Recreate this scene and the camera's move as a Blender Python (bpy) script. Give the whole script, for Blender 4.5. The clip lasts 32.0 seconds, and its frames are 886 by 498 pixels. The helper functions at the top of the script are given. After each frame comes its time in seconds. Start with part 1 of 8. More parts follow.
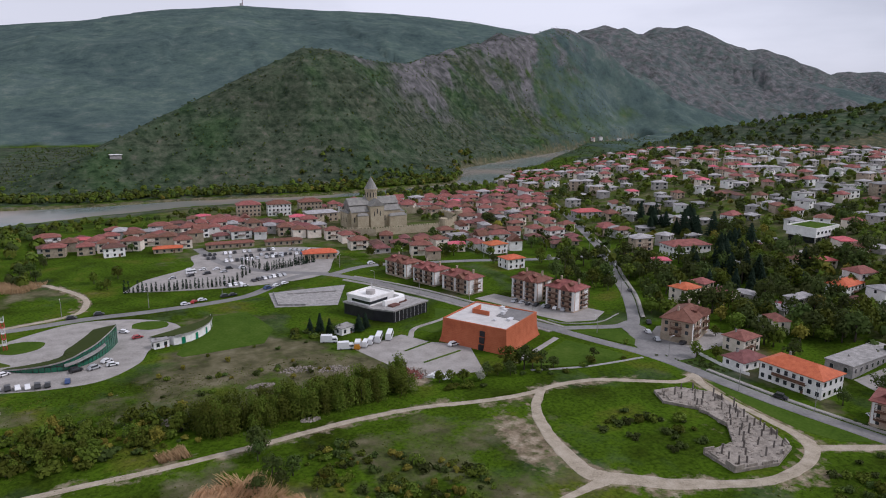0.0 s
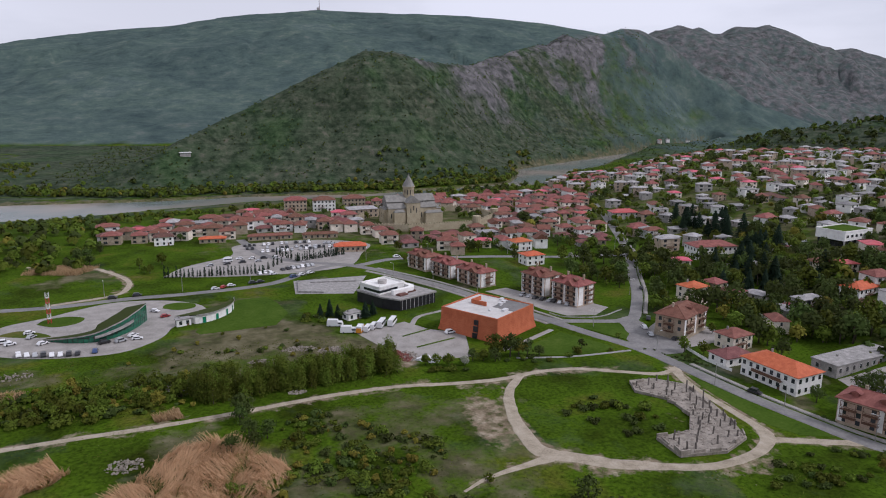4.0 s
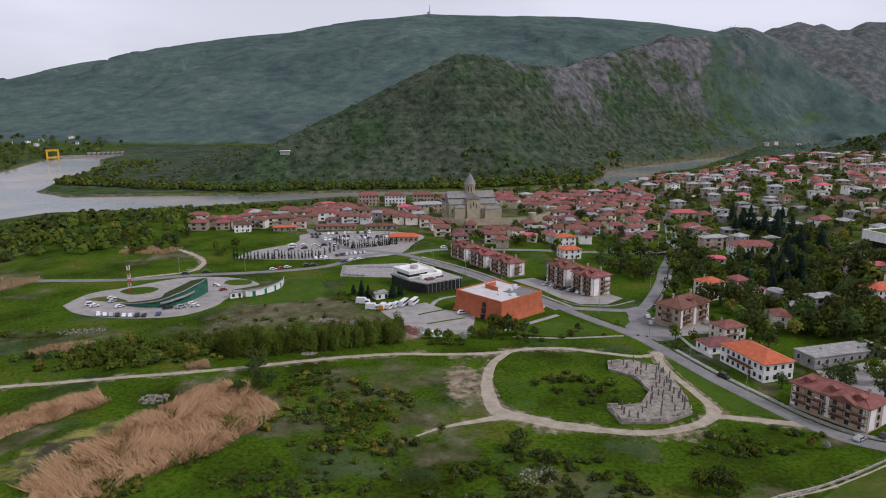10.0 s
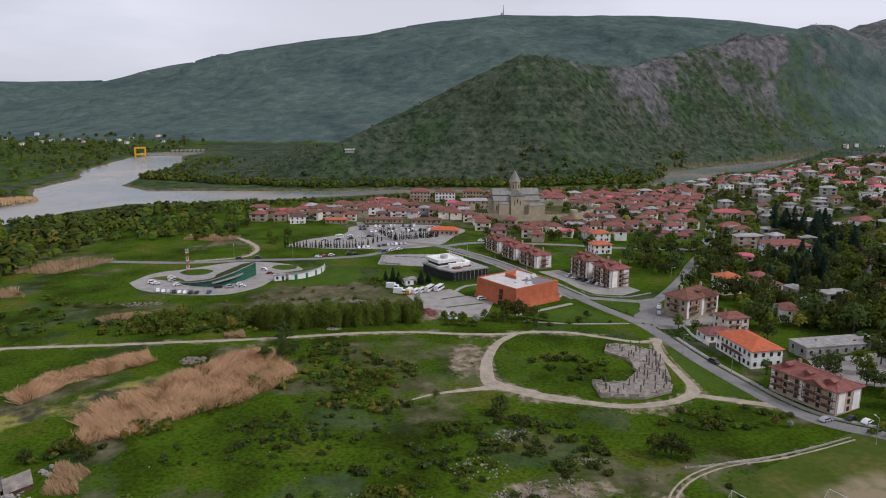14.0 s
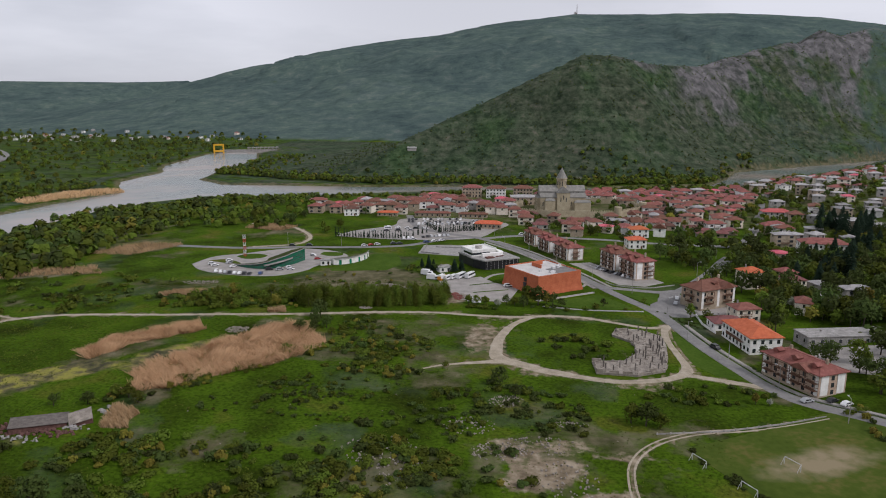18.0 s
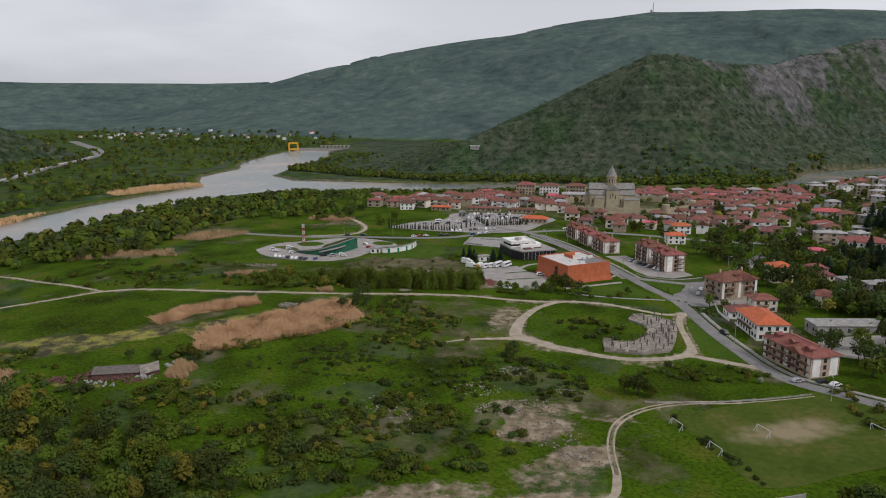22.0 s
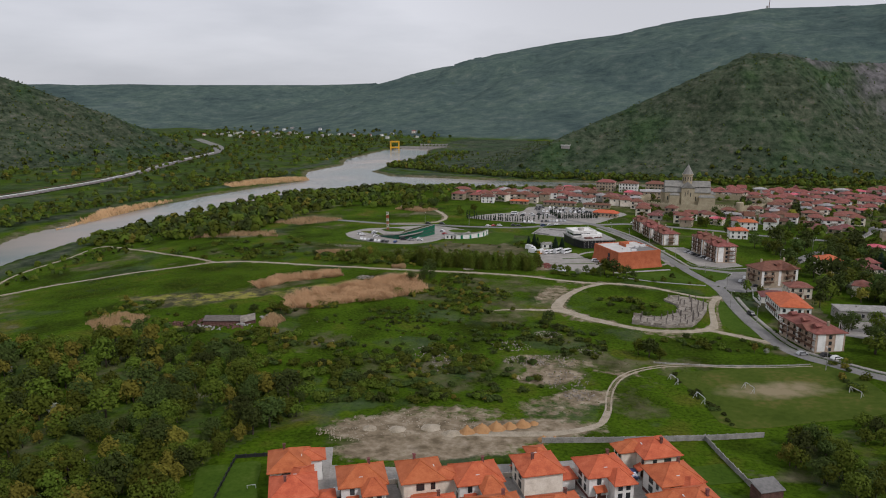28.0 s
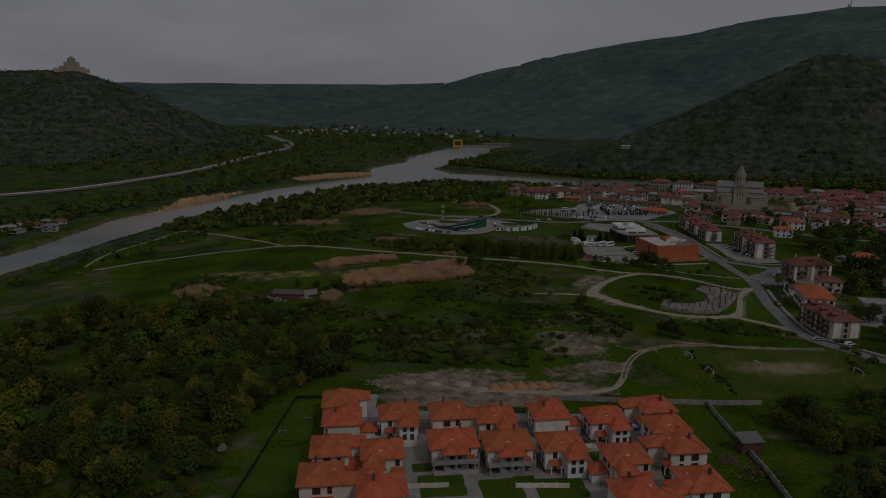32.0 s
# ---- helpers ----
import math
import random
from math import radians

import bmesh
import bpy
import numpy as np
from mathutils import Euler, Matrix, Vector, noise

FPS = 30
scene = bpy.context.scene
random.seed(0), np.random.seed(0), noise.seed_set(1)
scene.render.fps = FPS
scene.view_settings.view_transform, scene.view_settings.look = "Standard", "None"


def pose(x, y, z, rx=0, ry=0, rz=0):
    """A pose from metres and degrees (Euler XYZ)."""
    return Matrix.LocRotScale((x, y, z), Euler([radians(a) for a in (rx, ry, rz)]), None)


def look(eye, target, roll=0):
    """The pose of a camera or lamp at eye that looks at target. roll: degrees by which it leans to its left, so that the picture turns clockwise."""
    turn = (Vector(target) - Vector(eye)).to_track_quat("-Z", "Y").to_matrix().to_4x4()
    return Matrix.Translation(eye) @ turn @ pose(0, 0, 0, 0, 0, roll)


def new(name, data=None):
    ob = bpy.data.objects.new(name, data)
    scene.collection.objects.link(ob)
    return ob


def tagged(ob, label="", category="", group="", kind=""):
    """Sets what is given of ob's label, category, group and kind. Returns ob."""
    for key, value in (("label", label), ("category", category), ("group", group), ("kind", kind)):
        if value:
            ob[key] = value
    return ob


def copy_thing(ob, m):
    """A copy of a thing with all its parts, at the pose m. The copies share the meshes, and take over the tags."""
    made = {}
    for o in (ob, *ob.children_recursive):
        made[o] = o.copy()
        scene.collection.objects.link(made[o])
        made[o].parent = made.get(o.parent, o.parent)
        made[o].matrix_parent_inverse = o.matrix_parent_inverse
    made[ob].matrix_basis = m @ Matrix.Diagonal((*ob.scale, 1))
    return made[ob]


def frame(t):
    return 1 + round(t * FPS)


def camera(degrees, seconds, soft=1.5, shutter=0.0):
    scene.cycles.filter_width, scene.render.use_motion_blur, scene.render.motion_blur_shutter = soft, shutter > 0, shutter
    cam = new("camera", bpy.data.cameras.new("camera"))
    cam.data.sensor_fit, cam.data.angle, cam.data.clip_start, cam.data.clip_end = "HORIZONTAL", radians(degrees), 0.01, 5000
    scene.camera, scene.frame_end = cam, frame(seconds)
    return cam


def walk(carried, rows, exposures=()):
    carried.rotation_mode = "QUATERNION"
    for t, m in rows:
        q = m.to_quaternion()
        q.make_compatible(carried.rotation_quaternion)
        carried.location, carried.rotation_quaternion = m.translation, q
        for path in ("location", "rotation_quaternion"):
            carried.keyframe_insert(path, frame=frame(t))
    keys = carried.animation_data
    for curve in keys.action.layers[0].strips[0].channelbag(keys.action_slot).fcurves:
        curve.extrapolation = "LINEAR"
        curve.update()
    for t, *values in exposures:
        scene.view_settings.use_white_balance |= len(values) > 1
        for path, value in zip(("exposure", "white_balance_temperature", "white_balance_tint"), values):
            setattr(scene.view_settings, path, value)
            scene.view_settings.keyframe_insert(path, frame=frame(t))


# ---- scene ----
# ---- camera and its walk ----
cam = camera(64.50, 32.0, soft=1.05)
PATH = [
    (0, (-9.61, -0.75, 92.94), (30.92, 88.19, 71.77), 0.33),
    (1, (-3.78, -7.11, 92.7), (34.35, 82.88, 71.55), 0.31),
    (2, (1.85, -13.47, 92.53), (37.58, 77.52, 71.41), 0.36),
    (3, (7.32, -19.74, 92.39), (40.65, 72.16, 71.36), 0.32),
    (3.5, (10.09, -22.89, 92.37), (42.2, 69.45, 71.35), 0.34),
    (5.5, (21.2, -35.72, 92.4), (48.32, 58.24, 71.52), 0.25),
    (6, (23.95, -38.95, 92.41), (49.84, 55.35, 71.52), 0.27),
    (7, (29.45, -45.55, 92.45), (52.81, 49.42, 71.59), 0.21),
    (8, (35.0, -52.26, 92.51), (55.84, 43.29, 71.64), 0.21),
    (9, (40.47, -58.95, 92.59), (58.73, 37.14, 71.75), 0.16),
    (10, (45.71, -65.57, 92.64), (61.41, 30.97, 71.81), 0.12),
    (11, (50.94, -72.26, 92.67), (64.06, 24.67, 71.85), 0.07),
    (12, (56.16, -79.07, 92.65), (66.68, 18.18, 71.86), 0.10),
    (13, (61.49, -85.98, 92.61), (69.41, 11.51, 71.83), 0.11),
    (14, (67.03, -92.79, 92.51), (72.34, 4.88, 71.73), 0.07),
    (14.5, (69.76, -95.98, 92.48), (73.76, 1.75, 71.7), 0.06),
    (16.5, (80.22, -107.97, 92.12), (79.12, -10.15, 71.37), -0.02),
    (17, (82.81, -111.1, 92.06), (80.43, -13.32, 71.24), 0.03),
    (18, (87.94, -117.54, 91.87), (83.04, -19.85, 71.07), 0.10),
    (19, (93.19, -123.95, 91.78), (85.73, -26.42, 71.0), 0.04),
    (20, (98.43, -130.61, 91.77), (88.43, -33.3, 71.02), -0.05),
    (21, (103.71, -137.4, 91.86), (91.16, -40.38, 71.09), -0.05),
    (22, (109.08, -144.08, 91.96), (93.95, -47.45, 71.14), -0.04),
    (23, (114.45, -150.75, 92.0), (96.8, -54.54, 71.2), -0.12),
    (24, (119.78, -157.3, 92.02), (99.68, -61.58, 71.19), -0.06),
    (25, (125.02, -163.74, 92.09), (102.53, -68.55, 71.28), -0.17),
    (25.5, (127.57, -167.05, 92.1), (103.86, -72.15, 71.28), -0.15),
    (27.5, (137.58, -180.56, 92.21), (109.33, -86.93, 71.39), -0.11),
    (28, (140.07, -183.98, 92.19), (110.77, -90.65, 71.42), -0.15),
    (29, (145.13, -190.79, 92.15), (113.59, -98.2, 71.37), -0.10),
    (30, (149.99, -197.56, 92.08), (116.36, -105.71, 71.29), -0.03),
    (31, (154.65, -204.27, 92.04), (118.94, -113.21, 71.24), 0.11),
    (32, (158.92, -211.09, 91.98), (121.16, -120.86, 71.17), 0.25),
]
walk(cam, [(t, look(eye, target, roll)) for t, eye, target, roll in PATH],
     exposures=[(0, -0.1, 5850, 22), (9, -0.12, 5900, 22), (17, -0.18, 6050, 19), (25, -0.27, 6250, 16), (29.8, -0.32, 6150, 17), (30.3, -0.39, 6150, 17), (30.7, -0.59, 6150, 17), (31.0, -0.87, 6150, 17), (31.5, -1.55, 6150, 17), (32.0, -2.4, 6150, 17)])

# ---- light: an overcast afternoon ----
world = bpy.data.worlds.new("overcast_sky")
scene.world = world
world.use_nodes = True
wt = world.node_tree
wt.nodes.clear()
w_out = wt.nodes.new("ShaderNodeOutputWorld")
w_bg = wt.nodes.new("ShaderNodeBackground")
w_sky = wt.nodes.new("ShaderNodeTexSky")
w_sky.sky_type = "NISHITA"
w_sky.sun_disc = False
w_sky.sun_elevation, w_sky.sun_rotation = radians(45), radians(119)
w_scale = wt.nodes.new("ShaderNodeVectorMath")
w_scale.operation = "SCALE"
w_scale.inputs["Scale"].default_value = 0.09
w_coord = wt.nodes.new("ShaderNodeTexCoord")
w_map = wt.nodes.new("ShaderNodeMapping")
w_map.inputs["Scale"].default_value = (1.0, 1.0, 4.5)
w_cloud = wt.nodes.new("ShaderNodeTexNoise")
w_cloud.inputs["Scale"].default_value = 1.6
w_cloud.inputs["Detail"].default_value = 6
w_cloud.inputs["Roughness"].default_value = 0.5
w_ramp = wt.nodes.new("ShaderNodeValToRGB")
w_ramp.color_ramp.elements[0].position, w_ramp.color_ramp.elements[0].color = 0.36, (0.645, 0.67, 0.68, 1)
w_ramp.color_ramp.elements[1].position, w_ramp.color_ramp.elements[1].color = 0.62, (0.98, 0.995, 0.985, 1)
w_mix = wt.nodes.new("ShaderNodeMixRGB")
w_mix.inputs["Fac"].default_value = 0.9
wt.links.new(w_coord.outputs["Generated"], w_map.inputs["Vector"])
wt.links.new(w_map.outputs["Vector"], w_cloud.inputs["Vector"])
wt.links.new(w_cloud.outputs["Fac"], w_ramp.inputs["Fac"])
wt.links.new(w_sky.outputs["Color"], w_scale.inputs[0])
wt.links.new(w_scale.outputs["Vector"], w_mix.inputs["Color1"])
wt.links.new(w_ramp.outputs["Color"], w_mix.inputs["Color2"])
w_dot, w_span, w_shade = wt.nodes.new("ShaderNodeVectorMath"), wt.nodes.new("ShaderNodeMapRange"), wt.nodes.new("ShaderNodeVectorMath")
w_dot.operation, w_shade.operation = "DOT_PRODUCT", "SCALE"
w_dot.inputs[1].default_value = (0.0, 0.967, 0.255)
w_span.interpolation_type = "SMOOTHSTEP"
w_span.inputs["From Min"].default_value, w_span.inputs["From Max"].default_value = 0.93, 0.998
w_span.inputs["To Min"].default_value, w_span.inputs["To Max"].default_value = 1.0, 0.85
wt.links.new(w_coord.outputs["Generated"], w_dot.inputs[0])
wt.links.new(w_dot.outputs["Value"], w_span.inputs["Value"])
wt.links.new(w_mix.outputs["Color"], w_shade.inputs[0])
wt.links.new(w_span.outputs["Result"], w_shade.inputs["Scale"])
wt.links.new(w_shade.outputs["Vector"], w_bg.inputs["Color"])
w_bg.inputs["Strength"].default_value = 0.92
wt.links.new(w_bg.outputs["Background"], w_out.inputs["Surface"])

sun = new("sun", bpy.data.lights.new("sun", "SUN"))
sun.data.energy, sun.data.angle, sun.data.color = 2.1, radians(10), (1.0, 0.95, 0.87)
sun.matrix_world = look((750, -420, 850), (0, 0, 0))
# ---- materials ----
def surface(name, colors, scale=1.0, rough=0.8, bump=0.0, bump_scale=None, fine=8.0, metal=0.0, vary=0.0, spec=0.3, stretch=(1, 1, 1)):
    """A procedural surface: colours mixed by coarse and fine noise in world metres, with relief; vary shifts it from object to object."""
    m = bpy.data.materials.new(name)
    m.use_nodes = True
    n, k = m.node_tree.nodes, m.node_tree.links
    b = n["Principled BSDF"]
    b.inputs["Roughness"].default_value, b.inputs["Metallic"].default_value = rough, metal
    b.inputs["Specular IOR Level"].default_value = spec
    geo = n.new("ShaderNodeNewGeometry")
    mp = n.new("ShaderNodeMapping")
    mp.inputs["Scale"].default_value = stretch
    k.new(geo.outputs["Position"], mp.inputs["Vector"])
    coarse, detail = n.new("ShaderNodeTexNoise"), n.new("ShaderNodeTexNoise")
    coarse.inputs["Scale"].default_value, coarse.inputs["Detail"].default_value = scale, 5
    detail.inputs["Scale"].default_value, detail.inputs["Detail"].default_value = scale * fine, 4
    for t in (coarse, detail):
        k.new(mp.outputs["Vector"], t.inputs["Vector"])
    mean = n.new("ShaderNodeMix")
    mean.inputs[0].default_value = 0.42
    k.new(coarse.outputs["Fac"], mean.inputs[2])
    k.new(detail.outputs["Fac"], mean.inputs[3])
    ramp = n.new("ShaderNodeValToRGB")
    e = ramp.color_ramp.elements
    while len(e) < len(colors):
        e.new(0.5)
    for i, c in enumerate(colors):
        e[i].position, e[i].color = 0.33 + 0.34 * i / max(1, len(colors) - 1), (*c, 1)
    k.new(mean.outputs[0], ramp.inputs["Fac"])
    last = ramp.outputs["Color"]
    if vary:
        info, hsv, rng = n.new("ShaderNodeObjectInfo"), n.new("ShaderNodeHueSaturation"), n.new("ShaderNodeMapRange")
        rng.inputs["To Min"].default_value, rng.inputs["To Max"].default_value = 1 - vary, 1 + vary
        k.new(info.outputs["Random"], rng.inputs["Value"])
        k.new(rng.outputs["Result"], hsv.inputs["Value"])
        hue = n.new("ShaderNodeMapRange")
        hue.inputs["To Min"].default_value, hue.inputs["To Max"].default_value = 0.5 + vary * 0.06, 0.5 - vary * 0.06
        k.new(info.outputs["Random"], hue.inputs["Value"])
        k.new(hue.outputs["Result"], hsv.inputs["Hue"])
        k.new(last, hsv.inputs["Color"])
        last = hsv.outputs["Color"]
    k.new(last, b.inputs["Base Color"])
    if bump:
        bt, bn = n.new("ShaderNodeTexNoise"), n.new("ShaderNodeBump")
        bt.inputs["Scale"].default_value, bt.inputs["Detail"].default_value = bump_scale or scale * fine, 5
        bn.inputs["Strength"].default_value, bn.inputs["Distance"].default_value = min(1.0, bump * 4), bump
        k.new(geo.outputs["Position"], bt.inputs["Vector"])
        k.new(bt.outputs["Fac"], bn.inputs["Height"])
        k.new(bn.outputs["Normal"], b.inputs["Normal"])
    return m


def leaf_material(name, dark, light, vary=0.42):
    """Foliage that differs from clump to clump and from plant to plant."""
    m = bpy.data.materials.new(name)
    m.use_nodes = True
    n, k = m.node_tree.nodes, m.node_tree.links
    b = n["Principled BSDF"]
    b.inputs["Roughness"].default_value, b.inputs["Specular IOR Level"].default_value = 0.75, 0.08
    geo, info = n.new("ShaderNodeNewGeometry"), n.new("ShaderNodeObjectInfo")
    ramp = n.new("ShaderNodeValToRGB")
    ramp.color_ramp.elements[0].color = (*[a * 0.7 + b * 0.3 for a, b in zip(dark, light)], 1)
    ramp.color_ramp.elements[1].color = (*[a * 0.3 + b * 0.7 for a, b in zip(dark, light)], 1)
    k.new(geo.outputs["Random Per Island"], ramp.inputs["Fac"])
    own, add, wrap = n.new("ShaderNodeAttribute"), n.new("ShaderNodeMath"), n.new("ShaderNodeMath")
    own.attribute_name, wrap.operation = "tint", "FRACT"
    k.new(info.outputs["Random"], add.inputs[0])
    k.new(own.outputs["Fac"], add.inputs[1])
    k.new(add.outputs[0], wrap.inputs[0])
    hsv, rng, hue = n.new("ShaderNodeHueSaturation"), n.new("ShaderNodeMapRange"), n.new("ShaderNodeMapRange")
    rng.inputs["To Min"].default_value, rng.inputs["To Max"].default_value = 1 - vary, 1 + vary
    hue.inputs["To Min"].default_value, hue.inputs["To Max"].default_value = 0.5 - 0.055 * vary, 0.5 + 0.045 * vary
    k.new(wrap.outputs[0], rng.inputs["Value"])
    k.new(wrap.outputs[0], hue.inputs["Value"])
    k.new(rng.outputs["Result"], hsv.inputs["Value"])
    k.new(hue.outputs["Result"], hsv.inputs["Hue"])
    k.new(ramp.outputs["Color"], hsv.inputs["Color"])
    k.new(hsv.outputs["Color"], b.inputs["Base Color"])
    up, lean, unit = n.new("ShaderNodeVectorMath"), n.new("ShaderNodeVectorMath"), n.new("ShaderNodeVectorMath")
    up.operation, lean.operation, unit.operation = "SCALE", "ADD", "NORMALIZE"
    up.inputs["Scale"].default_value, lean.inputs[1].default_value = 0.7, (0, 0, 0.35)
    k.new(geo.outputs["Normal"], up.inputs[0])
    k.new(up.outputs["Vector"], lean.inputs[0])
    k.new(lean.outputs["Vector"], unit.inputs[0])
    k.new(unit.outputs["Vector"], b.inputs["Normal"])
    # light comes through thin leaves
    tr, mx = n.new("ShaderNodeBsdfTranslucent"), n.new("ShaderNodeMixShader")
    k.new(hsv.outputs["Color"], tr.inputs["Color"])
    mx.inputs["Fac"].default_value = 0.28
    k.new(b.outputs["BSDF"], mx.inputs[1])
    k.new(tr.outputs["BSDF"], mx.inputs[2])
    k.new(mx.outputs["Shader"], n["Material Output"].inputs["Surface"])
    return m


def glass_like(name, color, rough=0.08):
    m = bpy.data.materials.new(name)
    m.use_nodes = True
    n, k = m.node_tree.nodes, m.node_tree.links
    b = n["Principled BSDF"]
    b.inputs["Roughness"].default_value, b.inputs["Specular IOR Level"].default_value = rough, 0.8
    info, mix = n.new("ShaderNodeObjectInfo"), n.new("ShaderNodeMixRGB")
    mix.inputs["Color1"].default_value = (*[c * 0.6 for c in color], 1)
    mix.inputs["Color2"].default_value = (*[c * 1.3 for c in color], 1)
    k.new(info.outputs["Random"], mix.inputs["Fac"])
    k.new(mix.outputs["Color"], b.inputs["Base Color"])
    return m


def ground_material():
    """Meadow, bare earth, scrub, rock, marsh and forest blued for haze, laid by the terrain's own cover layers."""
    m = bpy.data.materials.new("ground_cover")
    m.use_nodes = True
    n, k = m.node_tree.nodes, m.node_tree.links
    b = n["Principled BSDF"]
    b.inputs["Roughness"].default_value, b.inputs["Specular IOR Level"].default_value = 0.95, 0.02
    geo = n.new("ShaderNodeNewGeometry")

    def tex(scale, detail=5, rough=0.55):
        t = n.new("ShaderNodeTexNoise")
        t.inputs["Scale"].default_value, t.inputs["Detail"].default_value, t.inputs["Roughness"].default_value = scale, detail, rough
        k.new(geo.outputs["Position"], t.inputs["Vector"])
        return t.outputs["Fac"]

    def ramp(fac, stops):
        r = n.new("ShaderNodeValToRGB")
        e = r.color_ramp.elements
        while len(e) < len(stops):
            e.new(0.5)
        for i, (p, c) in enumerate(stops):
            e[i].position, e[i].color = p, (*c, 1) if len(c) == 3 else c
        k.new(fac, r.inputs["Fac"])
        return r.outputs["Color"]

    def mix(a, c, fac):
        x = n.new("ShaderNodeMixRGB")
        k.new(fac, x.inputs["Fac"])
        k.new(a, x.inputs["Color1"])
        k.new(c, x.inputs["Color2"])
        return x.outputs["Color"]

    def math_node(op, a, c=None, value=0.0):
        x = n.new("ShaderNodeMath")
        x.operation = op
        x.use_clamp = True
        k.new(a, x.inputs[0])
        if c is not None:
            k.new(c, x.inputs[1])
        else:
            x.inputs[1].default_value = value
        return x.outputs[0]

    grass = ramp(tex(0.035, 6), [(0.32, (0.022, 0.033, 0.003)), (0.44, (0.035, 0.064, 0.004)), (0.56, (0.050, 0.094, 0.005)), (0.70, (0.088, 0.092, 0.014))])
    tuft = ramp(tex(0.8, 6, 0.65), [(0.36, (0.45, 0.48, 0.42)), (0.50, (0.92, 0.92, 0.92)), (0.64, (1.3, 1.25, 1.15))])
    x = n.new("ShaderNodeMixRGB")
    x.blend_type = "MULTIPLY"
    x.inputs["Fac"].default_value = 0.85
    k.new(grass, x.inputs["Color1"])
    k.new(tuft, x.inputs["Color2"])
    color = x.outputs["Color"]
    cover, cover2 = n.new("ShaderNodeAttribute"), n.new("ShaderNodeAttribute")
    cover.attribute_name, cover2.attribute_name = "cover", "cover2"
    split, split2 = n.new("ShaderNodeSeparateColor"), n.new("ShaderNodeSeparateColor")
    k.new(cover.outputs["Color"], split.inputs[0])
    k.new(cover2.outputs["Color"], split2.inputs[0])

    def edged(fac, scale, sharp=3.0):
        """The layer's share with a ragged edge."""
        nz = math_node("SUBTRACT", tex(scale, 6, 0.65), value=0.5)
        nz.node.use_clamp = False
        s = n.new("ShaderNodeMath")
        s.operation = "MULTIPLY_ADD"
        k.new(nz, s.inputs[0])
        s.inputs[1].default_value = 1.6
        k.new(fac, s.inputs[2])
        r = n.new("ShaderNodeMapRange")
        r.inputs["From Min"].default_value, r.inputs["From Max"].default_value = 0.5 - 0.5 / sharp, 0.5 + 0.5 / sharp
        k.new(s.outputs[0], r.inputs["Value"])
        return r.outputs["Result"]

    scrub = ramp(tex(0.07, 10, 0.74), [(0.36, (0.015, 0.024, 0.014)), (0.46, (0.034, 0.049, 0.029)), (0.54, (0.052, 0.069, 0.042)), (0.64, (0.088, 0.092, 0.068))])
    # grassy gullies and bare dry slopes
    patch = n.new("ShaderNodeMixRGB")
    patch.blend_type = "MULTIPLY"
    patch.inputs["Fac"].default_value = 0.8
    k.new(scrub, patch.inputs["Color1"])
    k.new(ramp(tex(0.009, 7, 0.62), [(0.36, (0.82, 1.10, 0.72)), (0.47, (0.92, 0.98, 0.92)), (0.56, (1.15, 1.05, 1.08)), (0.66, (1.35, 1.22, 1.3))]), patch.inputs["Color2"])
    scrub = patch.outputs["Color"]
    # old terrace banks run level along the slopes
    bank, level = n.new("ShaderNodeTexNoise"), n.new("ShaderNodeMapping")
    level.inputs["Scale"].default_value = (0.006, 0.006, 0.14)
    bank.inputs["Scale"].default_value, bank.inputs["Detail"].default_value, bank.inputs["Roughness"].default_value = 1.0, 5, 0.6
    k.new(geo.outputs["Position"], level.inputs["Vector"])
    k.new(level.outputs["Vector"], bank.inputs["Vector"])
    bands = n.new("ShaderNodeMixRGB")
    bands.blend_type = "MULTIPLY"
    bands.inputs["Fac"].default_value = 0.4
    k.new(scrub, bands.inputs["Color1"])
    k.new(ramp(bank.outputs["Fac"], [(0.38, (0.62, 0.64, 0.66)), (0.52, (1.0, 1.0, 1.0)), (0.63, (1.5, 1.45, 1.5))]), bands.inputs["Color2"])
    scrub = bands.outputs["Color"]
    # the blue in these forest colours stands in for haze over the far ridges
    hazy_forest = ramp(tex(0.016, 12, 0.80), [(0.36, (0.040, 0.060, 0.060)), (0.46, (0.058, 0.086, 0.082)), (0.55, (0.076, 0.108, 0.096)), (0.66, (0.118, 0.136, 0.126))])
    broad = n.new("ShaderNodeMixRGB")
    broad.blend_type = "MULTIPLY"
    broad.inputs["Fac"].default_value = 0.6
    k.new(hazy_forest, broad.inputs["Color1"])
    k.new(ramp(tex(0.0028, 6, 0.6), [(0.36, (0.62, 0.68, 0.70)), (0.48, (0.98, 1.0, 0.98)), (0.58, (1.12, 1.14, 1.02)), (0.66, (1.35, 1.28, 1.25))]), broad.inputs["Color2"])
    hazy_forest = broad.outputs["Color"]
    dirt = ramp(tex(0.25, 8, 0.62), [(0.35, (0.12, 0.095, 0.062)), (0.5, (0.21, 0.168, 0.115)), (0.65, (0.32, 0.27, 0.20))])
    brown = ramp(tex(0.12, 8, 0.6), [(0.36, (0.055, 0.055, 0.026)), (0.5, (0.10, 0.092, 0.05)), (0.64, (0.15, 0.135, 0.085))])
    rock = ramp(tex(0.04, 10, 0.72), [(0.38, (0.050, 0.054, 0.050)), (0.5, (0.105, 0.102, 0.102)), (0.61, (0.165, 0.157, 0.160))])
    marsh = ramp(tex(0.15, 6, 0.6), [(0.38, (0.05, 0.05, 0.03)), (0.5, (0.12, 0.11, 0.05)), (0.6, (0.22, 0.21, 0.05))])
    color = mix(color, scrub, edged(split.outputs[1], 0.03, 2.0))
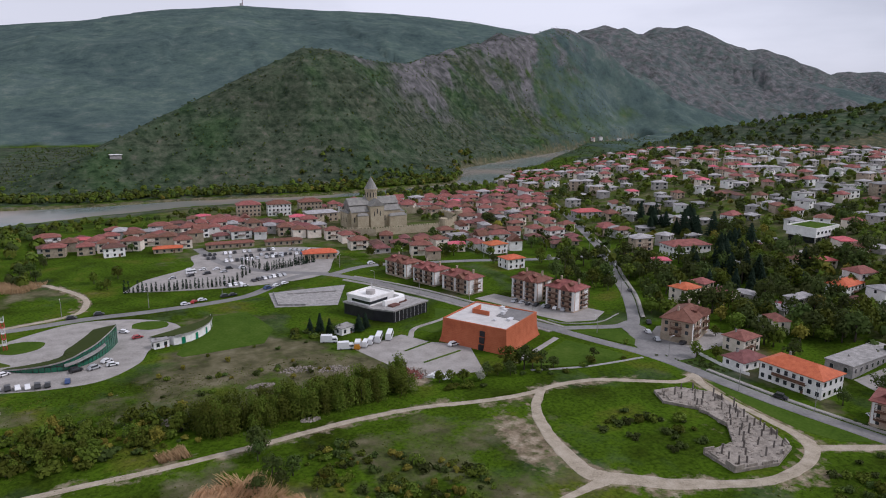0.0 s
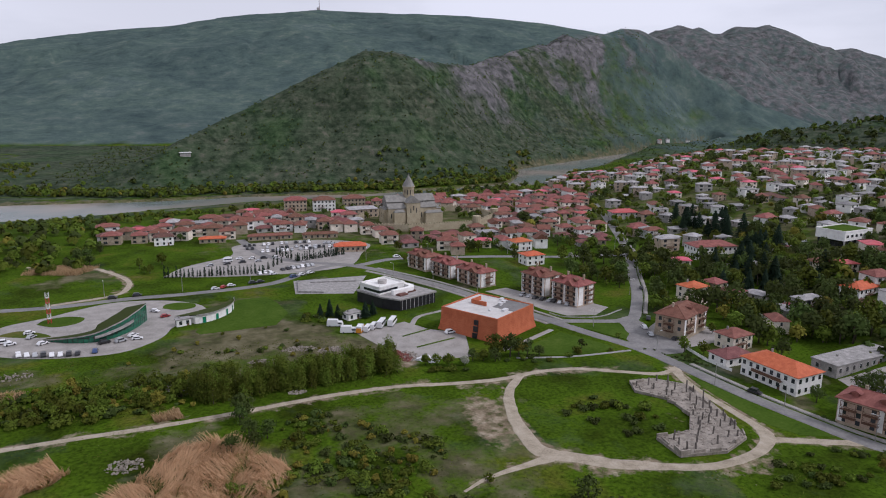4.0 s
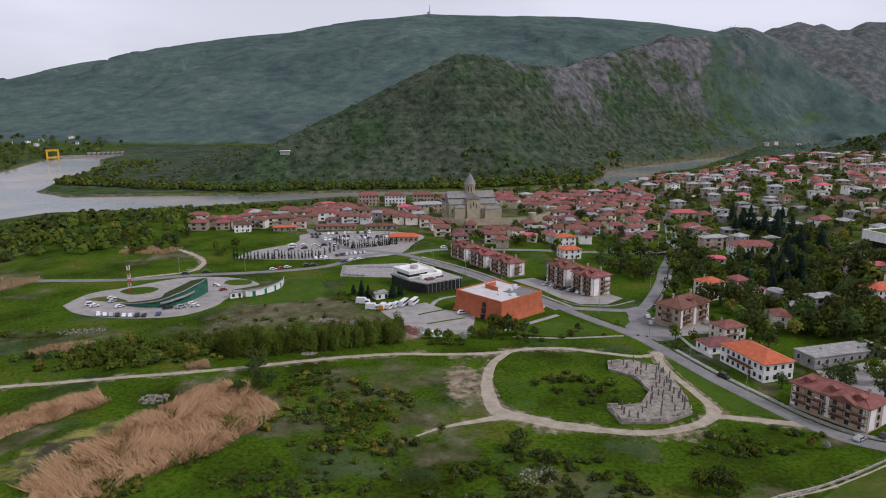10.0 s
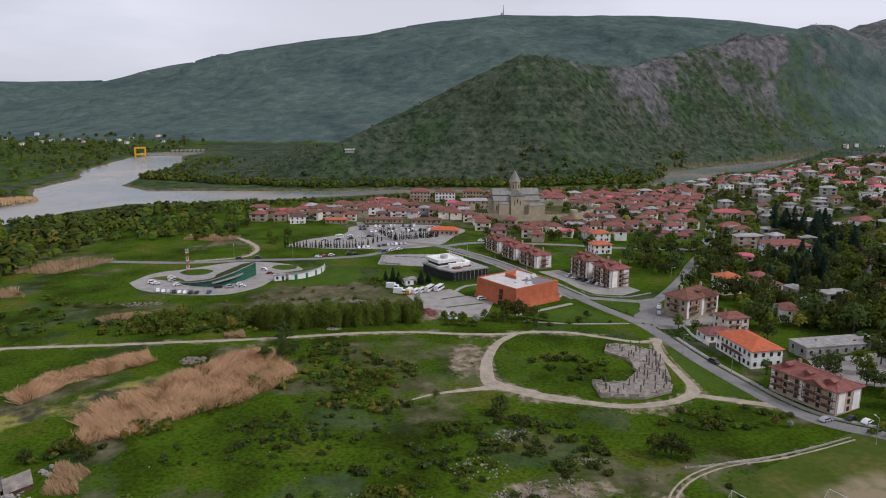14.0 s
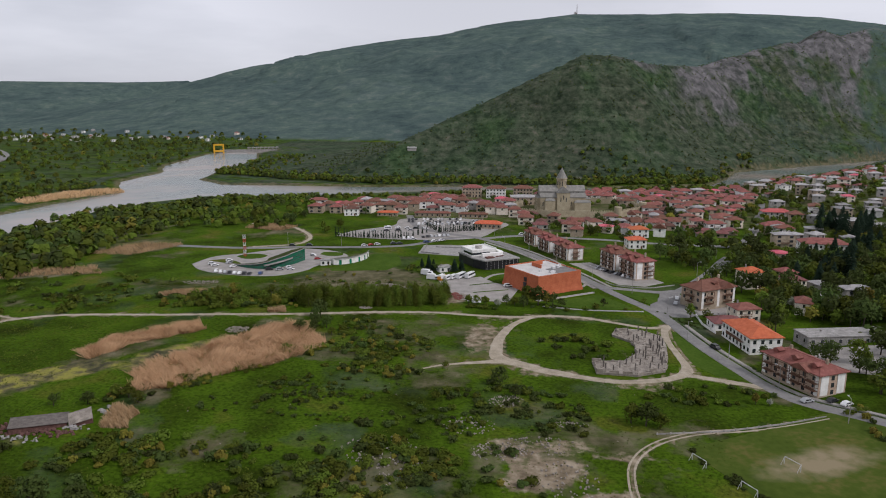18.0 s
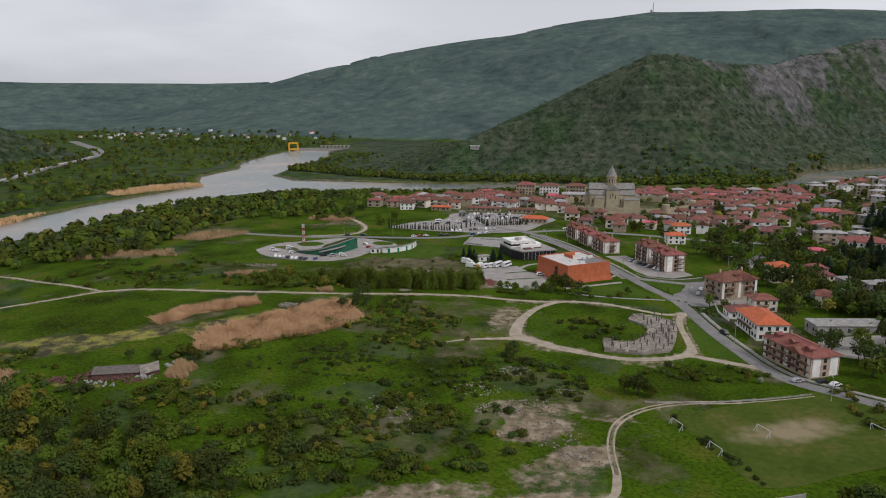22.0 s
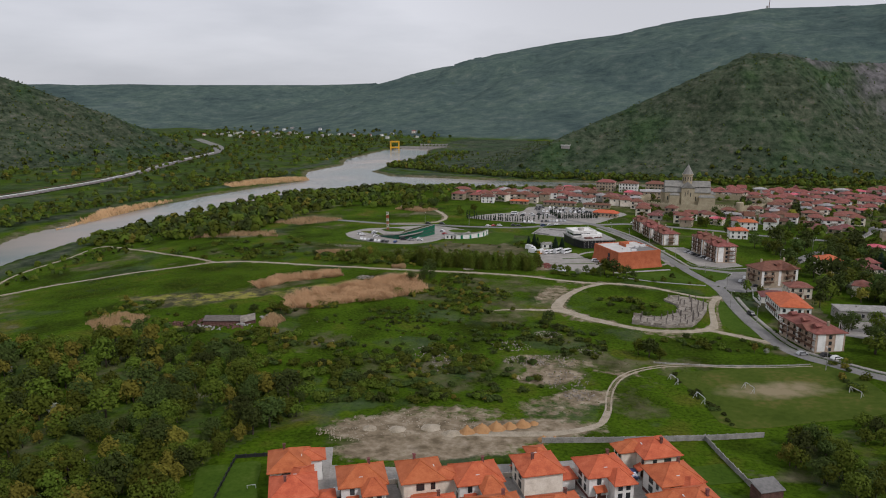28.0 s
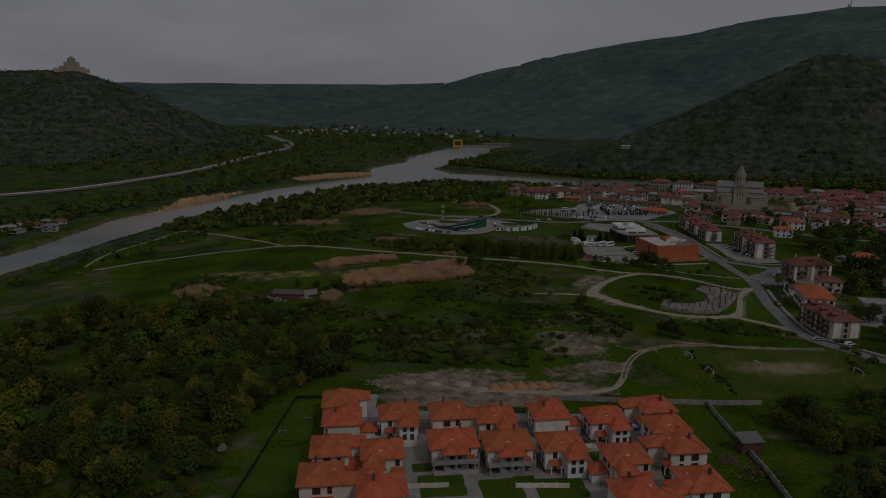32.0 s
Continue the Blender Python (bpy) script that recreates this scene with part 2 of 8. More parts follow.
    color = mix(color, hazy_forest, edged(split2.outputs[0], 0.01, 2.0))
    color = mix(color, brown, edged(split2.outputs[1], 0.09, 2.5))
    color = mix(color, dirt, edged(split.outputs[0], 0.3, 3.0))
    color = mix(color, rock, edged(split.outputs[2], 0.035, 2.0))
    color = mix(color, marsh, edged(split2.outputs[2], 0.1, 3.0))
    k.new(color, b.inputs["Base Color"])
    bn, bn2 = n.new("ShaderNodeBump"), n.new("ShaderNodeBump")
    bn.inputs["Strength"].default_value, bn.inputs["Distance"].default_value = 0.5, 0.35
    k.new(tex(0.9, 6, 0.65), bn.inputs["Height"])
    bn2.inputs["Strength"].default_value, bn2.inputs["Distance"].default_value = 0.35, 3.5
    k.new(tex(0.03, 9, 0.68), bn2.inputs["Height"])
    k.new(bn.outputs["Normal"], bn2.inputs["Normal"])
    far = n.new("ShaderNodeMixRGB")
    k.new(math_node("ADD", split.outputs[1], split2.outputs[0]), far.inputs["Fac"])
    k.new(bn.outputs["Normal"], far.inputs["Color1"])
    k.new(bn2.outputs["Normal"], far.inputs["Color2"])
    k.new(far.outputs["Color"], b.inputs["Normal"])
    return m


def water_material():
    m = bpy.data.materials.new("silty_river_water")
    m.use_nodes = True
    n, k = m.node_tree.nodes, m.node_tree.links
    b = n["Principled BSDF"]
    b.inputs["Roughness"].default_value, b.inputs["IOR"].default_value = 0.22, 1.33
    b.inputs["Specular IOR Level"].default_value = 0.32
    geo = n.new("ShaderNodeNewGeometry")
    a, c = n.new("ShaderNodeTexNoise"), n.new("ShaderNodeTexNoise")
    a.inputs["Scale"].default_value, a.inputs["Detail"].default_value = 0.006, 4
    c.inputs["Scale"].default_value, c.inputs["Detail"].default_value = 0.35, 4
    r = n.new("ShaderNodeValToRGB")
    r.color_ramp.elements[0].position, r.color_ramp.elements[0].color = 0.4, (0.13, 0.16, 0.15, 1)
    r.color_ramp.elements[1].position, r.color_ramp.elements[1].color = 0.62, (0.27, 0.225, 0.19, 1)
    for t in (a, c):
        k.new(geo.outputs["Position"], t.inputs["Vector"])
    k.new(a.outputs["Fac"], r.inputs["Fac"])
    k.new(r.outputs["Color"], b.inputs["Base Color"])
    bn = n.new("ShaderNodeBump")
    bn.inputs["Strength"].default_value, bn.inputs["Distance"].default_value = 0.12, 0.25
    k.new(c.outputs["Fac"], bn.inputs["Height"])
    k.new(bn.outputs["Normal"], b.inputs["Normal"])
    return m


M_GROUND, M_WATER = ground_material(), water_material()
M_ASPHALT = surface("asphalt", [(0.13, 0.127, 0.122), (0.18, 0.175, 0.168), (0.23, 0.223, 0.212)], 0.15, 0.9, 0.02)
M_TRACK = surface("dirt_track", [(0.22, 0.185, 0.13), (0.32, 0.275, 0.205), (0.40, 0.35, 0.275)], 0.3, 0.95, 0.05)
M_PAVING = surface("concrete_paving", [(0.20, 0.186, 0.168), (0.275, 0.258, 0.236), (0.34, 0.32, 0.295)], 0.2, 0.9, 0.02)
M_PALEROOF = surface("pale_roof_membrane", [(0.40, 0.385, 0.365), (0.50, 0.485, 0.46), (0.58, 0.565, 0.54)], 0.25, 0.8, 0.01)
M_CONCRETE = surface("weathered_concrete", [(0.16, 0.155, 0.145), (0.27, 0.26, 0.245), (0.38, 0.365, 0.345)], 0.5, 0.9, 0.03)
M_WHITE = surface("white_render", [(0.60, 0.59, 0.56), (0.74, 0.73, 0.70), (0.82, 0.81, 0.78)], 0.5, 0.85, 0.01, vary=0.06)
M_CREAM = surface("cream_render", [(0.56, 0.49, 0.40), (0.70, 0.63, 0.53), (0.79, 0.73, 0.64)], 0.5, 0.85, 0.01, vary=0.12)
M_GREYWALL = surface("grey_render", [(0.22, 0.21, 0.195), (0.32, 0.305, 0.285), (0.42, 0.40, 0.375)], 0.5, 0.88, 0.02, vary=0.22)
M_STONEWALL = surface("town_stone", [(0.24, 0.19, 0.135), (0.35, 0.285, 0.21), (0.45, 0.38, 0.29)], 0.6, 0.9, 0.03, vary=0.18)
M_TILE_RED = surface("red_clay_tiles", [(0.115, 0.044, 0.032), (0.18, 0.070, 0.050), (0.25, 0.11, 0.082)], 0.55, 0.8, 0.04, 3.0, vary=0.25)
M_TILE_DARK = surface("old_red_tiles", [(0.085, 0.036, 0.03), (0.14, 0.060, 0.05), (0.20, 0.095, 0.08)], 0.6, 0.85, 0.05, 3.0, vary=0.3)
M_TILE_ORANGE = surface("orange_roof_tiles", [(0.33, 0.072, 0.028), (0.45, 0.108, 0.040), (0.53, 0.155, 0.066)], 0.5, 0.7, 0.03, 4.0, vary=0.1)
M_TIN = surface("weathered_tin_roof", [(0.15, 0.145, 0.14), (0.25, 0.24, 0.235), (0.36, 0.35, 0.34)], 0.3, 0.55, 0.01, vary=0.35)
M_TIN_RED = surface("red_painted_tin", [(0.30, 0.05, 0.055), (0.42, 0.075, 0.08), (0.50, 0.12, 0.12)], 0.3, 0.55, 0.01, vary=0.25)
M_BRICK_ORANGE = surface("orange_cladding", [(0.33, 0.085, 0.035), (0.43, 0.118, 0.05), (0.49, 0.15, 0.07)], 0.35, 0.8, 0.01, 2.0)
M_BLACK = surface("dark_cladding", [(0.012, 0.012, 0.014), (0.022, 0.022, 0.025), (0.035, 0.034, 0.036)], 0.4, 0.4, 0.0)
M_DARKGLASS = glass_like("dark_window_glass", (0.03, 0.035, 0.04))
M_GREENGLASS = glass_like("green_glass", (0.014, 0.19, 0.105), 0.15)
M_WOOD = surface("brown_wood", [(0.07, 0.035, 0.02), (0.12, 0.062, 0.036), (0.17, 0.095, 0.06)], 1.2, 0.75, 0.01)
M_STONE = surface("cathedral_sandstone", [(0.27, 0.225, 0.15), (0.37, 0.315, 0.215), (0.46, 0.405, 0.29)], 0.25, 0.9, 0.04, 1.5)
M_STONEROOF = surface("stone_slab_roof", [(0.14, 0.14, 0.125), (0.21, 0.205, 0.185), (0.28, 0.265, 0.24)], 0.4, 0.85, 0.03)
M_LAWN = surface("mown_lawn", [(0.034, 0.064, 0.008), (0.048, 0.088, 0.010), (0.072, 0.108, 0.018)], 0.12, 0.95, 0.03, 6.0, spec=0.02)
M_RUIN = surface("stained_ruin_concrete", [(0.13, 0.113, 0.093), (0.235, 0.207, 0.173), (0.35, 0.313, 0.268)], 0.5, 0.95, 0.05)
M_RUINDARK = surface("dark_concrete", [(0.07, 0.062, 0.054), (0.12, 0.105, 0.092), (0.17, 0.152, 0.135)], 0.8, 0.95, 0.03)
M_CLAD_JOINT = surface("cladding_joint", [(0.24, 0.062, 0.028), (0.30, 0.08, 0.036)], 0.5, 0.85)
M_FLATS = surface("brown_cream_render", [(0.30, 0.215, 0.155), (0.40, 0.30, 0.225), (0.48, 0.38, 0.30)], 0.5, 0.88, 0.01, vary=0.12)
M_FIELD = surface("worn_field_grass", [(0.042, 0.066, 0.010), (0.060, 0.086, 0.014), (0.110, 0.102, 0.030)], 0.06, 0.95, 0.03, 6.0, spec=0.02)
fn, fk = M_FIELD.node_tree.nodes, M_FIELD.node_tree.links
worn, worn_map, worn_mix = fn.new("ShaderNodeTexGradient"), fn.new("ShaderNodeMapping"), fn.new("ShaderNodeMixRGB")
worn.gradient_type = "SPHERICAL"
worn_map.vector_type = "TEXTURE"
worn_map.inputs["Location"].default_value, worn_map.inputs["Rotation"].default_value, worn_map.inputs["Scale"].default_value = (181, 60, -4), (0, 0, radians(20)), (30, 11, 30)
worn_noise, worn_sum, worn_ramp = fn.new("ShaderNodeTexNoise"), fn.new("ShaderNodeMath"), fn.new("ShaderNodeValToRGB")
worn_noise.inputs["Scale"].default_value, worn_noise.inputs["Detail"].default_value = 0.22, 6
worn_sum.operation = "MULTIPLY"
worn_ramp.color_ramp.elements[0].position, worn_ramp.color_ramp.elements[1].position = 0.12, 0.40
worn_mix.inputs["Color2"].default_value = (0.235, 0.195, 0.12, 1)
geo_node = next(x for x in fn if x.bl_idname == "ShaderNodeNewGeometry")
fk.new(geo_node.outputs["Position"], worn_map.inputs["Vector"])
fk.new(geo_node.outputs["Position"], worn_noise.inputs["Vector"])
fk.new(worn_map.outputs["Vector"], worn.inputs["Vector"])
fk.new(worn.outputs["Fac"], worn_sum.inputs[0])
fk.new(worn_noise.outputs["Fac"], worn_sum.inputs[1])
fk.new(worn_sum.outputs[0], worn_ramp.inputs["Fac"])
fk.new(worn_ramp.outputs["Color"], worn_mix.inputs["Fac"])
grass_out = fn["Principled BSDF"].inputs["Base Color"].links[0].from_socket
fk.new(grass_out, worn_mix.inputs["Color1"])
fk.new(worn_mix.outputs["Color"], fn["Principled BSDF"].inputs["Base Color"])
M_BARK = surface("bark", [(0.05, 0.04, 0.03), (0.09, 0.072, 0.055)], 3.0, 0.95, 0.02)
M_LEAF = leaf_material("spring_leaves", (0.042, 0.062, 0.007), (0.120, 0.156, 0.018))
M_LEAF_DARK = leaf_material("dark_leaves", (0.027, 0.042, 0.010), (0.076, 0.104, 0.023))
M_LEAF_YELLOW = leaf_material("yellow_green_leaves", (0.095, 0.095, 0.014), (0.23, 0.20, 0.032), 0.2)
M_LEAF_BLOSSOM = leaf_material("blossom", (0.18, 0.20, 0.13), (0.40, 0.41, 0.33), 0.2)
M_CONIFER = leaf_material("conifer_needles", (0.010, 0.022, 0.013), (0.03, 0.052, 0.030), 0.25)
M_REED = leaf_material("dry_reeds", (0.42, 0.275, 0.135), (0.74, 0.50, 0.29), 0.12)
M_REED_OLD = leaf_material("broken_old_reeds", (0.25, 0.165, 0.085), (0.44, 0.295, 0.17), 0.1)
M_STEEL = surface("painted_steel", [(0.5, 0.5, 0.5), (0.62, 0.62, 0.62)], 1.0, 0.5)
M_RUST = surface("rusty_iron", [(0.06, 0.03, 0.025), (0.11, 0.055, 0.045), (0.16, 0.085, 0.07)], 1.0, 0.9)
M_RED = surface("red_paint", [(0.35, 0.03, 0.025), (0.45, 0.045, 0.04)], 1.0, 0.5)
M_YELLOW = surface("yellow_paint", [(0.62, 0.32, 0.02), (0.75, 0.42, 0.03)], 1.0, 0.5)
M_BLUE = surface("blue_paint", [(0.03, 0.16, 0.42), (0.05, 0.22, 0.55)], 1.0, 0.5)
M_TYRE = surface("tyre_rubber", [(0.015, 0.015, 0.015), (0.03, 0.03, 0.03)], 3.0, 0.9)
CAR_PAINTS = [surface("car_paint_" + s, [tuple(v * 0.9 for v in c), c], 1.0, 0.3, spec=0.6) for s, c in
              (("white", (0.72, 0.72, 0.72)), ("silver", (0.38, 0.39, 0.40)), ("black", (0.02, 0.02, 0.022)), ("red", (0.32, 0.02, 0.02)), ("blue", (0.03, 0.06, 0.16)))]
# ---- terrain: one height function for everything that stands on the ground ----
WATER = -27.0


def lattice(ix, iy, seed):
    n = (ix * 374761393 + iy * 668265263 + seed * 974711) & 0x7FFFFFFF
    n = ((n ^ (n >> 13)) * 1274126177) & 0x7FFFFFFF
    return ((n ^ (n >> 16)) & 0xFFFF) / 65535.0


def vnoise(x, y, seed=0):
    """Smooth value noise from 0 to 1."""
    x, y = np.asarray(x, float), np.asarray(y, float)
    ix, iy = np.floor(x).astype(np.int64), np.floor(y).astype(np.int64)
    fx, fy = x - ix, y - iy
    fx, fy = fx * fx * (3 - 2 * fx), fy * fy * (3 - 2 * fy)
    a, b = lattice(ix, iy, seed), lattice(ix + 1, iy, seed)
    c, d = lattice(ix, iy + 1, seed), lattice(ix + 1, iy + 1, seed)
    return (a + (b - a) * fx) * (1 - fy) + (c + (d - c) * fx) * fy


def fbm(x, y, octaves=4, seed=0):
    total, amp, norm = 0.0, 1.0, 0.0
    for k in range(octaves):
        total, norm = total + amp * vnoise(x * 2**k, y * 2**k, seed + k), norm + amp
        amp *= 0.5
    return total / norm


def ridged(x, y, octaves=4, seed=0):
    """Sharp crests with gullies between them, 0 to 1."""
    total, amp, norm = 0.0, 1.0, 0.0
    for k in range(octaves):
        n = 1 - np.abs(2 * vnoise(x * 2**k, y * 2**k, seed + k) - 1)
        total, norm = total + amp * n * n, norm + amp
        amp *= 0.5
    return total / norm


def smooth(a, b, v):
    t = np.clip((v - a) / (b - a), 0, 1)
    return t * t * (3 - 2 * t)


def along(line, x, y):
    """Distance to a polyline, and its further columns at the nearest place."""
    x, y = np.asarray(x, float), np.asarray(y, float)
    best, carry = np.full(x.shape, 1e9), np.zeros(x.shape + (len(line[0]) - 2,))
    for p, q in zip(line, line[1:]):
        dx, dy = q[0] - p[0], q[1] - p[1]
        s = np.clip(((x - p[0]) * dx + (y - p[1]) * dy) / (dx * dx + dy * dy), 0, 1)
        d = np.hypot(x - p[0] - s * dx, y - p[1] - s * dy)
        near = d < best
        best = np.where(near, d, best)
        for k in range(2, len(p)):
            carry[..., k - 2] = np.where(near, p[k] + s * (q[k] - p[k]), carry[..., k - 2])
    return best, carry


# river: x, y, half width
RIVER_EAST = [(-290, -120, 22), (-312, 60, 25), (-322, 120, 26), (-345, 210, 28), (-380, 310, 34), (-372, 420, 46),
              (-364, 560, 50), (-345, 660, 56), (-300, 780, 75), (-385, 900, 52), (-388, 1020, 46), (-420, 1160, 66), (-432, 1300, 68), (-458, 1440, 50), (-430, 1540, 40)]
RIVER_SOUTH = [(-300, 790, 75), (-150, 790, 66), (-50, 806, 44), (50, 828, 32), (200, 824, 22), (330, 842, 22),
               (430, 872, 26), (500, 960, 34), (552, 1050, 46), (660, 1135, 44), (770, 1230, 28), (930, 1350, 24), (1250, 1500, 22)]
# crests: x, y, height, half width of the flank
CREST_NEAR = [(-140, 985, -12, 90), (-39, 1000, 30, 120), (57, 1085, 70, 190), (158, 1120, 118, 230), (266, 1145, 166, 270), (377, 1190, 166, 280),
              (517, 1325, 158, 300), (609, 1427, 178, 330), (691, 1489, 202, 350), (773, 1539, 221, 380), (805, 1556, 216, 380), (865, 1592, 251, 420), (923, 1629, 238, 420),
              (1007, 1672, 258, 440), (1122, 1742, 283, 470), (1193, 1779, 289, 480), (1244, 1805, 282, 470), (1349, 1753, 197, 360), (1453, 1695, 124, 260), (1544, 1625, 68, 190), (1630, 1554, 28, 120)]
# the ridges that follow one another up the side valley
CREST_SPURS = [[(1334, 2105, 285, 520), (1471, 2134, 316, 560), (1545, 2131, 342, 600), (1662, 2118, 342, 600), (1697, 2090, 320, 560), (1758, 2038, 272, 480), (1833, 1944, 188, 350), (1913, 1837, 117, 240), (2013, 1712, 57, 160)],
               [(1972, 2573, 340, 600), (2085, 2548, 370, 650), (2178, 2535, 396, 700), (2298, 2495, 407, 720), (2341, 2455, 387, 680), (2387, 2382, 336, 600), (2407, 2319, 298, 540), (2441, 2210, 228, 420), (2488, 2079, 167, 320), (2550, 1921, 110, 240)],
               [(2951, 2977, 329, 650), (3055, 2944, 350, 700), (3115, 2924, 345, 700), (3188, 2874, 362, 720), (3250, 2804, 328, 640), (3273, 2715, 287, 560), (3295, 2592, 221, 440), (3294, 2430, 163, 340)],
               [(3848, 3181, 230, 600), (3963, 3118, 244, 600), (4040, 3101, 242, 600), (4141, 3050, 269, 640), (4276, 2947, 261, 640), (4431, 2708, 212, 560)]]
CREST_BACK = [(-1700, 3300, 175, 900), (-1250, 3550, 190, 1200), (-996, 3450, 265, 1400), (-800, 3450, 300, 1500), (-433, 3575, 374, 1750), (-110, 3600, 412, 1850),
              (243, 3590, 477, 1900), (565, 3552, 511, 1900), (900, 3480, 495, 1900), (1262, 3370, 487, 1800), (1640, 3200, 447, 1700), (2600, 2900, 300, 1500)]
CREST_LEFT = [(-2300, 500, 120, 500), (-1500, 700, 142, 430), (-1141, 884, 150, 330), (-1091, 926, 130, 260), (-1046, 973, 102, 215), (-983, 1035, 66, 160),
              (-908, 1112, 20, 100), (-850, 1157, -24, 60)]
CREST_FAR = [(-3600, 1900, 150, 900), (-2900, 2700, 176, 1000), (-2000, 3300, 180, 1000), (-1300, 3600, 165, 1000)]
CREST_EAST = [(1050, 960, 48, 330), (1150, 880, 66, 380), (1500, 850, 105, 600), (2200, 900, 150, 900)]


def river_gap(x, y):
    """Metres from the water's edge, negative in the river."""
    d1, w1 = along(RIVER_EAST, x, y)
    d2, w2 = along(RIVER_SOUTH, x, y)
    wob = 9 * (fbm(np.asarray(x) / 40, np.asarray(y) / 40, 3, 71) - 0.5)
    return np.minimum(d1 - w1[..., 0], d2 - w2[..., 0]) + wob


def flank(line, x, y):
    """How far a crest lifts the ground, how near the crest a place lies (1 on it, 0 at its foot), and how far along it."""
    rise, near, run, start = np.zeros(x.shape), np.zeros(x.shape), np.zeros(x.shape), 0.0
    for p, q in zip(line, line[1:]):
        size = math.dist(p[:2], q[:2])
        d, c = along([(*p, start), (*q, start + size)], x, y)
        start += size
        f = np.clip(1 - d / c[..., 1], 0, 1)
        v = (c[..., 0] + 24) * (0.72 * f**1.15 + 0.28 * f * f * (3 - 2 * f))
        near, run = np.where(v > rise, f, near), np.where(v > rise, c[..., 2], run)
        rise = np.maximum(rise, v)
    return rise, near, run


def height(x, y):
    x, y = np.asarray(x, float), np.asarray(y, float)
    gap = river_gap(x, y)
    # the town's side: a flat terrace and the slope that carries the upper town
    rise = x - 215 - 0.33 * (y - 180)
    up = 0.15 * np.clip(rise, 0, None)
    up = 46 * (1 - np.exp(-up / 46)) * smooth(-30, 120, rise)
    up = up * (1 - smooth(820, 1250, np.hypot(x, y) - 0.15 * x))
    terrace = -4.0 + up + 2.5 * (fbm(x / 120, y / 120, 3, 5) - 0.5) + 3.5 * smooth(30, -60, y) * smooth(-60, 60, x)
    terrace = terrace - 9 * smooth(540, 770, y - 0.35 * np.clip(x, 0, None))
    # beyond the rivers the plain lies low
    west = smooth(0, 1, (-x - 300) / 90) * (1 - smooth(0, 1, (-x - 300 - 9000) / 90))
    over = smooth(800, 860, y - 0.12 * np.clip(x, 0, 900))
    low = np.clip(west + over, 0, 1)
    ground = terrace * (1 - low) + (-21 + 3 * fbm(x / 160, y / 160, 3, 9)) * low
    # hills: each stretch of a crest throws its own flank, the highest one stands
    for line, seed, cell, rough in ((CREST_NEAR, 11, 150, 0.62), (CREST_BACK, 23, 620, 1.15), (CREST_LEFT, 37, 120, 0.4), (CREST_FAR, 43, 400, 0.2), (CREST_EAST, 51, 200, 0.15),
                                    *((c, 57, 280, 1.0) for c in CREST_SPURS)):
        rise, share_f, run = flank(line, x, y)
        wx, wy = x + 60 * (fbm(x / 220, y / 220, 2, seed) - 0.5), y + 60 * (fbm(x / 220, y / 220, 2, seed + 3) - 0.5)
        # spurs and gullies run down from the crest
        down = rise * 1.6
        lane = run + 0.35 * down + 0.7 * cell * (fbm(x / cell, y / cell, 2, seed + 9) - 0.5)
        cut = 0.6 * ridged(lane / cell * 1.15, down / (cell * 5.0), 4, seed + 7) + 0.4 * ridged(wx / cell, wy / cell, 4, seed + 5) - 0.45
        body = np.clip((1 - share_f) * 3.2, 0.12, 1) * np.clip(share_f * 5, 0, 1)
        hill = -24 + rise + rough * np.clip(rise * 1.3, 0, 230) * cut * body * 0.6
        ground = np.where(share_f > 0, np.maximum(ground, hill), ground)
    # banks and bed
    bank = 0.26 * smooth(1, 14, gap) + 0.74 * smooth(4, 210, gap)
    wet = WATER - 1.5 + 3.0 * smooth(-4, 3, gap)
    return wet * (1 - bank) + np.maximum(ground, wet) * bank


# a lookup of the inhabited ground, for placing things
LOOK_X, LOOK_Y = np.arange(-700, 1101, 5.0), np.arange(-160, 1401, 5.0)
LOOK_Z = height(*np.meshgrid(LOOK_X, LOOK_Y))


def ground_at(x, y):
    if not (-700 < x < 1090 and -160 < y < 1390):
        return float(height(np.array([x]), np.array([y]))[0])
    u, v = (x + 700) / 5, (y + 160) / 5
    i, j = int(u), int(v)
    u, v = u - i, v - j
    return float((LOOK_Z[j, i] * (1 - u) + LOOK_Z[j, i + 1] * u) * (1 - v) + (LOOK_Z[j + 1, i] * (1 - u) + LOOK_Z[j + 1, i + 1] * u) * v)
# ---- helpers for meshes ----
def mesh_of(name, bm, mats):
    me = bpy.data.meshes.new(name)
    bm.to_mesh(me)
    bm.free()
    for m in mats if isinstance(mats, (list, tuple)) else [mats]:
        me.materials.append(m)
    return me


def part(name, bm, material, parent, label=""):
    ob = new(name, mesh_of(name, bm, material))
    ob.parent = parent
    return tagged(ob, label)


def share(name, me, parent, m=None, label=""):
    """A further object on an existing mesh, as a part."""
    ob = new(name, me)
    ob.parent = parent
    if m is not None:
        ob.matrix_basis = m
    return tagged(ob, label)


def stamp(name, label, category, group, m, pieces):
    """A thing from ready meshes: pieces are (name, mesh, local pose)."""
    root = thing(name, label, category, group, m=m)
    for n, me, local in pieces:
        o = new(n, me)
        o.parent, o.matrix_basis = root, local
    return root


def thing(name, label, category, group="", kind="", m=None):
    ob = new(name)
    ob.empty_display_size = 0.5
    if m is not None:
        ob.matrix_basis = m
    return tagged(ob, label, category, group, kind)


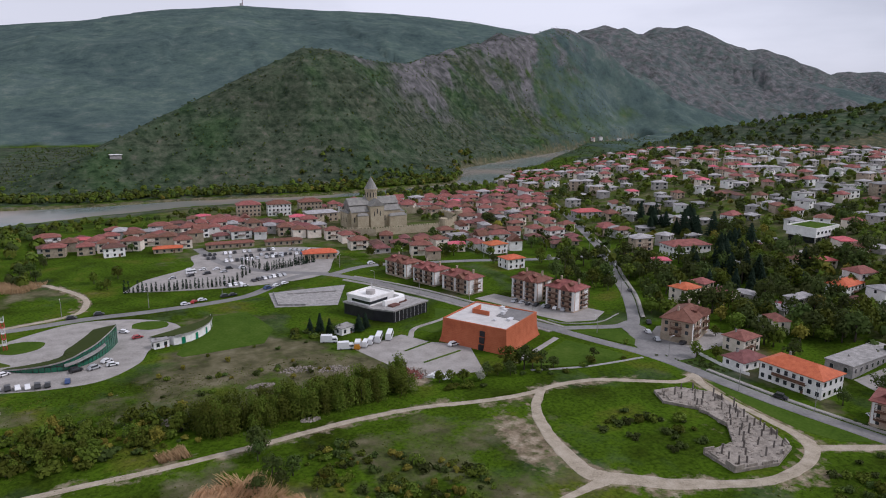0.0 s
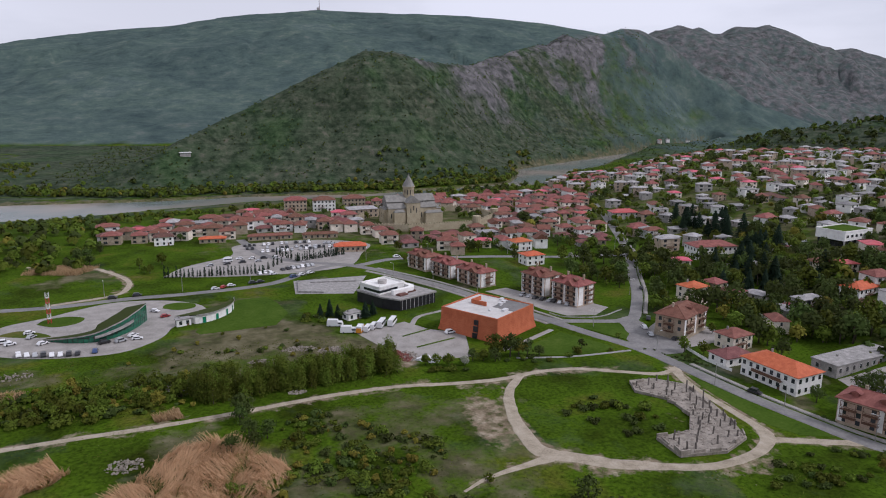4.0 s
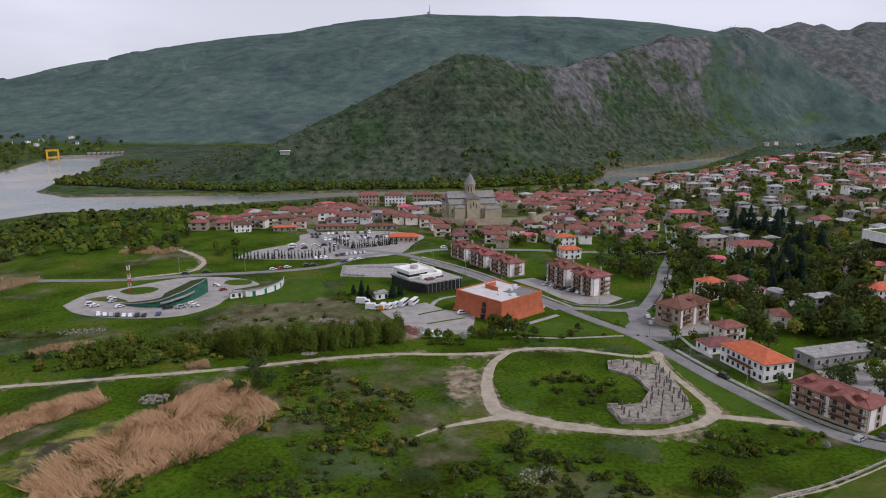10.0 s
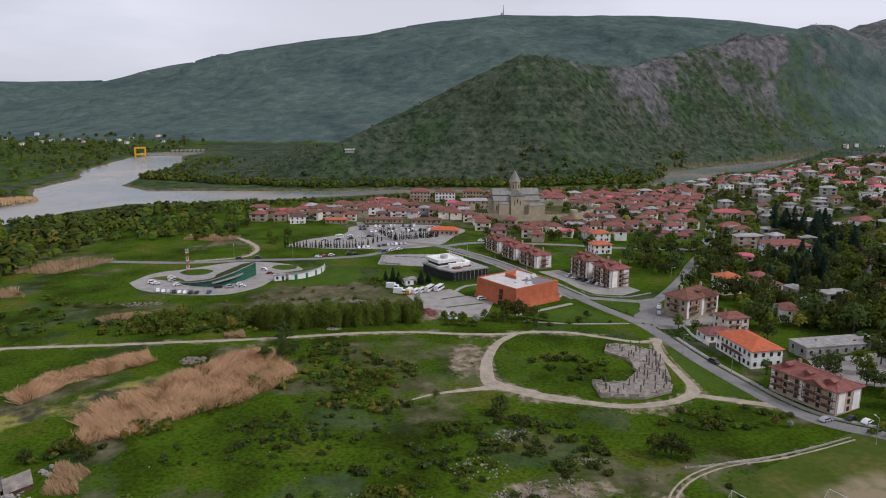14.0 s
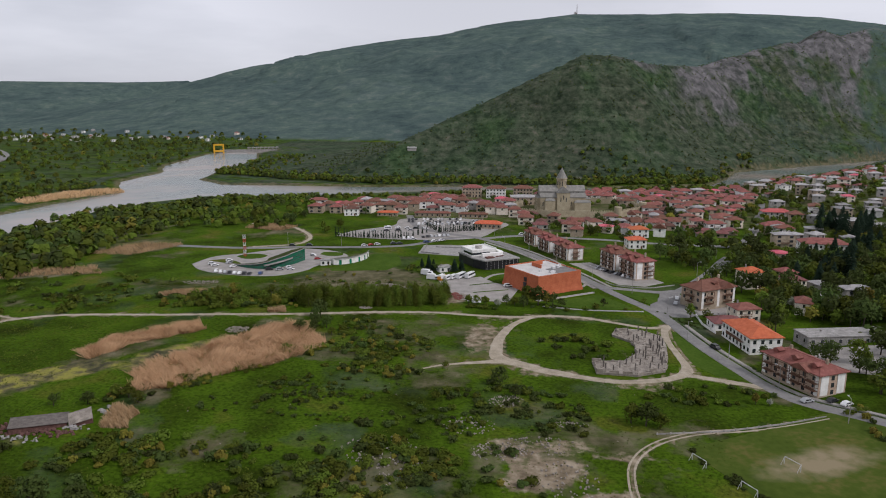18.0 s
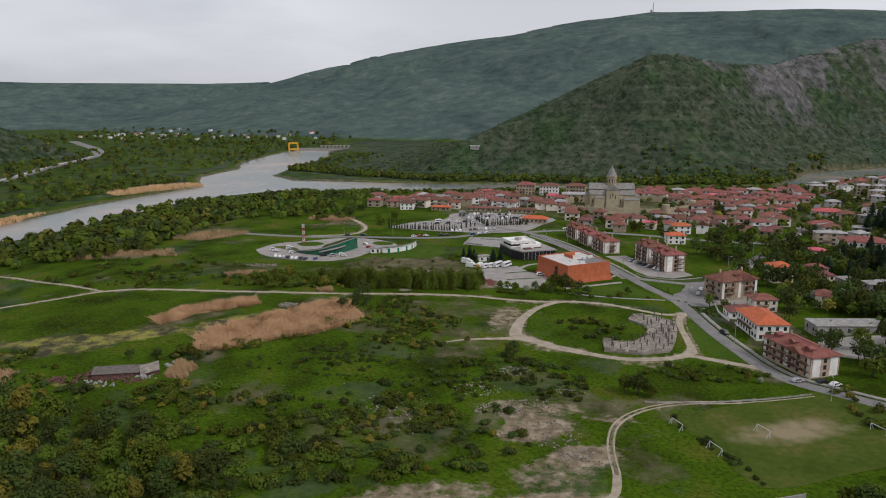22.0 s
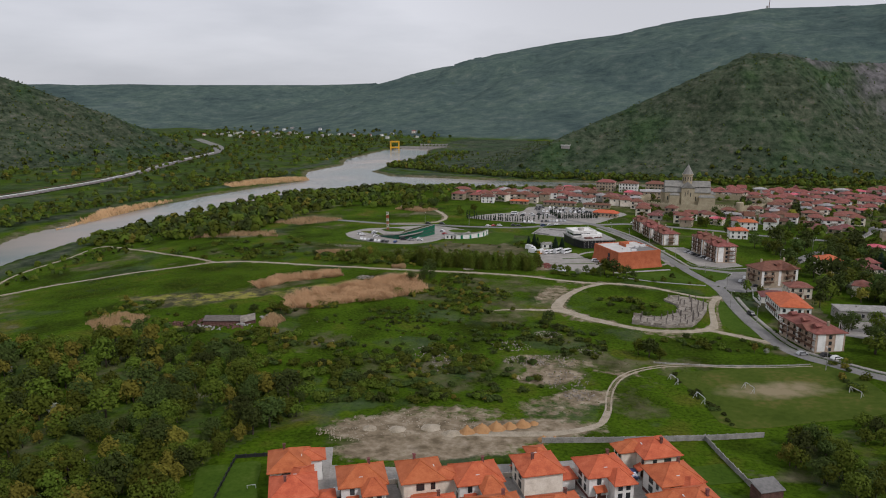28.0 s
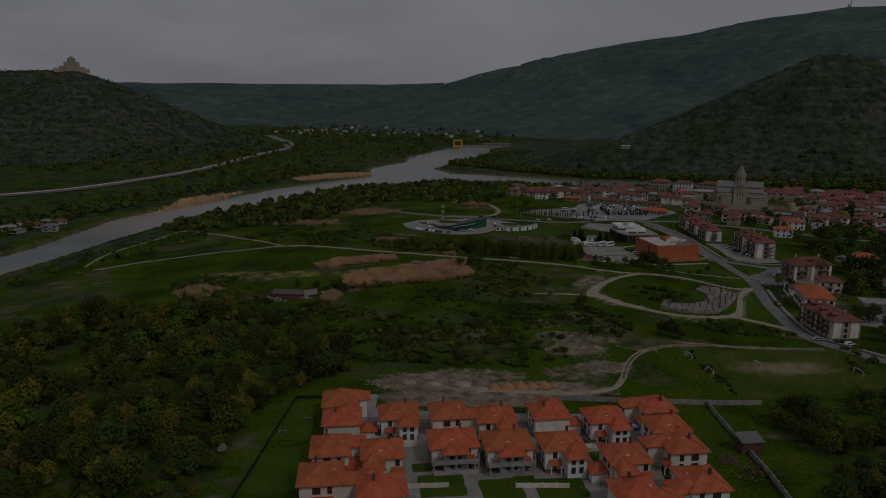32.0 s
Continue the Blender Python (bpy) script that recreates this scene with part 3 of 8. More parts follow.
def box(bm, x0, y0, z0, x1, y1, z1, taper=0.0):
    """A box between two corners; taper draws its top in on all sides."""
    t = taper
    v = [bm.verts.new(p) for p in ((x0, y0, z0), (x1, y0, z0), (x1, y1, z0), (x0, y1, z0),
                                   (x0 + t, y0 + t, z1), (x1 - t, y0 + t, z1), (x1 - t, y1 - t, z1), (x0 + t, y1 - t, z1))]
    for f in ((3, 2, 1, 0), (4, 5, 6, 7), (0, 1, 5, 4), (1, 2, 6, 5), (2, 3, 7, 6), (3, 0, 4, 7)):
        bm.faces.new([v[i] for i in f])
    return v


def prism(bm, outline, z0, z1):
    """An upright body over a plan outline, counter-clockwise."""
    lo = [bm.verts.new((x, y, z0)) for x, y in outline]
    hi = [bm.verts.new((x, y, z1)) for x, y in outline]
    bm.faces.new(hi)
    bm.faces.new(lo[::-1])
    for i in range(len(lo)):
        j = (i + 1) % len(lo)
        bm.faces.new((lo[i], lo[j], hi[j], hi[i]))


def tube(bm, a, b, r0, r1=None, sides=6):
    """A tapered rod from a to b."""
    a, b, r1 = Vector(a), Vector(b), r0 if r1 is None else r1
    q = (b - a).to_track_quat("Z", "Y")
    rings = []
    for p, r in ((a, r0), (b, r1)):
        rings.append([bm.verts.new(p + q @ Vector((r * math.cos(i * math.tau / sides), r * math.sin(i * math.tau / sides), 0))) for i in range(sides)])
    for i in range(sides):
        j = (i + 1) % sides
        bm.faces.new((rings[0][i], rings[0][j], rings[1][j], rings[1][i]))
    bm.faces.new(rings[1])
    bm.faces.new(rings[0][::-1])


def hip_roof(bm, w, d, z, rise, over=0.6, thick=0.22, gable=False, ridge=None):
    """A hipped or gabled roof over a w by d plan (long side x), with eaves of some thickness."""
    x, y = w / 2 + over, d / 2 + over
    r = (x if gable else max(0.3, x - y * 0.95)) if ridge is None else ridge
    lo = [bm.verts.new(p) for p in ((-x, -y, z), (x, -y, z), (x, y, z), (-x, y, z))]
    ev = [bm.verts.new(p) for p in ((-x, -y, z + thick), (x, -y, z + thick), (x, y, z + thick), (-x, y, z + thick))]
    a, b = bm.verts.new((-r, 0, z + rise)), bm.verts.new((r, 0, z + rise))
    bm.faces.new(lo[::-1])
    for i in range(4):
        j = (i + 1) % 4
        bm.faces.new((lo[i], lo[j], ev[j], ev[i]))
    bm.faces.new((ev[0], ev[1], b, a))
    bm.faces.new((ev[1], ev[2], b))
    bm.faces.new((ev[2], ev[3], a, b))
    bm.faces.new((ev[3], ev[0], a))


def spline(points, step=2.0):
    """A smooth line through a few points of the plan."""
    pts = [np.array(p, float) for p in points]
    pts = [2 * pts[0] - pts[1]] + pts + [2 * pts[-1] - pts[-2]]
    out = []
    for i in range(1, len(pts) - 2):
        p0, p1, p2, p3 = pts[i - 1 : i + 3]
        n = max(2, int(np.linalg.norm(p2[:2] - p1[:2]) / step))
        for s in np.linspace(0, 1, n, endpoint=False):
            out.append(0.5 * (2 * p1 + (p2 - p0) * s + (2 * p0 - 5 * p1 + 4 * p2 - p3) * s * s + (3 * p1 - p0 - 3 * p2 + p3) * s**3))
    return np.array(out + [pts[-2]])


def ribbon(name, points, width, material, lift=0.1, label="", category="road", ragged=0.0, step=2.0, seed=1, thick=0.4):
    """A road or track laid along a line on the ground."""
    c = spline(points, step)
    t = np.gradient(c[:, :2], axis=0)
    t /= np.linalg.norm(t, axis=1)[:, None]
    nrm = np.stack([-t[:, 1], t[:, 0]], 1)
    cols = 7
    verts, faces = [], []
    half = (c[:, 2] if c.shape[1] > 2 else np.full(len(c), width)) / 2
    for j in range(cols):
        s = -1 + 2 * j / (cols - 1)
        w = half.copy()
        if ragged:
            w = w * (1 + ragged * (vnoise(c[:, 0] / 3.1 + j // 4 * 50, c[:, 1] / 3.1, seed) - 0.5))
        p = c[:, :2] + nrm * (w * s)[:, None]
        z = height(p[:, 0], p[:, 1]) + lift - (thick if j in (0, cols - 1) else 0)
        verts += [(*q, h) for q, h in zip(p.tolist(), z.tolist())]
    m = len(c)
    for j in range(cols - 1):
        faces += [(j * m + i, j * m + i + 1, (j + 1) * m + i + 1, (j + 1) * m + i) for i in range(m - 1)]
    me = bpy.data.meshes.new(name)
    me.from_pydata(verts, [], [f[::-1] for f in faces])
    me.materials.append(material)
    return tagged(new(name, me), label, category, kind="structure")


def sheet(name, outline, material, lift, label, category="pavement", step=3.0, thick=0.3, rounded=True):
    """A paved or planted area, laid on the ground inside an outline."""
    bm = bmesh.new()
    if rounded:
        c = spline(list(outline) + [outline[0]], step)[:-1]
    else:
        c = np.concatenate([np.linspace(p, q, max(2, int(math.dist(p, q) / step)), endpoint=False) for p, q in zip(outline, outline[1:] + outline[:1])])
    mid = c.mean(0)
    rings = 10
    prev = None
    for k in range(rings + 1):
        f = 1 - k / rings
        row = []
        for p in c:
            x, y = mid + (p - mid) * f if k < rings else mid
            row.append(bm.verts.new((x, y, 0)))
            if k == rings:
                break
        if prev is not None:
            m = len(prev)
            for i in range(m):
                j = (i + 1) % m
                if len(row) > 1:
                    bm.faces.new((prev[i], prev[j], row[j], row[i]))
                else:
                    bm.faces.new((prev[i], prev[j], row[0]))
        else:
            skirt = row
        prev = row
    co = np.array([v.co[:2] for v in bm.verts])
    for v, h in zip(bm.verts, height(co[:, 0], co[:, 1])):
        v.co.z = h + lift
    low = [bm.verts.new(v.co - Vector((0, 0, thick))) for v in skirt]
    for i in range(len(skirt)):
        j = (i + 1) % len(skirt)
        bm.faces.new((low[i], low[j], skirt[j], skirt[i]))
    bmesh.ops.recalc_face_normals(bm, faces=bm.faces)
    return tagged(new(name, mesh_of(name, bm, material)), label, category, kind="structure")


# ---- the ground: one sheet from under the camera to the horizon ----
def inside(poly, x, y):
    """Which places lie inside an outline."""
    hit = np.zeros(np.shape(x), bool)
    for (x0, y0), (x1, y1) in zip(poly, poly[1:] + poly[:1]):
        hit ^= ((y0 > y) != (y1 > y)) & (x < (x1 - x0) * (y - y0) / (y1 - y0 + 1e-12) + x0)
    return hit


def spot(x, y, cx, cy, rx, ry, turn=0.0):
    """1 in the middle of an oval patch, falling to 0 past its rim."""
    c, s = math.cos(radians(turn)), math.sin(radians(turn))
    u, v = ((x - cx) * c + (y - cy) * s) / rx, (-(x - cx) * s + (y - cy) * c) / ry
    return 1 - smooth(0.55, 1.25, np.hypot(u, v))


TRACKS = [([(-214, 103), (-196, 121), (-177, 137), (-155, 152), (-135, 163), (-120, 174), (-104, 178.5), (-72, 181), (-40, 181.8), (-8, 183), (22, 186.5), (46, 190.5), (68, 191.5), (91, 188), (107, 187.2), (118, 189), (128, 189), (137.5, 187), (147, 182), (156, 177), (162, 174.5), (169, 176.3), (175, 180)], 3.4),
          ([(-232, 112), (-252, 145), (-259, 170), (-261, 200), (-266, 240), (-216, 220), (-176, 201), (-148, 189), (-119, 175)], 2.4),
          ([(114, 188.6, 3.6), (104.5, 177, 4.6), (98.7, 162.4, 5.4), (96, 147, 6.6), (96.5, 136, 8.0), (105.5, 128.4, 7.6), (115, 122.3, 7.2), (125, 118, 5.4), (134.4, 114.8, 4.8), (145.4, 114.9, 4.6), (156, 118, 4.8), (163, 123.6, 6.0), (165.3, 131, 4.4), (165.3, 143, 3.8), (165.6, 158, 3.8), (167, 169, 4.4), (170.5, 178, 6.0)], 5.0),
          ([(97, 132, 5.5), (85.4, 129.8, 3.0), (76.1, 127.3, 2.0), (68.6, 123.2, 1.2)], 2.2),
          ([(162, 122.5), (169.7, 119), (177.4, 115.7), (187, 111.8)], 4.6),
          ([(86, -4, 4.0), (104, 2, 4.5), (114, 6, 4.0), (122, 11.5, 3.6), (127, 18, 2.6), (128, 27, 2.2), (127.5, 41, 2.0), (130, 56, 2.0), (138.4, 68, 1.9), (152, 75.6, 1.7), (170, 79.5, 1.6), (196, 88.5, 1.6)], 1.2),
          ([(-62, 334), (-36, 345), (-31, 362), (-34, 378), (-46, 398), (-57, 409), (-90, 420)], 4.0)]


def build_ground():
    cx, cy = 80.0, -100.0
    az = np.concatenate([np.linspace(-80, 80, 720), np.linspace(80, 280, 60)[1:-1]])
    rad = np.concatenate([[0.0], np.geomspace(12, 700, 210), np.geomspace(700, 2400, 190)[1:], np.geomspace(2400, 6200, 60)[1:]])
    a, r = np.meshgrid(np.radians(az), rad)
    x, y = cx + r * np.sin(a), cy + r * np.cos(a)
    z = height(x, y)
    na, nr = len(az), len(rad)
    idx = np.arange(na * nr).reshape(nr, na)
    nxt = np.roll(idx, -1, axis=1)
    quads = np.stack([idx[:-1], idx[1:], nxt[1:], nxt[:-1]], -1).reshape(-1, 4)
    me = bpy.data.meshes.new("ground")
    me.vertices.add(na * nr)
    me.vertices.foreach_set("co", np.stack([x, y, z], -1).astype(np.float32).ravel())
    me.loops.add(quads.size)
    me.loops.foreach_set("vertex_index", quads[:, ::-1].astype(np.int32).ravel())
    me.polygons.add(len(quads))
    me.polygons.foreach_set("loop_start", np.arange(0, quads.size, 4, dtype=np.int32))
    me.polygons.foreach_set("loop_total", np.full(len(quads), 4, np.int32))
    me.update(calc_edges=True)
    me.polygons.foreach_set("use_smooth", np.ones(len(quads), bool))
    # cover layers
    gap = river_gap(x, y)
    fn, fb, fl, ff, fe = (flank(c, x, y)[1] for c in (CREST_NEAR, CREST_BACK, CREST_LEFT, CREST_FAR, CREST_EAST))
    fs = np.maximum.reduce([flank(c, x, y)[1] for c in CREST_SPURS])
    scrub = np.maximum.reduce([smooth(0.0, 0.12, fn), smooth(0.0, 0.1, fl), smooth(0, 0.1, fe)])
    hazy_forest = np.maximum.reduce([smooth(0.0, 0.06, fb), smooth(0, 0.05, ff)]) * (1 - smooth(0.02, 0.1, fn)) * (1 - smooth(0.02, 0.1, fl))
    steep = np.hypot(*np.gradient(z)) / np.hypot(np.gradient(x, axis=0), np.gradient(y, axis=0)).clip(0.5)
    strata = fbm(x / 60, y / 60, 5, 61)
    rock_and_haze = smooth(0.5, 0.95, fn) * smooth(330, 560, x) * (0.25 + 0.85 * smooth(0.40, 0.58, strata)) + 0.5 * smooth(0.92, 0.99, fn) * smooth(290, 330, x) * (x < 420)
    rock_and_haze = rock_and_haze * (1 - 0.8 * smooth(950, 1250, x)) * (fs < fn)
    # pale rock colour spread over the spurs, painted in for their haze
    rock_and_haze = np.maximum(rock_and_haze, 0.6 * smooth(0.05, 0.3, fs))
    # eastward the near crest passes to the blued forest colour, again for haze
    scrub = scrub * (1 - 0.8 * smooth(500, 1300, x) * (fn > 0))
    hazy_forest = np.maximum(hazy_forest, 0.8 * smooth(500, 1300, x) * smooth(0.0, 0.06, fn))
    hazy_forest, scrub = np.maximum(hazy_forest, smooth(0.0, 0.05, fs)), np.where((fs > 0.02) & (fs > fn), 0, scrub)
    dirt = np.zeros_like(x)
    for p in ((90, 160, 8, 22, -8, 0.62), (108, 122, 12, 4, -30, 0.55), (145, 110, 16, 4, 0, 0.5), (106, 50, 14, 8, 30, 0.85), (120, 36, 12, 7, 20, 0.8), (112, 66, 10, 5, 0, 0.6),
              (185, 60, 20, 6, 12, 0.45), (72, -4, 26, 12, 18, 0.9), (84, -14, 32, 9, 24, 0.85), (102, 4, 30, 9, 24, 0.85), (80, 10, 22, 7, 16, 0.6), (112, 26, 16, 10, 30, 0.5), (100, 60, 14, 7, -60, 0.6), (128, 60, 12, 3, 0, 0.55), (76, 214, 8, 10, 0, 0.7), (145, 143, 14, 20, 0, 0.35)):
        dirt = np.maximum(dirt, p[5] * spot(x, y, *p[:5]))
    brown = np.zeros_like(x)
    for p in ((25, 255, 40, 28, 0, 0.75), (55, 235, 25, 16, -20, 0.75), (-10, 230, 25, 14, 0, 0.5), (85, 150, 14, 26, 0, 0.4), (-52, 133, 22, 10, 45, 0.6), (64, 44, 30, 22, 0, 0.45), (-158, 262, 42, 13, 0, 0.95), (-135, 326, 22, 16, 30, 0.8), (104, 56, 20, 20, 0, 0.5), (20, 215, 40, 12, 10, 0.55), (-70, 235, 40, 14, 0, 0.5), (-60, 385, 30, 12, 30, 0.7)):
        brown = np.maximum(brown, p[5] * spot(x, y, *p[:5]))
    marsh = np.maximum.reduce([0.85 * spot(x, y, -62, 110, 26, 9, 38), 0.7 * spot(x, y, -90, 100, 30, 8, 20), 0.5 * spot(x, y, -40, 128, 20, 6, 42), 0.5 * spot(x, y, -50, 60, 14, 5, 0), 0.7 * spot(x, y, -78, 92, 30, 9, 35), 0.5 * spot(x, y, -118, 95, 22, 5, 0), 0.7 * spot(x, y, -28, 132, 9, 26, -38)])
    town = smooth(-20, 40, x) * smooth(400, 440, y) * (1 - smooth(760, 800, y)) + smooth(20, 60, x - 215 - 0.33 * (y - 180)) * (1 - fe) * (y > 150) * (fn == 0) * (fs == 0) * (fb == 0) * (np.hypot(x, y) < 1150)
    brown = np.maximum(brown, 0.5 * np.clip(town, 0, 1))
    sand = (1 - smooth(3, 16, gap)) * 0.6
    scrub = np.maximum(scrub, 0.75 * smooth(1, 0, np.abs(gap - 30) / 30) * (1 - smooth(60, 160, x)))
    meadow = (x > -230) & (x < 215) & (y > -140) & (y < 420)
    brown = np.maximum(brown, np.where(meadow, 0.5 * smooth(0.55, 0.70, fbm(x / 34, y / 34, 4, 81)), 0))
    scrub = np.maximum(scrub, np.where(meadow, 0.4 * smooth(0.53, 0.66, fbm(x / 22, y / 22, 4, 91)), 0))
    wood = inside([(-130, -50), (-110, 10), (-62, 40), (-20, 30), (20, 12), (40, 4), (34, -26), (30, -40), (44, -84), (50, -110), (-40, -140), (-110, -120)], x, y) | inside([(178, 20), (200, 34), (216, 28), (226, -10), (214, -60), (186, -60), (182, -20)], x, y)
    scrub, brown = np.where(wood, 0.3, scrub), np.where(wood, 0.3, brown)
    for line, wide in TRACKS:
        d, _ = along(line, x, y)
        dirt = np.maximum(dirt, 0.6 * (1 - smooth(0.5 * wide, 1.05 * wide, d)))
    plain = ((x < -420) | ((y > 860) & (x < 200))) & (scrub < 0.2) & (hazy_forest < 0.2)
    scrub = np.where(plain, np.where(x < -420, 0.45, 0.85), scrub)
    lush = inside([(104, 182), (100, 160), (100, 144), (108, 133), (124, 123), (140, 116), (153, 119), (163, 127), (167, 142), (167, 160), (160, 176), (140, 185), (120, 187)], x, y)
    brown, scrub, dirt = np.where(lush, 0.1, brown), np.where(lush, 0.12, scrub), np.where(lush, np.minimum(dirt, 0.15), dirt)
    for name, rgb in (("cover", (np.maximum(dirt, sand * 0.5), scrub, rock_and_haze)), ("cover2", (hazy_forest, np.maximum(brown, sand), marsh))):
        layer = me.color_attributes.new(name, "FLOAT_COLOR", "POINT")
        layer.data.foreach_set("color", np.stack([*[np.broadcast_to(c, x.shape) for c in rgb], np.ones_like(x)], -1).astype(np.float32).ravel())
    me.materials.append(M_GROUND)
    return tagged(new("ground", me), "green spring valley floor rising to scrub-covered hills", "ground", kind="structure")


ground = build_ground()
bm = bmesh.new()
vs = [bm.verts.new(p) for p in ((-700, -400, WATER), (1700, -400, WATER), (1700, 1900, WATER), (-700, 1900, WATER))]
bm.faces.new(vs)
river = tagged(new("water", mesh_of("water", bm, M_WATER)), "wide calm silty river below the town", "river", kind="structure")

# ---- roads, tracks and paved areas ----
ribbon("road", [(262, 48), (230, 68), (215, 79.4), (204.8, 89.8), (193.4, 101), (187, 114), (183.5, 127), (180.5, 139), (177.8, 152), (175.5, 166), (173.6, 180), (171.5, 192), (167.5, 205), (161, 219), (153.5, 239), (146, 259.6), (136.5, 284), (118, 329), (90, 372), (70, 372), (40, 345), (0, 338), (-30, 336), (-66, 330), (-120, 338)], 7.2, M_ASPHALT, 0.16, "grey asphalt road through the edge of the town")


def beside(points, off):
    """The same line, shifted to one side."""
    c = spline(points, 6.0)[:, :2]
    t = np.gradient(c, axis=0)
    t /= np.linalg.norm(t, axis=1)[:, None]
    return [tuple(p) for p in (c + np.stack([-t[:, 1], t[:, 0]], 1) * off).tolist()]


MAIN_EAST = [(262, 48), (230, 68), (215, 79.4), (204.8, 89.8), (193.4, 101), (187, 114), (183.5, 127), (180.5, 139), (177.8, 152), (175.5, 166), (173.9, 178)]
MAIN_WEST = [(153.5, 239), (146, 259.6), (136.5, 284), (118, 329), (98, 360)]
for line, off in ((MAIN_EAST, -4.9), (MAIN_WEST, -4.9), (MAIN_WEST, 4.7), ([(195.3, 240.5), (217, 272.3), (237, 307.6), (254, 335), (272, 368), (308, 444)], -4.5)):
    ribbon("pavement", beside(line, off), 1.9, M_PAVING, 0.27, "pale concrete pavement beside the road", "pavement", step=3.0)
    ribbon("kerb", beside(line, off + (1.05 if off < 0 else -1.05)), 0.28, M_CONCRETE, 0.31, "pale concrete kerb along the road", "kerb", step=3.0)
ribbon("road", [(172, 205), (178, 217), (185, 228.6), (195.3, 240.5), (217, 272.3), (237, 307.6), (254, 335), (272, 368), (308, 444), (350, 540), (380, 620)], 7.0, M_ASPHALT, 0.14, "grey asphalt street climbing into the town")
ribbon("road", [(149, 252), (155, 241.5), (167, 236.5), (180, 232.5), (189, 235)], 6.0, M_ASPHALT, 0.15, "grey asphalt slip road past the flats")
sheet("road", [(168, 196), (174, 190), (183, 189.5), (190, 195), (188.5, 203), (186, 213), (190, 226), (190, 236), (181, 233), (178, 222), (171, 211)], M_ASPHALT, 0.12, "grey asphalt junction in front of the corner block", "road", rounded=False)
ribbon("road", [(92, 372), (120, 384), (166, 374), (215, 360), (262, 352)], 7.5, M_ASPHALT, 0.13, "grey asphalt road beside the old town")
ribbon("road", [(90, 374), (60, 392), (40, 420), (30, 470)], 8.0, M_ASPHALT, 0.12, "grey asphalt road to the car park")
for (line, wide), lift, what in zip(TRACKS, (0.10, 0.08, 0.09, 0.07, 0.08, 0.08, 0.09), ("pale rutted dirt track across the meadow", "pale dirt track along the river bank", "pale dirt loop round the ruins", "faint pale dirt track", "pale dirt spur to the road", "worn dirt track beside the sports field", "pale winding dirt track")):
    if "sports" in what:
        # past its bend the track is a pair of ruts
        for off in (-0.85, 0.85):
            ribbon("dirt_track", beside([p[:2] for p in line[4:]], off), 0.8, M_TRACK, lift, "worn wheel rut beside the sports field", "dirt track", 0.5)
        line = line[:6]
    ribbon("dirt_track", line, wide, M_TRACK, lift, what, "dirt track", 0.32)
# ---- buildings ----
def window_mesh(name, w, h, frame_mat=None, glass=None, depth=0.12, bars=1):
    """A framed window facing -y, centred on its own origin: one frame with its panes set in."""
    bm = bmesh.new()
    t, n = 0.09, bars + 1
    xs = np.linspace(-w / 2 - t, w / 2 + t, n + 1)
    z0, z1 = -h / 2 - t, h / 2 + t
    fr = [[bm.verts.new((x, -0.09, z)) for x in xs] for z in (z0, z1)]
    bk = [[bm.verts.new((x, depth, z)) for x in xs] for z in (z0, z1)]
    front = [bm.faces.new((fr[0][i], fr[0][i + 1], fr[1][i + 1], fr[1][i])) for i in range(n)]
    for i in range(n):
        bm.faces.new((bk[0][i + 1], bk[0][i], bk[1][i], bk[1][i + 1]))
        bm.faces.new((bk[0][i], bk[0][i + 1], fr[0][i + 1], fr[0][i]))
        bm.faces.new((fr[1][i], fr[1][i + 1], bk[1][i + 1], bk[1][i]))
    bm.faces.new((bk[0][0], fr[0][0], fr[1][0], bk[1][0]))
    bm.faces.new((fr[0][n], bk[0][n], bk[1][n], fr[1][n]))
    bmesh.ops.inset_individual(bm, faces=front, thickness=0.075, depth=-0.06)
    for f in front:
        f.material_index = 1
    return mesh_of(name, bm, [frame_mat or M_WHITE, glass or M_DARKGLASS])


W_STD = window_mesh("window", 1.1, 1.4)
W_TALL = window_mesh("window", 1.2, 2.0)
W_WIDE = window_mesh("window", 2.0, 1.4, bars=2)
W_BROWN = window_mesh("window", 1.1, 1.4, M_WOOD)
W_ARCH = window_mesh("window", 0.7, 3.6, M_STONE, bars=0)


def balcony_mesh(w, d=1.3, wood=True):
    """A railed balcony facing -y, its floor at the origin's height."""
    bm = bmesh.new()
    box(bm, -w / 2, -d, -0.15, w / 2, 0.05, 0.02)
    for x in np.linspace(-w / 2 + 0.05, w / 2 - 0.05, max(5, int(w / 0.35))):
        box(bm, x - 0.03, -d + 0.02, 0, x + 0.03, -d + 0.08, 0.95)
    box(bm, -w / 2, -d, 0.92, w / 2, -d + 0.1, 1.02)
    for s in (-1, 1):
        box(bm, s * (w / 2 - 0.05) - 0.05, -d, 0.92, s * (w / 2 - 0.05) + 0.05, 0.05, 1.02)
        box(bm, s * (w / 2 - 0.08) - 0.07, -d, 0, s * (w / 2 - 0.08) + 0.07, -d + 0.14, 2.6)
    box(bm, -w / 2, -d, 2.5, w / 2, -d + 0.12, 2.66)
    return mesh_of("balcony", bm, M_WOOD if wood else M_CONCRETE)


B_WOOD = balcony_mesh(3.2)
B_WIDE = balcony_mesh(5.0)
B_BIG = balcony_mesh(4.4, 1.6)


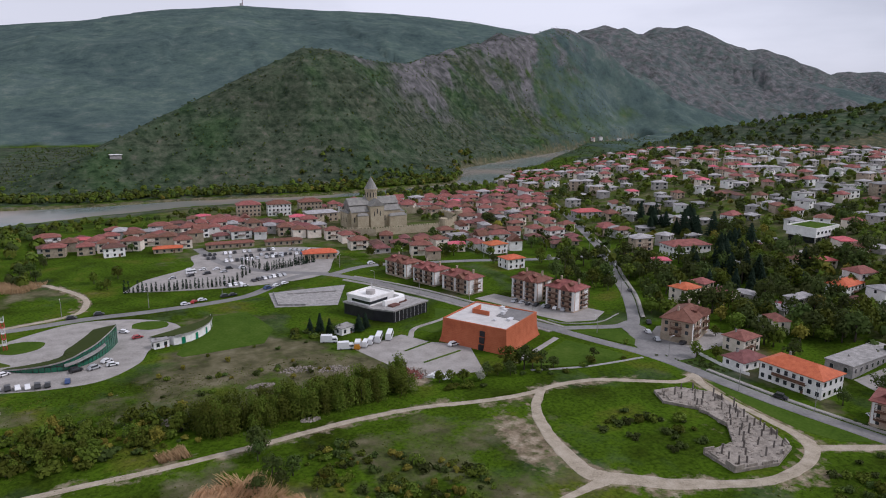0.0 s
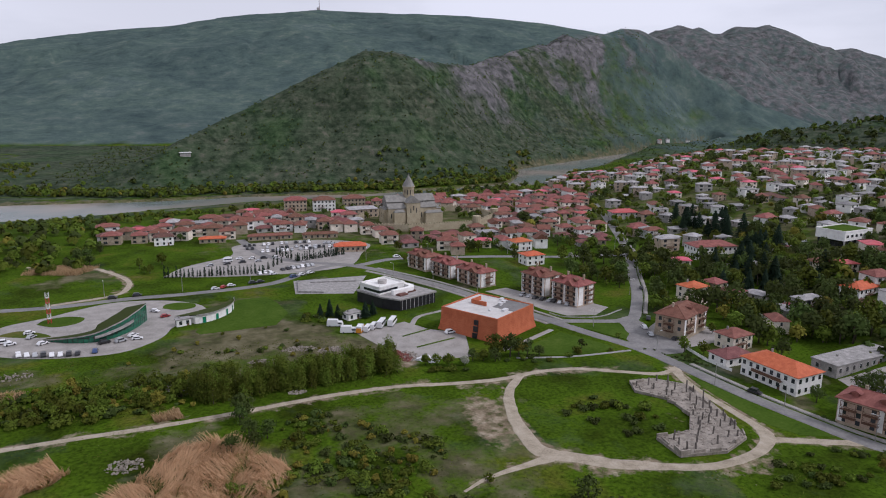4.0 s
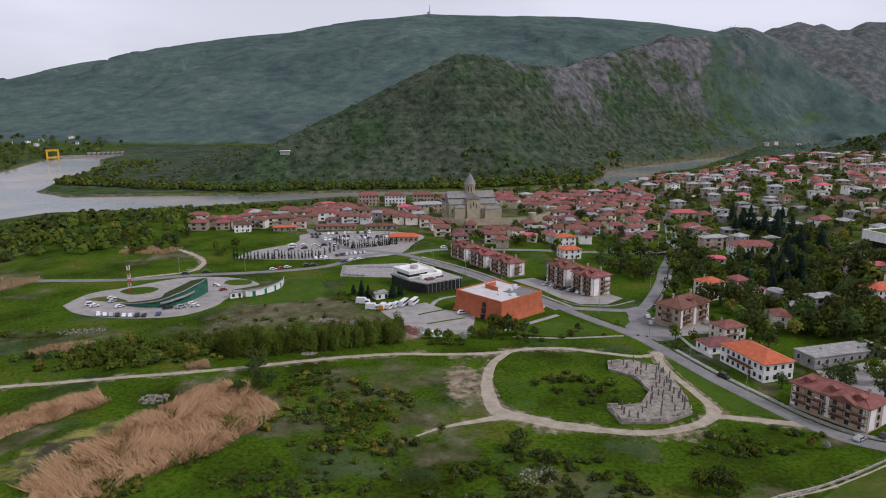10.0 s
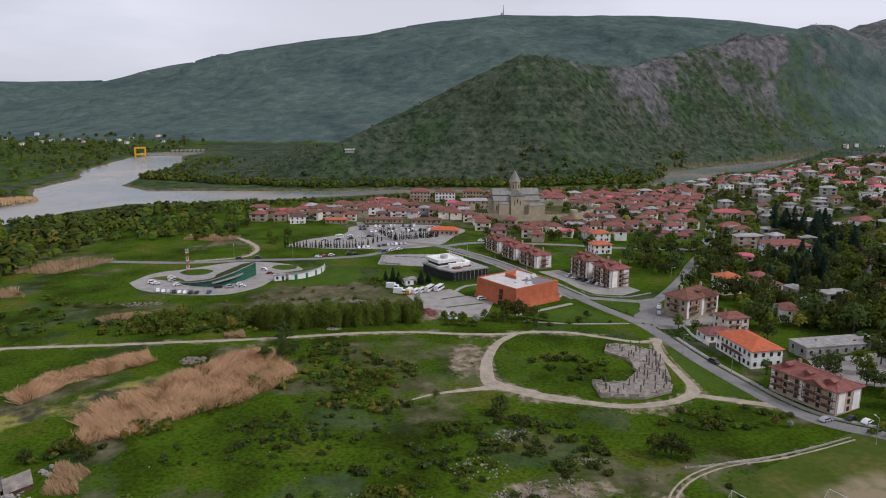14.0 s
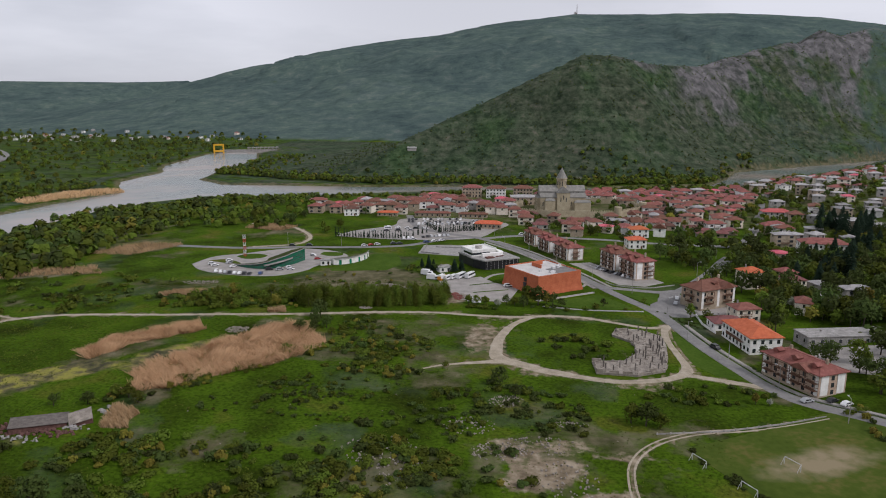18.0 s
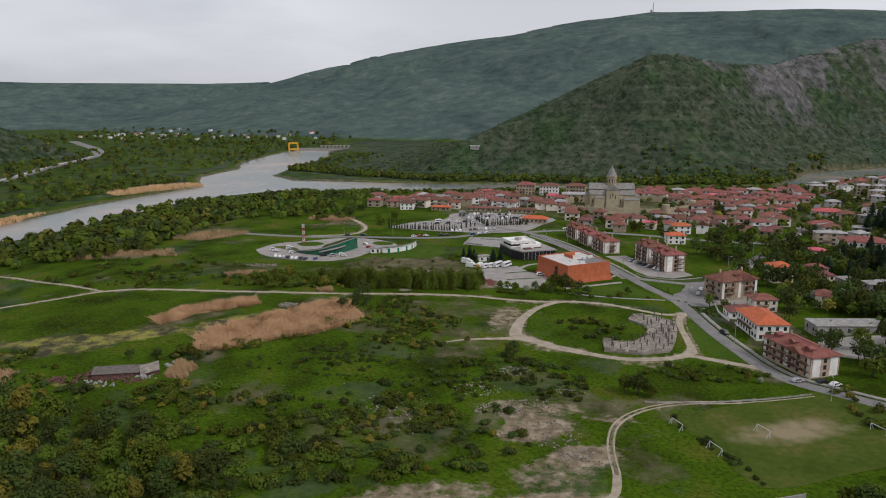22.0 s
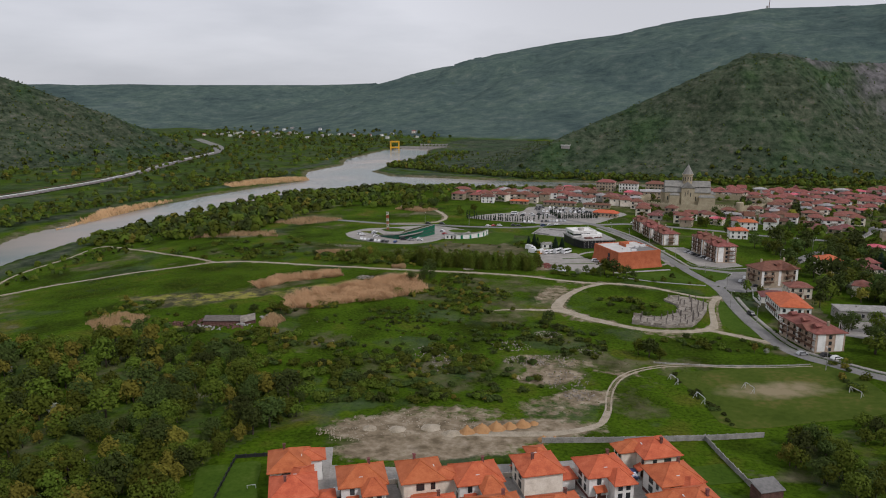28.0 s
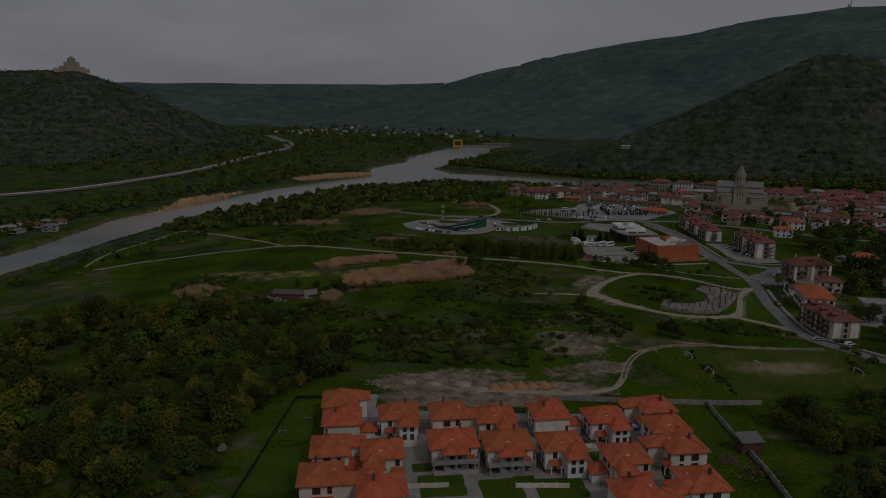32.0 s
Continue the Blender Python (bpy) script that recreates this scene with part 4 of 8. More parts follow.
def faces_of(w, d):
    """The four sides of a plan: length, and the pose of a point s metres along it at height z."""
    return ((w, lambda s, z: pose(s, -d / 2, z)), (d, lambda s, z: pose(w / 2, s, z, 0, 0, 90)), (w, lambda s, z: pose(-s, d / 2, z, 0, 0, 180)), (d, lambda s, z: pose(-w / 2, -s, z, 0, 0, -90)))


def roof_mesh(w, d, z, rise, gable=False, over=0.6, mat=None, ridge_caps=True):
    bm = bmesh.new()
    hip_roof(bm, w, d, z, rise, over, gable=gable)
    if ridge_caps:
        x, y = w / 2 + over, d / 2 + over
        r = x if gable else max(0.3, x - y * 0.95)
        tube(bm, (-r, 0, z + rise), (r, 0, z + rise), 0.14, sides=6)
        if not gable:
            for sx in (-1, 1):
                for sy in (-1, 1):
                    tube(bm, (sx * r, 0, z + rise), (sx * x, sy * y, z + 0.24), 0.12, sides=5)
    return mesh_of("roof", bm, mat or M_TILE_RED)


def add_windows(root, w, d, floors, storey, z0, counts, mesh=None, skip=()):
    """Rows of windows on the four sides: counts gives how many a side carries on each floor."""
    for side, ((length, at), n) in enumerate(zip(faces_of(w, d), counts)):
        for f in range(floors):
            for i in range(n):
                if (side, f, i) in skip:
                    continue
                s = -length / 2 + length * (i + 0.5) / n
                share("window", mesh or W_STD, root, at(s, z0 + storey * (f + 0.55)))


def plain_house(name, label, group, m, w, d, floors, wall, roof, rise=2.4, counts=(3, 2, 2, 2), gable=False, storey=2.9, balcony=False, flat=False, category="house", sunk=2.5):
    """A plain rendered house: wall, roof, windows, door, maybe a balcony."""
    root = thing(name, label, category, group, m=m)
    h = floors * storey
    bm = bmesh.new()
    box(bm, -w / 2, -d / 2, -sunk, w / 2, d / 2, h)
    if gable:
        a = [bm.verts.new((s * w / 2, t * d / 2, h)) for s in (-1, 1) for t in (-1, 1)]
        for s, (p, q) in zip((-1, 1), ((a[0], a[1]), (a[2], a[3]))):
            bm.faces.new((p, q, bm.verts.new((s * w / 2, 0, h + rise - 0.15))))
    part("wall", bm, wall, root)
    if flat:
        bm = bmesh.new()
        box(bm, -w / 2 - 0.3, -d / 2 - 0.3, h, w / 2 + 0.3, d / 2 + 0.3, h + 0.35)
        part("roof", bm, roof, root)
    else:
        share("roof", roof_mesh(w, d, h, rise, gable, mat=roof, ridge_caps=False), root)
    add_windows(root, w, d, floors, storey, 0, counts)
    bm = bmesh.new()
    box(bm, w * 0.18, -d / 2 - 0.06, 0, w * 0.18 + 1.0, -d / 2 + 0.1, 2.1)
    part("door", bm, M_WOOD, root)
    if balcony:
        share("balcony", B_WIDE, root, pose(-w * 0.15, -d / 2, storey + 0.1))
    bm = bmesh.new()
    box(bm, -w * 0.25, d * 0.1, h + rise * 0.2, -w * 0.25 + 0.6, d * 0.1 + 0.6, h + rise + 0.7)
    part("chimney", bm, M_CONCRETE, root)
    return root


def orange_hall():
    """A windowless hall with flaring clad walls and a sunken roof court."""
    root = thing("assembly_hall", "large orange-clad hall with flared windowless walls and sunken flat roof", "hall", m=pose(118.3, 221.3, -4.1, 0, 0, 33.5))
    w, d, h, t = 27.5, 28.5, 10.4, 0.45
    bm = bmesh.new()
    # the wall flares out towards its foot in three steps of slope
    levels = ((-1.5, 1.5), (0.0, 1.25), (2.5, 0.55), (5.5, 0.15), (h, 0.0))
    rings = [[bm.verts.new(p) for p in ((-o, -o, z), (w + o, -o, z), (w + o, d + o, z), (-o, d + o, z))] for z, o in levels]
    for lo, hi in zip(rings, rings[1:]):
        for i in range(4):
            j = (i + 1) % 4
            bm.faces.new((lo[i], lo[j], hi[j], hi[i]))
    top = rings[-1]
    inner = [bm.verts.new(p) for p in ((t, t, h), (w - t, t, h), (w - t, d - t, h), (t, d - t, h))]
    deep = [bm.verts.new((v.co.x, v.co.y, h - 0.5)) for v in inner]
    for i in range(4):
        j = (i + 1) % 4
        bm.faces.new((top[i], top[j], inner[j], inner[i]))
        bm.faces.new((inner[i], inner[j], deep[j], deep[i]))
    part("wall", bm, M_BRICK_ORANGE, root, "orange flared cladding")
    bm = bmesh.new()
    box(bm, t, t, h - 1.6, w - t, d - t, h - 0.45)
    part("roof", bm, M_PALEROOF, root, "pale grey flat roof")
    bm = bmesh.new()
    box(bm, 14, 1.0, h - 0.5, w - t - 0.3, 12, h - 0.3)
    part("roof_deck", bm, M_ASPHALT, root, "dark grey roofing")
    bm = bmesh.new()
    box(bm, 13, 14.5, h - 0.5, 13.4, 22, h + 1.4)
    box(bm, 13, 22, h - 0.5, 20, 22.4, h + 1.4)
    part("court_wall", bm, M_BRICK_ORANGE, root)
    for x, y, sx, sy, sz in ((11, 4, 3.2, 1.6, 0.9), (17, 10, 2.0, 1.4, 1.4), (21, 11, 1.6, 1.6, 1.2), (8, 9, 1.2, 1.2, 0.8), (24, 14, 2.2, 1.4, 1.0)):
        bm = bmesh.new()
        box(bm, x, y, h - 0.5, x + sx, y + sy, h - 0.5 + sz)
        part("roof_unit", bm, M_STEEL, root, "pale metal air-handling unit")
    # the slot of dark glazing over the entrance, in the short side
    for z0, z1 in ((0.0, 2.6), (3.0, 5.4), (5.8, 8.0)):
        bm = bmesh.new()
        o = 1.15 if z0 == 0 else 0.6 if z0 < 4 else 0.22
        box(bm, -o - 0.15, 9.2, z0 + 0.02, 0.6, 11.4, z1)
        part("window" if z0 else "door", bm, M_BLACK, root, "dark glazed slot")
    # clad courses
    for k in range(1, 15):
        bm = bmesh.new()
        z = k * 0.7
        o = np.interp(z, [v[0] for v in levels], [v[1] for v in levels]) + 0.025
        for a in ((-o, -o, w + o, -o + 0.04), (-o, d + o - 0.04, w + o, d + o), (w + o - 0.04, -o, w + o, d + o), (-o, -o, -o + 0.04, 8.9), (-o, 11.7, -o + 0.04, d + o)):
            box(bm, a[0], a[1], z, a[2], a[3], z + 0.035)
        part("cladding_joint", bm, M_CLAD_JOINT, root)


orange_hall()


def black_hall():
    root = thing("civic_building", "low black glazed building with a white upper storey and roof terrace", "civic building", m=pose(92.5, 275, -4.0, 0, 0, 28.5))
    w, d = 21.5, 27.0
    bm = bmesh.new()
    prism(bm, [(0, 0), (w, -1.5), (w, d), (-3, d), (-3, 9)], -1, 5.2)
    part("lower_wall", bm, M_BLACK, root, "black glazed ground storey")
    bm = bmesh.new()
    prism(bm, [(-0.5, -0.5), (w + 0.5, -2), (w + 0.5, d + 0.5), (-3.5, d + 0.5), (-3.5, 8.7)], 5.2, 5.9)
    part("terrace", bm, M_CONCRETE, root, "pale grey roof terrace")
    bm = bmesh.new()
    box(bm, -2, 12, 5.9, 14, 26, 8.9)
    part("upper_wall", bm, M_WHITE, root, "white upper storey")
    bm = bmesh.new()
    for a in ((-2.2, 11.8, 14.2, 12.2), (-2.2, 25.8, 14.2, 26.2), (-2.2, 12.2, -1.8, 25.8), (13.8, 12.2, 14.2, 25.8)):
        box(bm, a[0], a[1], 8.9, a[2], a[3], 9.7)
    part("parapet", bm, M_WHITE, root)
    bm = bmesh.new()
    tube(bm, (6, 19, 8.8), (6, 19, 10.6), 2.2, sides=20)
    part("roof_drum", bm, M_GREYWALL, root, "round grey roof lantern")
    bm = bmesh.new()
    box(bm, -2.12, 11.88, 6.7, 9.5, 12.3, 7.9)
    box(bm, -2.12, 12.3, 6.7, -1.8, 23.0, 7.9)
    part("glazing_band", bm, M_DARKGLASS, root, "dark strip of glazing")
    bm = bmesh.new()
    prism(bm, [(2.0, 6.5), (13.5, 5.0), (16.5, 8.0), (16.5, 15.0), (14.0, 15.0), (14.0, 9.0), (12.5, 7.5), (2.0, 8.2)], 5.9, 8.3)
    part("terrace_wall", bm, M_WHITE, root, "white curved terrace wall")
    for i in range(9):
        bm = bmesh.new()
        x = 1.2 + i * 2.4
        box(bm, x, -1.62 * x / w - 0.06, 0.3, x + 0.09, -1.62 * x / w + 0.1, 5.0)
        part("mullion", bm, M_STEEL, root)
    for x, y in ((3, 3), (10, 5)):
        bm = bmesh.new()
        box(bm, x, y, 5.9, x + 5, y + 3, 6.6)
        part("terrace_bed", bm, M_TILE_DARK, root, "brown terrace planter")
    for s in ((-2, 12), (14, 26)):
        bm = bmesh.new()
        tube(bm, (s[0], s[1], 9.5), (s[0], s[1], 11.6), 0.06)
        part("mast", bm, M_STEEL, root)


black_hall()


def green_hall():
    """A glass-fronted hall that rises from the ground under a sloping planted roof, on a curved plan."""
    root = thing("visitor_centre", "curved green-glass hall with a sloping grass roof", "visitor centre", m=pose(0, 0, -4.2))
    front = spline([(-55, 279), (-47, 274), (-39, 271), (-31, 272), (-24.5, 278.5), (-20, 288), (-17, 298)], 1.0)
    n = 28
    rows = []
    for i in range(n + 1):
        k = min(len(front) - 2, int(i / n * (len(front) - 1)))
        t = front[k + 1] - front[k]
        t = t / np.linalg.norm(t)
        deep = float(np.interp(i / n, [0, 0.25, 0.6, 1], [0.5, 6, 10, 9]))
        h = float(np.interp(i / n, [0, 0.38, 0.5, 0.75, 1], [0.3, 3.6, 5.2, 6.8, 7.2]))
        rows.append((front[k], front[k] + deep * np.array([-t[1], t[0]]), h))
    bm = bmesh.new()
    lo = [bm.verts.new((f[0], f[1], -0.5)) for f, b, h in rows]
    hi = [bm.verts.new((f[0], f[1], h)) for f, b, h in rows]
    lb = [bm.verts.new((b[0], b[1], -0.5)) for f, b, h in rows]
    hb = [bm.verts.new((b[0], b[1], h * 0.7)) for f, b, h in rows]
    for i in range(n):
        bm.faces.new((lo[i], lo[i + 1], hi[i + 1], hi[i]))
        bm.faces.new((lb[i + 1], lb[i], hb[i], hb[i + 1]))
    bm.faces.new((lo[n], lb[n], hb[n], hi[n]))
    part("glass_wall", bm, M_GREENGLASS, root, "green glass curtain wall")
    bm = bmesh.new()
    fl = [bm.verts.new((f[0] * 1.0 - 0.0, f[1] - 0.7, h + 0.05)) for f, b, h in rows]
    bl = [bm.verts.new((b[0], b[1] + 0.4, h * 0.7 + 0.05)) for f, b, h in rows]
    fh = [bm.verts.new(v.co + Vector((0, 0, 0.55))) for v in fl]
    bh = [bm.verts.new(v.co + Vector((0, 0, 0.55))) for v in bl]
    for i in range(n):
        bm.faces.new((fh[i], fh[i + 1], bh[i + 1], bh[i]))
        bm.faces.new((fl[i + 1], fl[i], bl[i], bl[i + 1]))
        f1 = bm.faces.new((fl[i], fl[i + 1], fh[i + 1], fh[i]))
        f2 = bm.faces.new((bl[i + 1], bl[i], bh[i], bh[i + 1]))
        f1.material_index = f2.material_index = 1
    e = bm.faces.new((fl[n], bl[n], bh[n], fh[n]))
    e.material_index = 1
    part("roof", bm, [M_LEAF_DARK, M_CONCRETE], root, "dark planted roof with a pale concrete edge")
    for i in range(3, n, 1):
        f, b, h = rows[i]
        bm = bmesh.new()
        tube(bm, (f[0], f[1] - 0.08, 0), (f[0], f[1] - 0.08, h), 0.07, sides=4)
        part("mullion", bm, M_BLACK, root)
    bm = bmesh.new()
    mid = [rows[i] for i in range(11, 22)]
    lo = [bm.verts.new((f[0] + 0.6, f[1] - 2.2, h * 0.62)) for f, b, h in mid]
    hi = [bm.verts.new((f[0], f[1] + 0.5, h * 0.62 + 0.1)) for f, b, h in mid]
    up = [bm.verts.new(v.co + Vector((0, 0, 0.4))) for v in lo]
    uh = [bm.verts.new(v.co + Vector((0, 0, 0.4))) for v in hi]
    for i in range(len(mid) - 1):
        bm.faces.new((lo[i], lo[i + 1], up[i + 1], up[i]))
        bm.faces.new((up[i], up[i + 1], uh[i + 1], uh[i]))
        bm.faces.new((lo[i + 1], lo[i], hi[i], hi[i + 1]))
    bmesh.ops.recalc_face_normals(bm, faces=bm.faces)
    part("canopy", bm, M_CONCRETE, root, "pale lower canopy")
    for z in (2.3, 4.6):
        bm = bmesh.new()
        for (f, b, h), (f2, b2, h2) in zip(rows[6:], rows[7:]):
            if h2 > z + 0.5:
                tube(bm, (f[0], f[1] - 0.1, z), (f2[0], f2[1] - 0.1, z), 0.1, sides=4)
        part("floor_band", bm, M_BLACK, root)


def crescent_hall():
    """A low crescent building whose planted roof slopes down to the lawn."""
    root = thing("crescent_pavilion", "low crescent pavilion with white wall and sloping grass roof", "pavilion", m=pose(0, 0, -4.3))
    front = spline([(3, 284), (9, 286), (15, 292), (19, 300), (20, 309)], 1.5)
    back = spline([(-6, 297), (-3, 299), (4, 303), (11, 308), (19, 311)], 1.5)
    n = 16
    pick = lambda c, s: c[min(len(c) - 1, int(s * (len(c) - 1)))]
    rows = [(pick(front, i / n), pick(back, i / n)) for i in range(n + 1)]
    h = 4.0
    bm = bmesh.new()
    lo = [bm.verts.new((f[0], f[1], -0.5)) for f, b in rows]
    hi = [bm.verts.new((f[0], f[1], h)) for f, b in rows]
    base = [bm.verts.new((b[0], b[1], 0.2)) for f, b in rows]
    for i in range(n):
        bm.faces.new((lo[i], lo[i + 1], hi[i + 1], hi[i]))
    bm.faces.new((lo[0], hi[0], base[0]))
    bm.faces.new((lo[n], base[n], hi[n]))
    part("wall", bm, M_WHITE, root, "white curved wall")
    bm = bmesh.new()
    a = [bm.verts.new((f[0] + 0.5, f[1] - 0.6, h)) for f, b in rows]
    b2 = [bm.verts.new((f[0] + 0.5, f[1] - 0.6, h + 0.5)) for f, b in rows]
    c = [bm.verts.new((b[0], b[1], 0.1)) for f, b in rows]
    d2 = [bm.verts.new((b[0], b[1], 0.6)) for f, b in rows]
    for i in range(n):
        g = bm.faces.new((a[i], a[i + 1], b2[i + 1], b2[i]))
        g.material_index = 1
        bm.faces.new((b2[i], b2[i + 1], d2[i + 1], d2[i]))
        bm.faces.new((a[i + 1], a[i], c[i], c[i + 1]))
    part("roof", bm, [M_LEAF_DARK, M_CONCRETE], root, "dark planted roof")
    for i in (2, 5, 8, 11, 14):
        f, g = rows[i][0], rows[i + 1][0]
        ang = math.degrees(math.atan2(g[1] - f[1], g[0] - f[0]))
        share("window", window_mesh("window", 1.4, 2.6, M_WHITE, M_GREENGLASS), root, pose((f[0] + g[0]) / 2 + 0.03, (f[1] + g[1]) / 2 - 0.03, 1.6, 0, 0, ang))


green_hall()
crescent_hall()


def apartment_block(label, m, w, d, floors, stone, wins, balconies, storey=2.95, rise=3.2, dormers=2, roof=None):
    """A block of flats: cream wall, stone plinth, tiled hip roof with dormers, wooden balconies."""
    root = thing("apartment_building", label, "apartment building", "blocks of flats by the road", m=m)
    h = floors * storey + 0.6
    bm = bmesh.new()
    box(bm, -w / 2, -d / 2, 1.0, w / 2, d / 2, h)
    part("wall", bm, M_FLATS, root, "brown and cream render")
    bm = bmesh.new()
    box(bm, -w / 2 - 0.12, -d / 2 - 0.12, -1.5, w / 2 + 0.12, d / 2 + 0.12, 1.0 if stone < 1 else 1.0 + storey * stone)
    part("plinth", bm, M_STONEWALL, root, "stone-clad plinth")
    share("roof", roof_mesh(w, d, h, rise, mat=roof or M_TILE_RED, over=0.8), root)
    add_windows(root, w, d, floors, storey, 0.3, wins, W_BROWN)
    for side, floor, s in balconies:
        length, at = faces_of(w, d)[side]
        share("balcony", B_BIG, root, at(s * length, 0.35 + storey * floor))
    for k in range(dormers):
        bm = bmesh.new()
        x = -w / 2 + w * (k + 0.5) / dormers
        hip_roof(bm, 2.2, 2.6, 0.9, 1.0, 0.25, gable=True)
        bmesh.ops.rotate(bm, verts=bm.verts, cent=(0, 0, 0), matrix=Matrix.Rotation(radians(90), 3, "Z"))
        box(bm, -0.9, -1.2, -0.9, 0.9, 1.0, 0.95)
        bmesh.ops.translate(bm, verts=bm.verts, vec=(x, -d * 0.27, h + rise * 0.42))
        part("dormer", bm, roof or M_TILE_RED, root)
    for x in (-w * 0.3, w * 0.32):
        bm = bmesh.new()
        box(bm, x, 0.8, h + rise * 0.6, x + 0.8, 1.6, h + rise + 1.0)
        part("chimney", bm, M_STONEWALL, root)
    # pale pilasters between the bays
    for s in (-0.46, 0.0, 0.46):
        bm = bmesh.new()
        box(bm, s * w - 0.7, -d / 2 - 0.16, 1.0, s * w + 0.7, -d / 2 + 0.02, h - 0.1)
        part("pilaster", bm, M_WHITE, root, "pale rendered strip")
    for s in (-0.3, 0.3):
        bm = bmesh.new()
        box(bm, w / 2 - 0.02, s * d - 1.6, 1.0, w / 2 + 0.16, s * d + 1.6, h - 0.1)
        part("pilaster", bm, M_WHITE, root, "white rendered strip")
    # a raised gable over the middle bay
    bm = bmesh.new()
    hip_roof(bm, d * 0.62, w * 0.3, h + 0.1, rise * 0.8, 0.4, gable=True)
    bmesh.ops.rotate(bm, verts=bm.verts, cent=(0, 0, 0), matrix=Matrix.Rotation(radians(90), 3, "Z"))
    bmesh.ops.translate(bm, verts=bm.verts, vec=(w * 0.2, -d * 0.3, 0))
    part("gable_roof", bm, roof or M_TILE_RED, root)
    return root


def bays(floors, side, places, first=1):
    return [(side, f, s) for f in range(first, floors) for s in places]


AP1 = "three-storey cream flats with red tiled roof and wooden balconies"
for x, y, ang, w in ((128.4, 355.8, -69.3, 17), (136.1, 334.3, -69.3, 16), (144.4, 312.8, -69.3, 18.5)):
    apartment_block(AP1, pose(x, y, -4.6, 0, 0, ang), w, 10.8, 3, 0, (4, 2, 4, 2), bays(3, 0, (-0.22, 0.22)) + bays(3, 1, (0.0,)), storey=2.55, rise=3.0)
for x, y, ang, w in ((169, 285.5, -68, 15), (176.2, 265.4, -68, 15.5)):
    apartment_block(AP1.replace("three", "four"), pose(x, y, -4.3, 0, 0, ang), w, 12, 4, 0, (4, 3, 4, 3), bays(4, 0, (-0.24, 0.24)) + bays(4, 1, (0.2,)), storey=2.45, rise=3.4)
apartment_block("three-storey cream corner block with stone base and red tiled roof", pose(198, 211.5, -4.0, 0, 0, 29), 21.5, 12.5, 3, 1, (5, 3, 5, 3), bays(3, 0, (-0.3, 0.25)) + bays(3, 3, (0.0,)), storey=2.95, rise=3.6, dormers=1)
apartment_block("long three-storey flats with red tiled roof and brown wooden balconies", pose(200.5, 116.5, -4.0, 0, 0, -67), 24, 12, 3, 0, (6, 3, 6, 3), bays(3, 0, (-0.36, -0.1, 0.14, 0.4)), storey=2.5, rise=2.6, dormers=3)

house = plain_house("long_house", "long two-storey white house with a bright orange tiled roof", "", pose(197.6, 155.5, -4.1, 0, 0, -82), 22.5, 12.8, 2, M_WHITE, M_TILE_ORANGE, 3.0, (8, 4, 6, 3), storey=3.4)
bm = bmesh.new()
box(bm, -6, -7.6, 3.4, 6, -6.3, 3.6)
box(bm, -6, -7.6, 3.6, 6, -7.5, 4.6)
part("veranda", bm, M_WOOD, house, "brown wooden veranda")
plain_house("house", "small white house with an old red tiled roof", "", pose(195, 177, -4.1, 0, 0, 4), 13, 9, 1, M_WHITE, M_TILE_DARK, 2.4, (3, 2, 2, 2), storey=3.4)
plain_house("house", "two-storey cream house with a red tiled hip roof", "", pose(207, 190, -4.1, 0, 0, 10), 11, 9, 2, M_CREAM, M_TILE_RED, 2.2, (3, 2, 2, 2), balcony=True)
plain_house("villa", "three-storey cream villa with an orange roof and wooden balconies", "", pose(231, 247, -4.0, 0, 0, 12), 11, 10, 3, M_CREAM, M_TILE_ORANGE, 2.4, (3, 2, 2, 2), balcony=True)
plain_house("house", "two-storey cream house with dark red roof among trees", "", pose(251, 243, -4.0, 0, 0, 8), 10, 9, 2, M_CREAM, M_TILE_DARK, 2.2, (3, 2, 2, 2), balcony=True)
plain_house("school", "two-storey white school with a red tiled roof", "", pose(304, 325, -2.5, 0, 0, -8), 27, 14, 2, M_WHITE, M_TILE_RED, 3.0, (9, 4, 6, 4), storey=3.7, category="school")
plain_house("house", "two-storey white house with an orange roof near the flats", "", pose(193, 347, -4.3, 0, 0, 6), 12, 10, 2, M_WHITE, M_TILE_ORANGE, 2.0, (3, 2, 2, 2))
plain_house("house", "two-storey white house with an orange hip roof in gardens", "", pose(203, 386, -4.3, 0, 0, 6), 13, 10, 2, M_WHITE, M_TILE_ORANGE, 2.2, (3, 2, 2, 2))
plain_house("house", "three-storey pale house with a bright red tin roof", "", pose(333, 468, -3.5, 0, 0, -8), 22, 12, 2, M_GREYWALL, M_TIN_RED, 2.6, (5, 2, 4, 2))
plain_house("market_hall", "stone hall with a shallow white tin roof by the cathedral", "", pose(131, 545, -4.5, 0, 0, 2), 24, 17, 2, M_STONEWALL, M_TIN, 1.8, (6, 4, 6, 4), storey=3.6, category="hall")
for k, (x, y) in enumerate(((82, 590), (106, 585), (133, 588))):
    plain_house("guest_house", "three-storey guest house with bright red roof and balconies", "guest houses by the river", pose(x, y, -4.2, 0, 0, -4), 19, 13, 3, M_STONEWALL if k != 1 else M_WHITE, M_TILE_RED, 3.0, (6, 3, 4, 3), storey=3.2, balcony=True, category="guest house")
plain_house("house", "two-storey white house with a tiled roof by the car park", "", pose(-19, 468, -4.2, 0, 0, 5), 12, 9, 2, M_WHITE, M_TILE_DARK, 2.4, (3, 2, 2, 2))
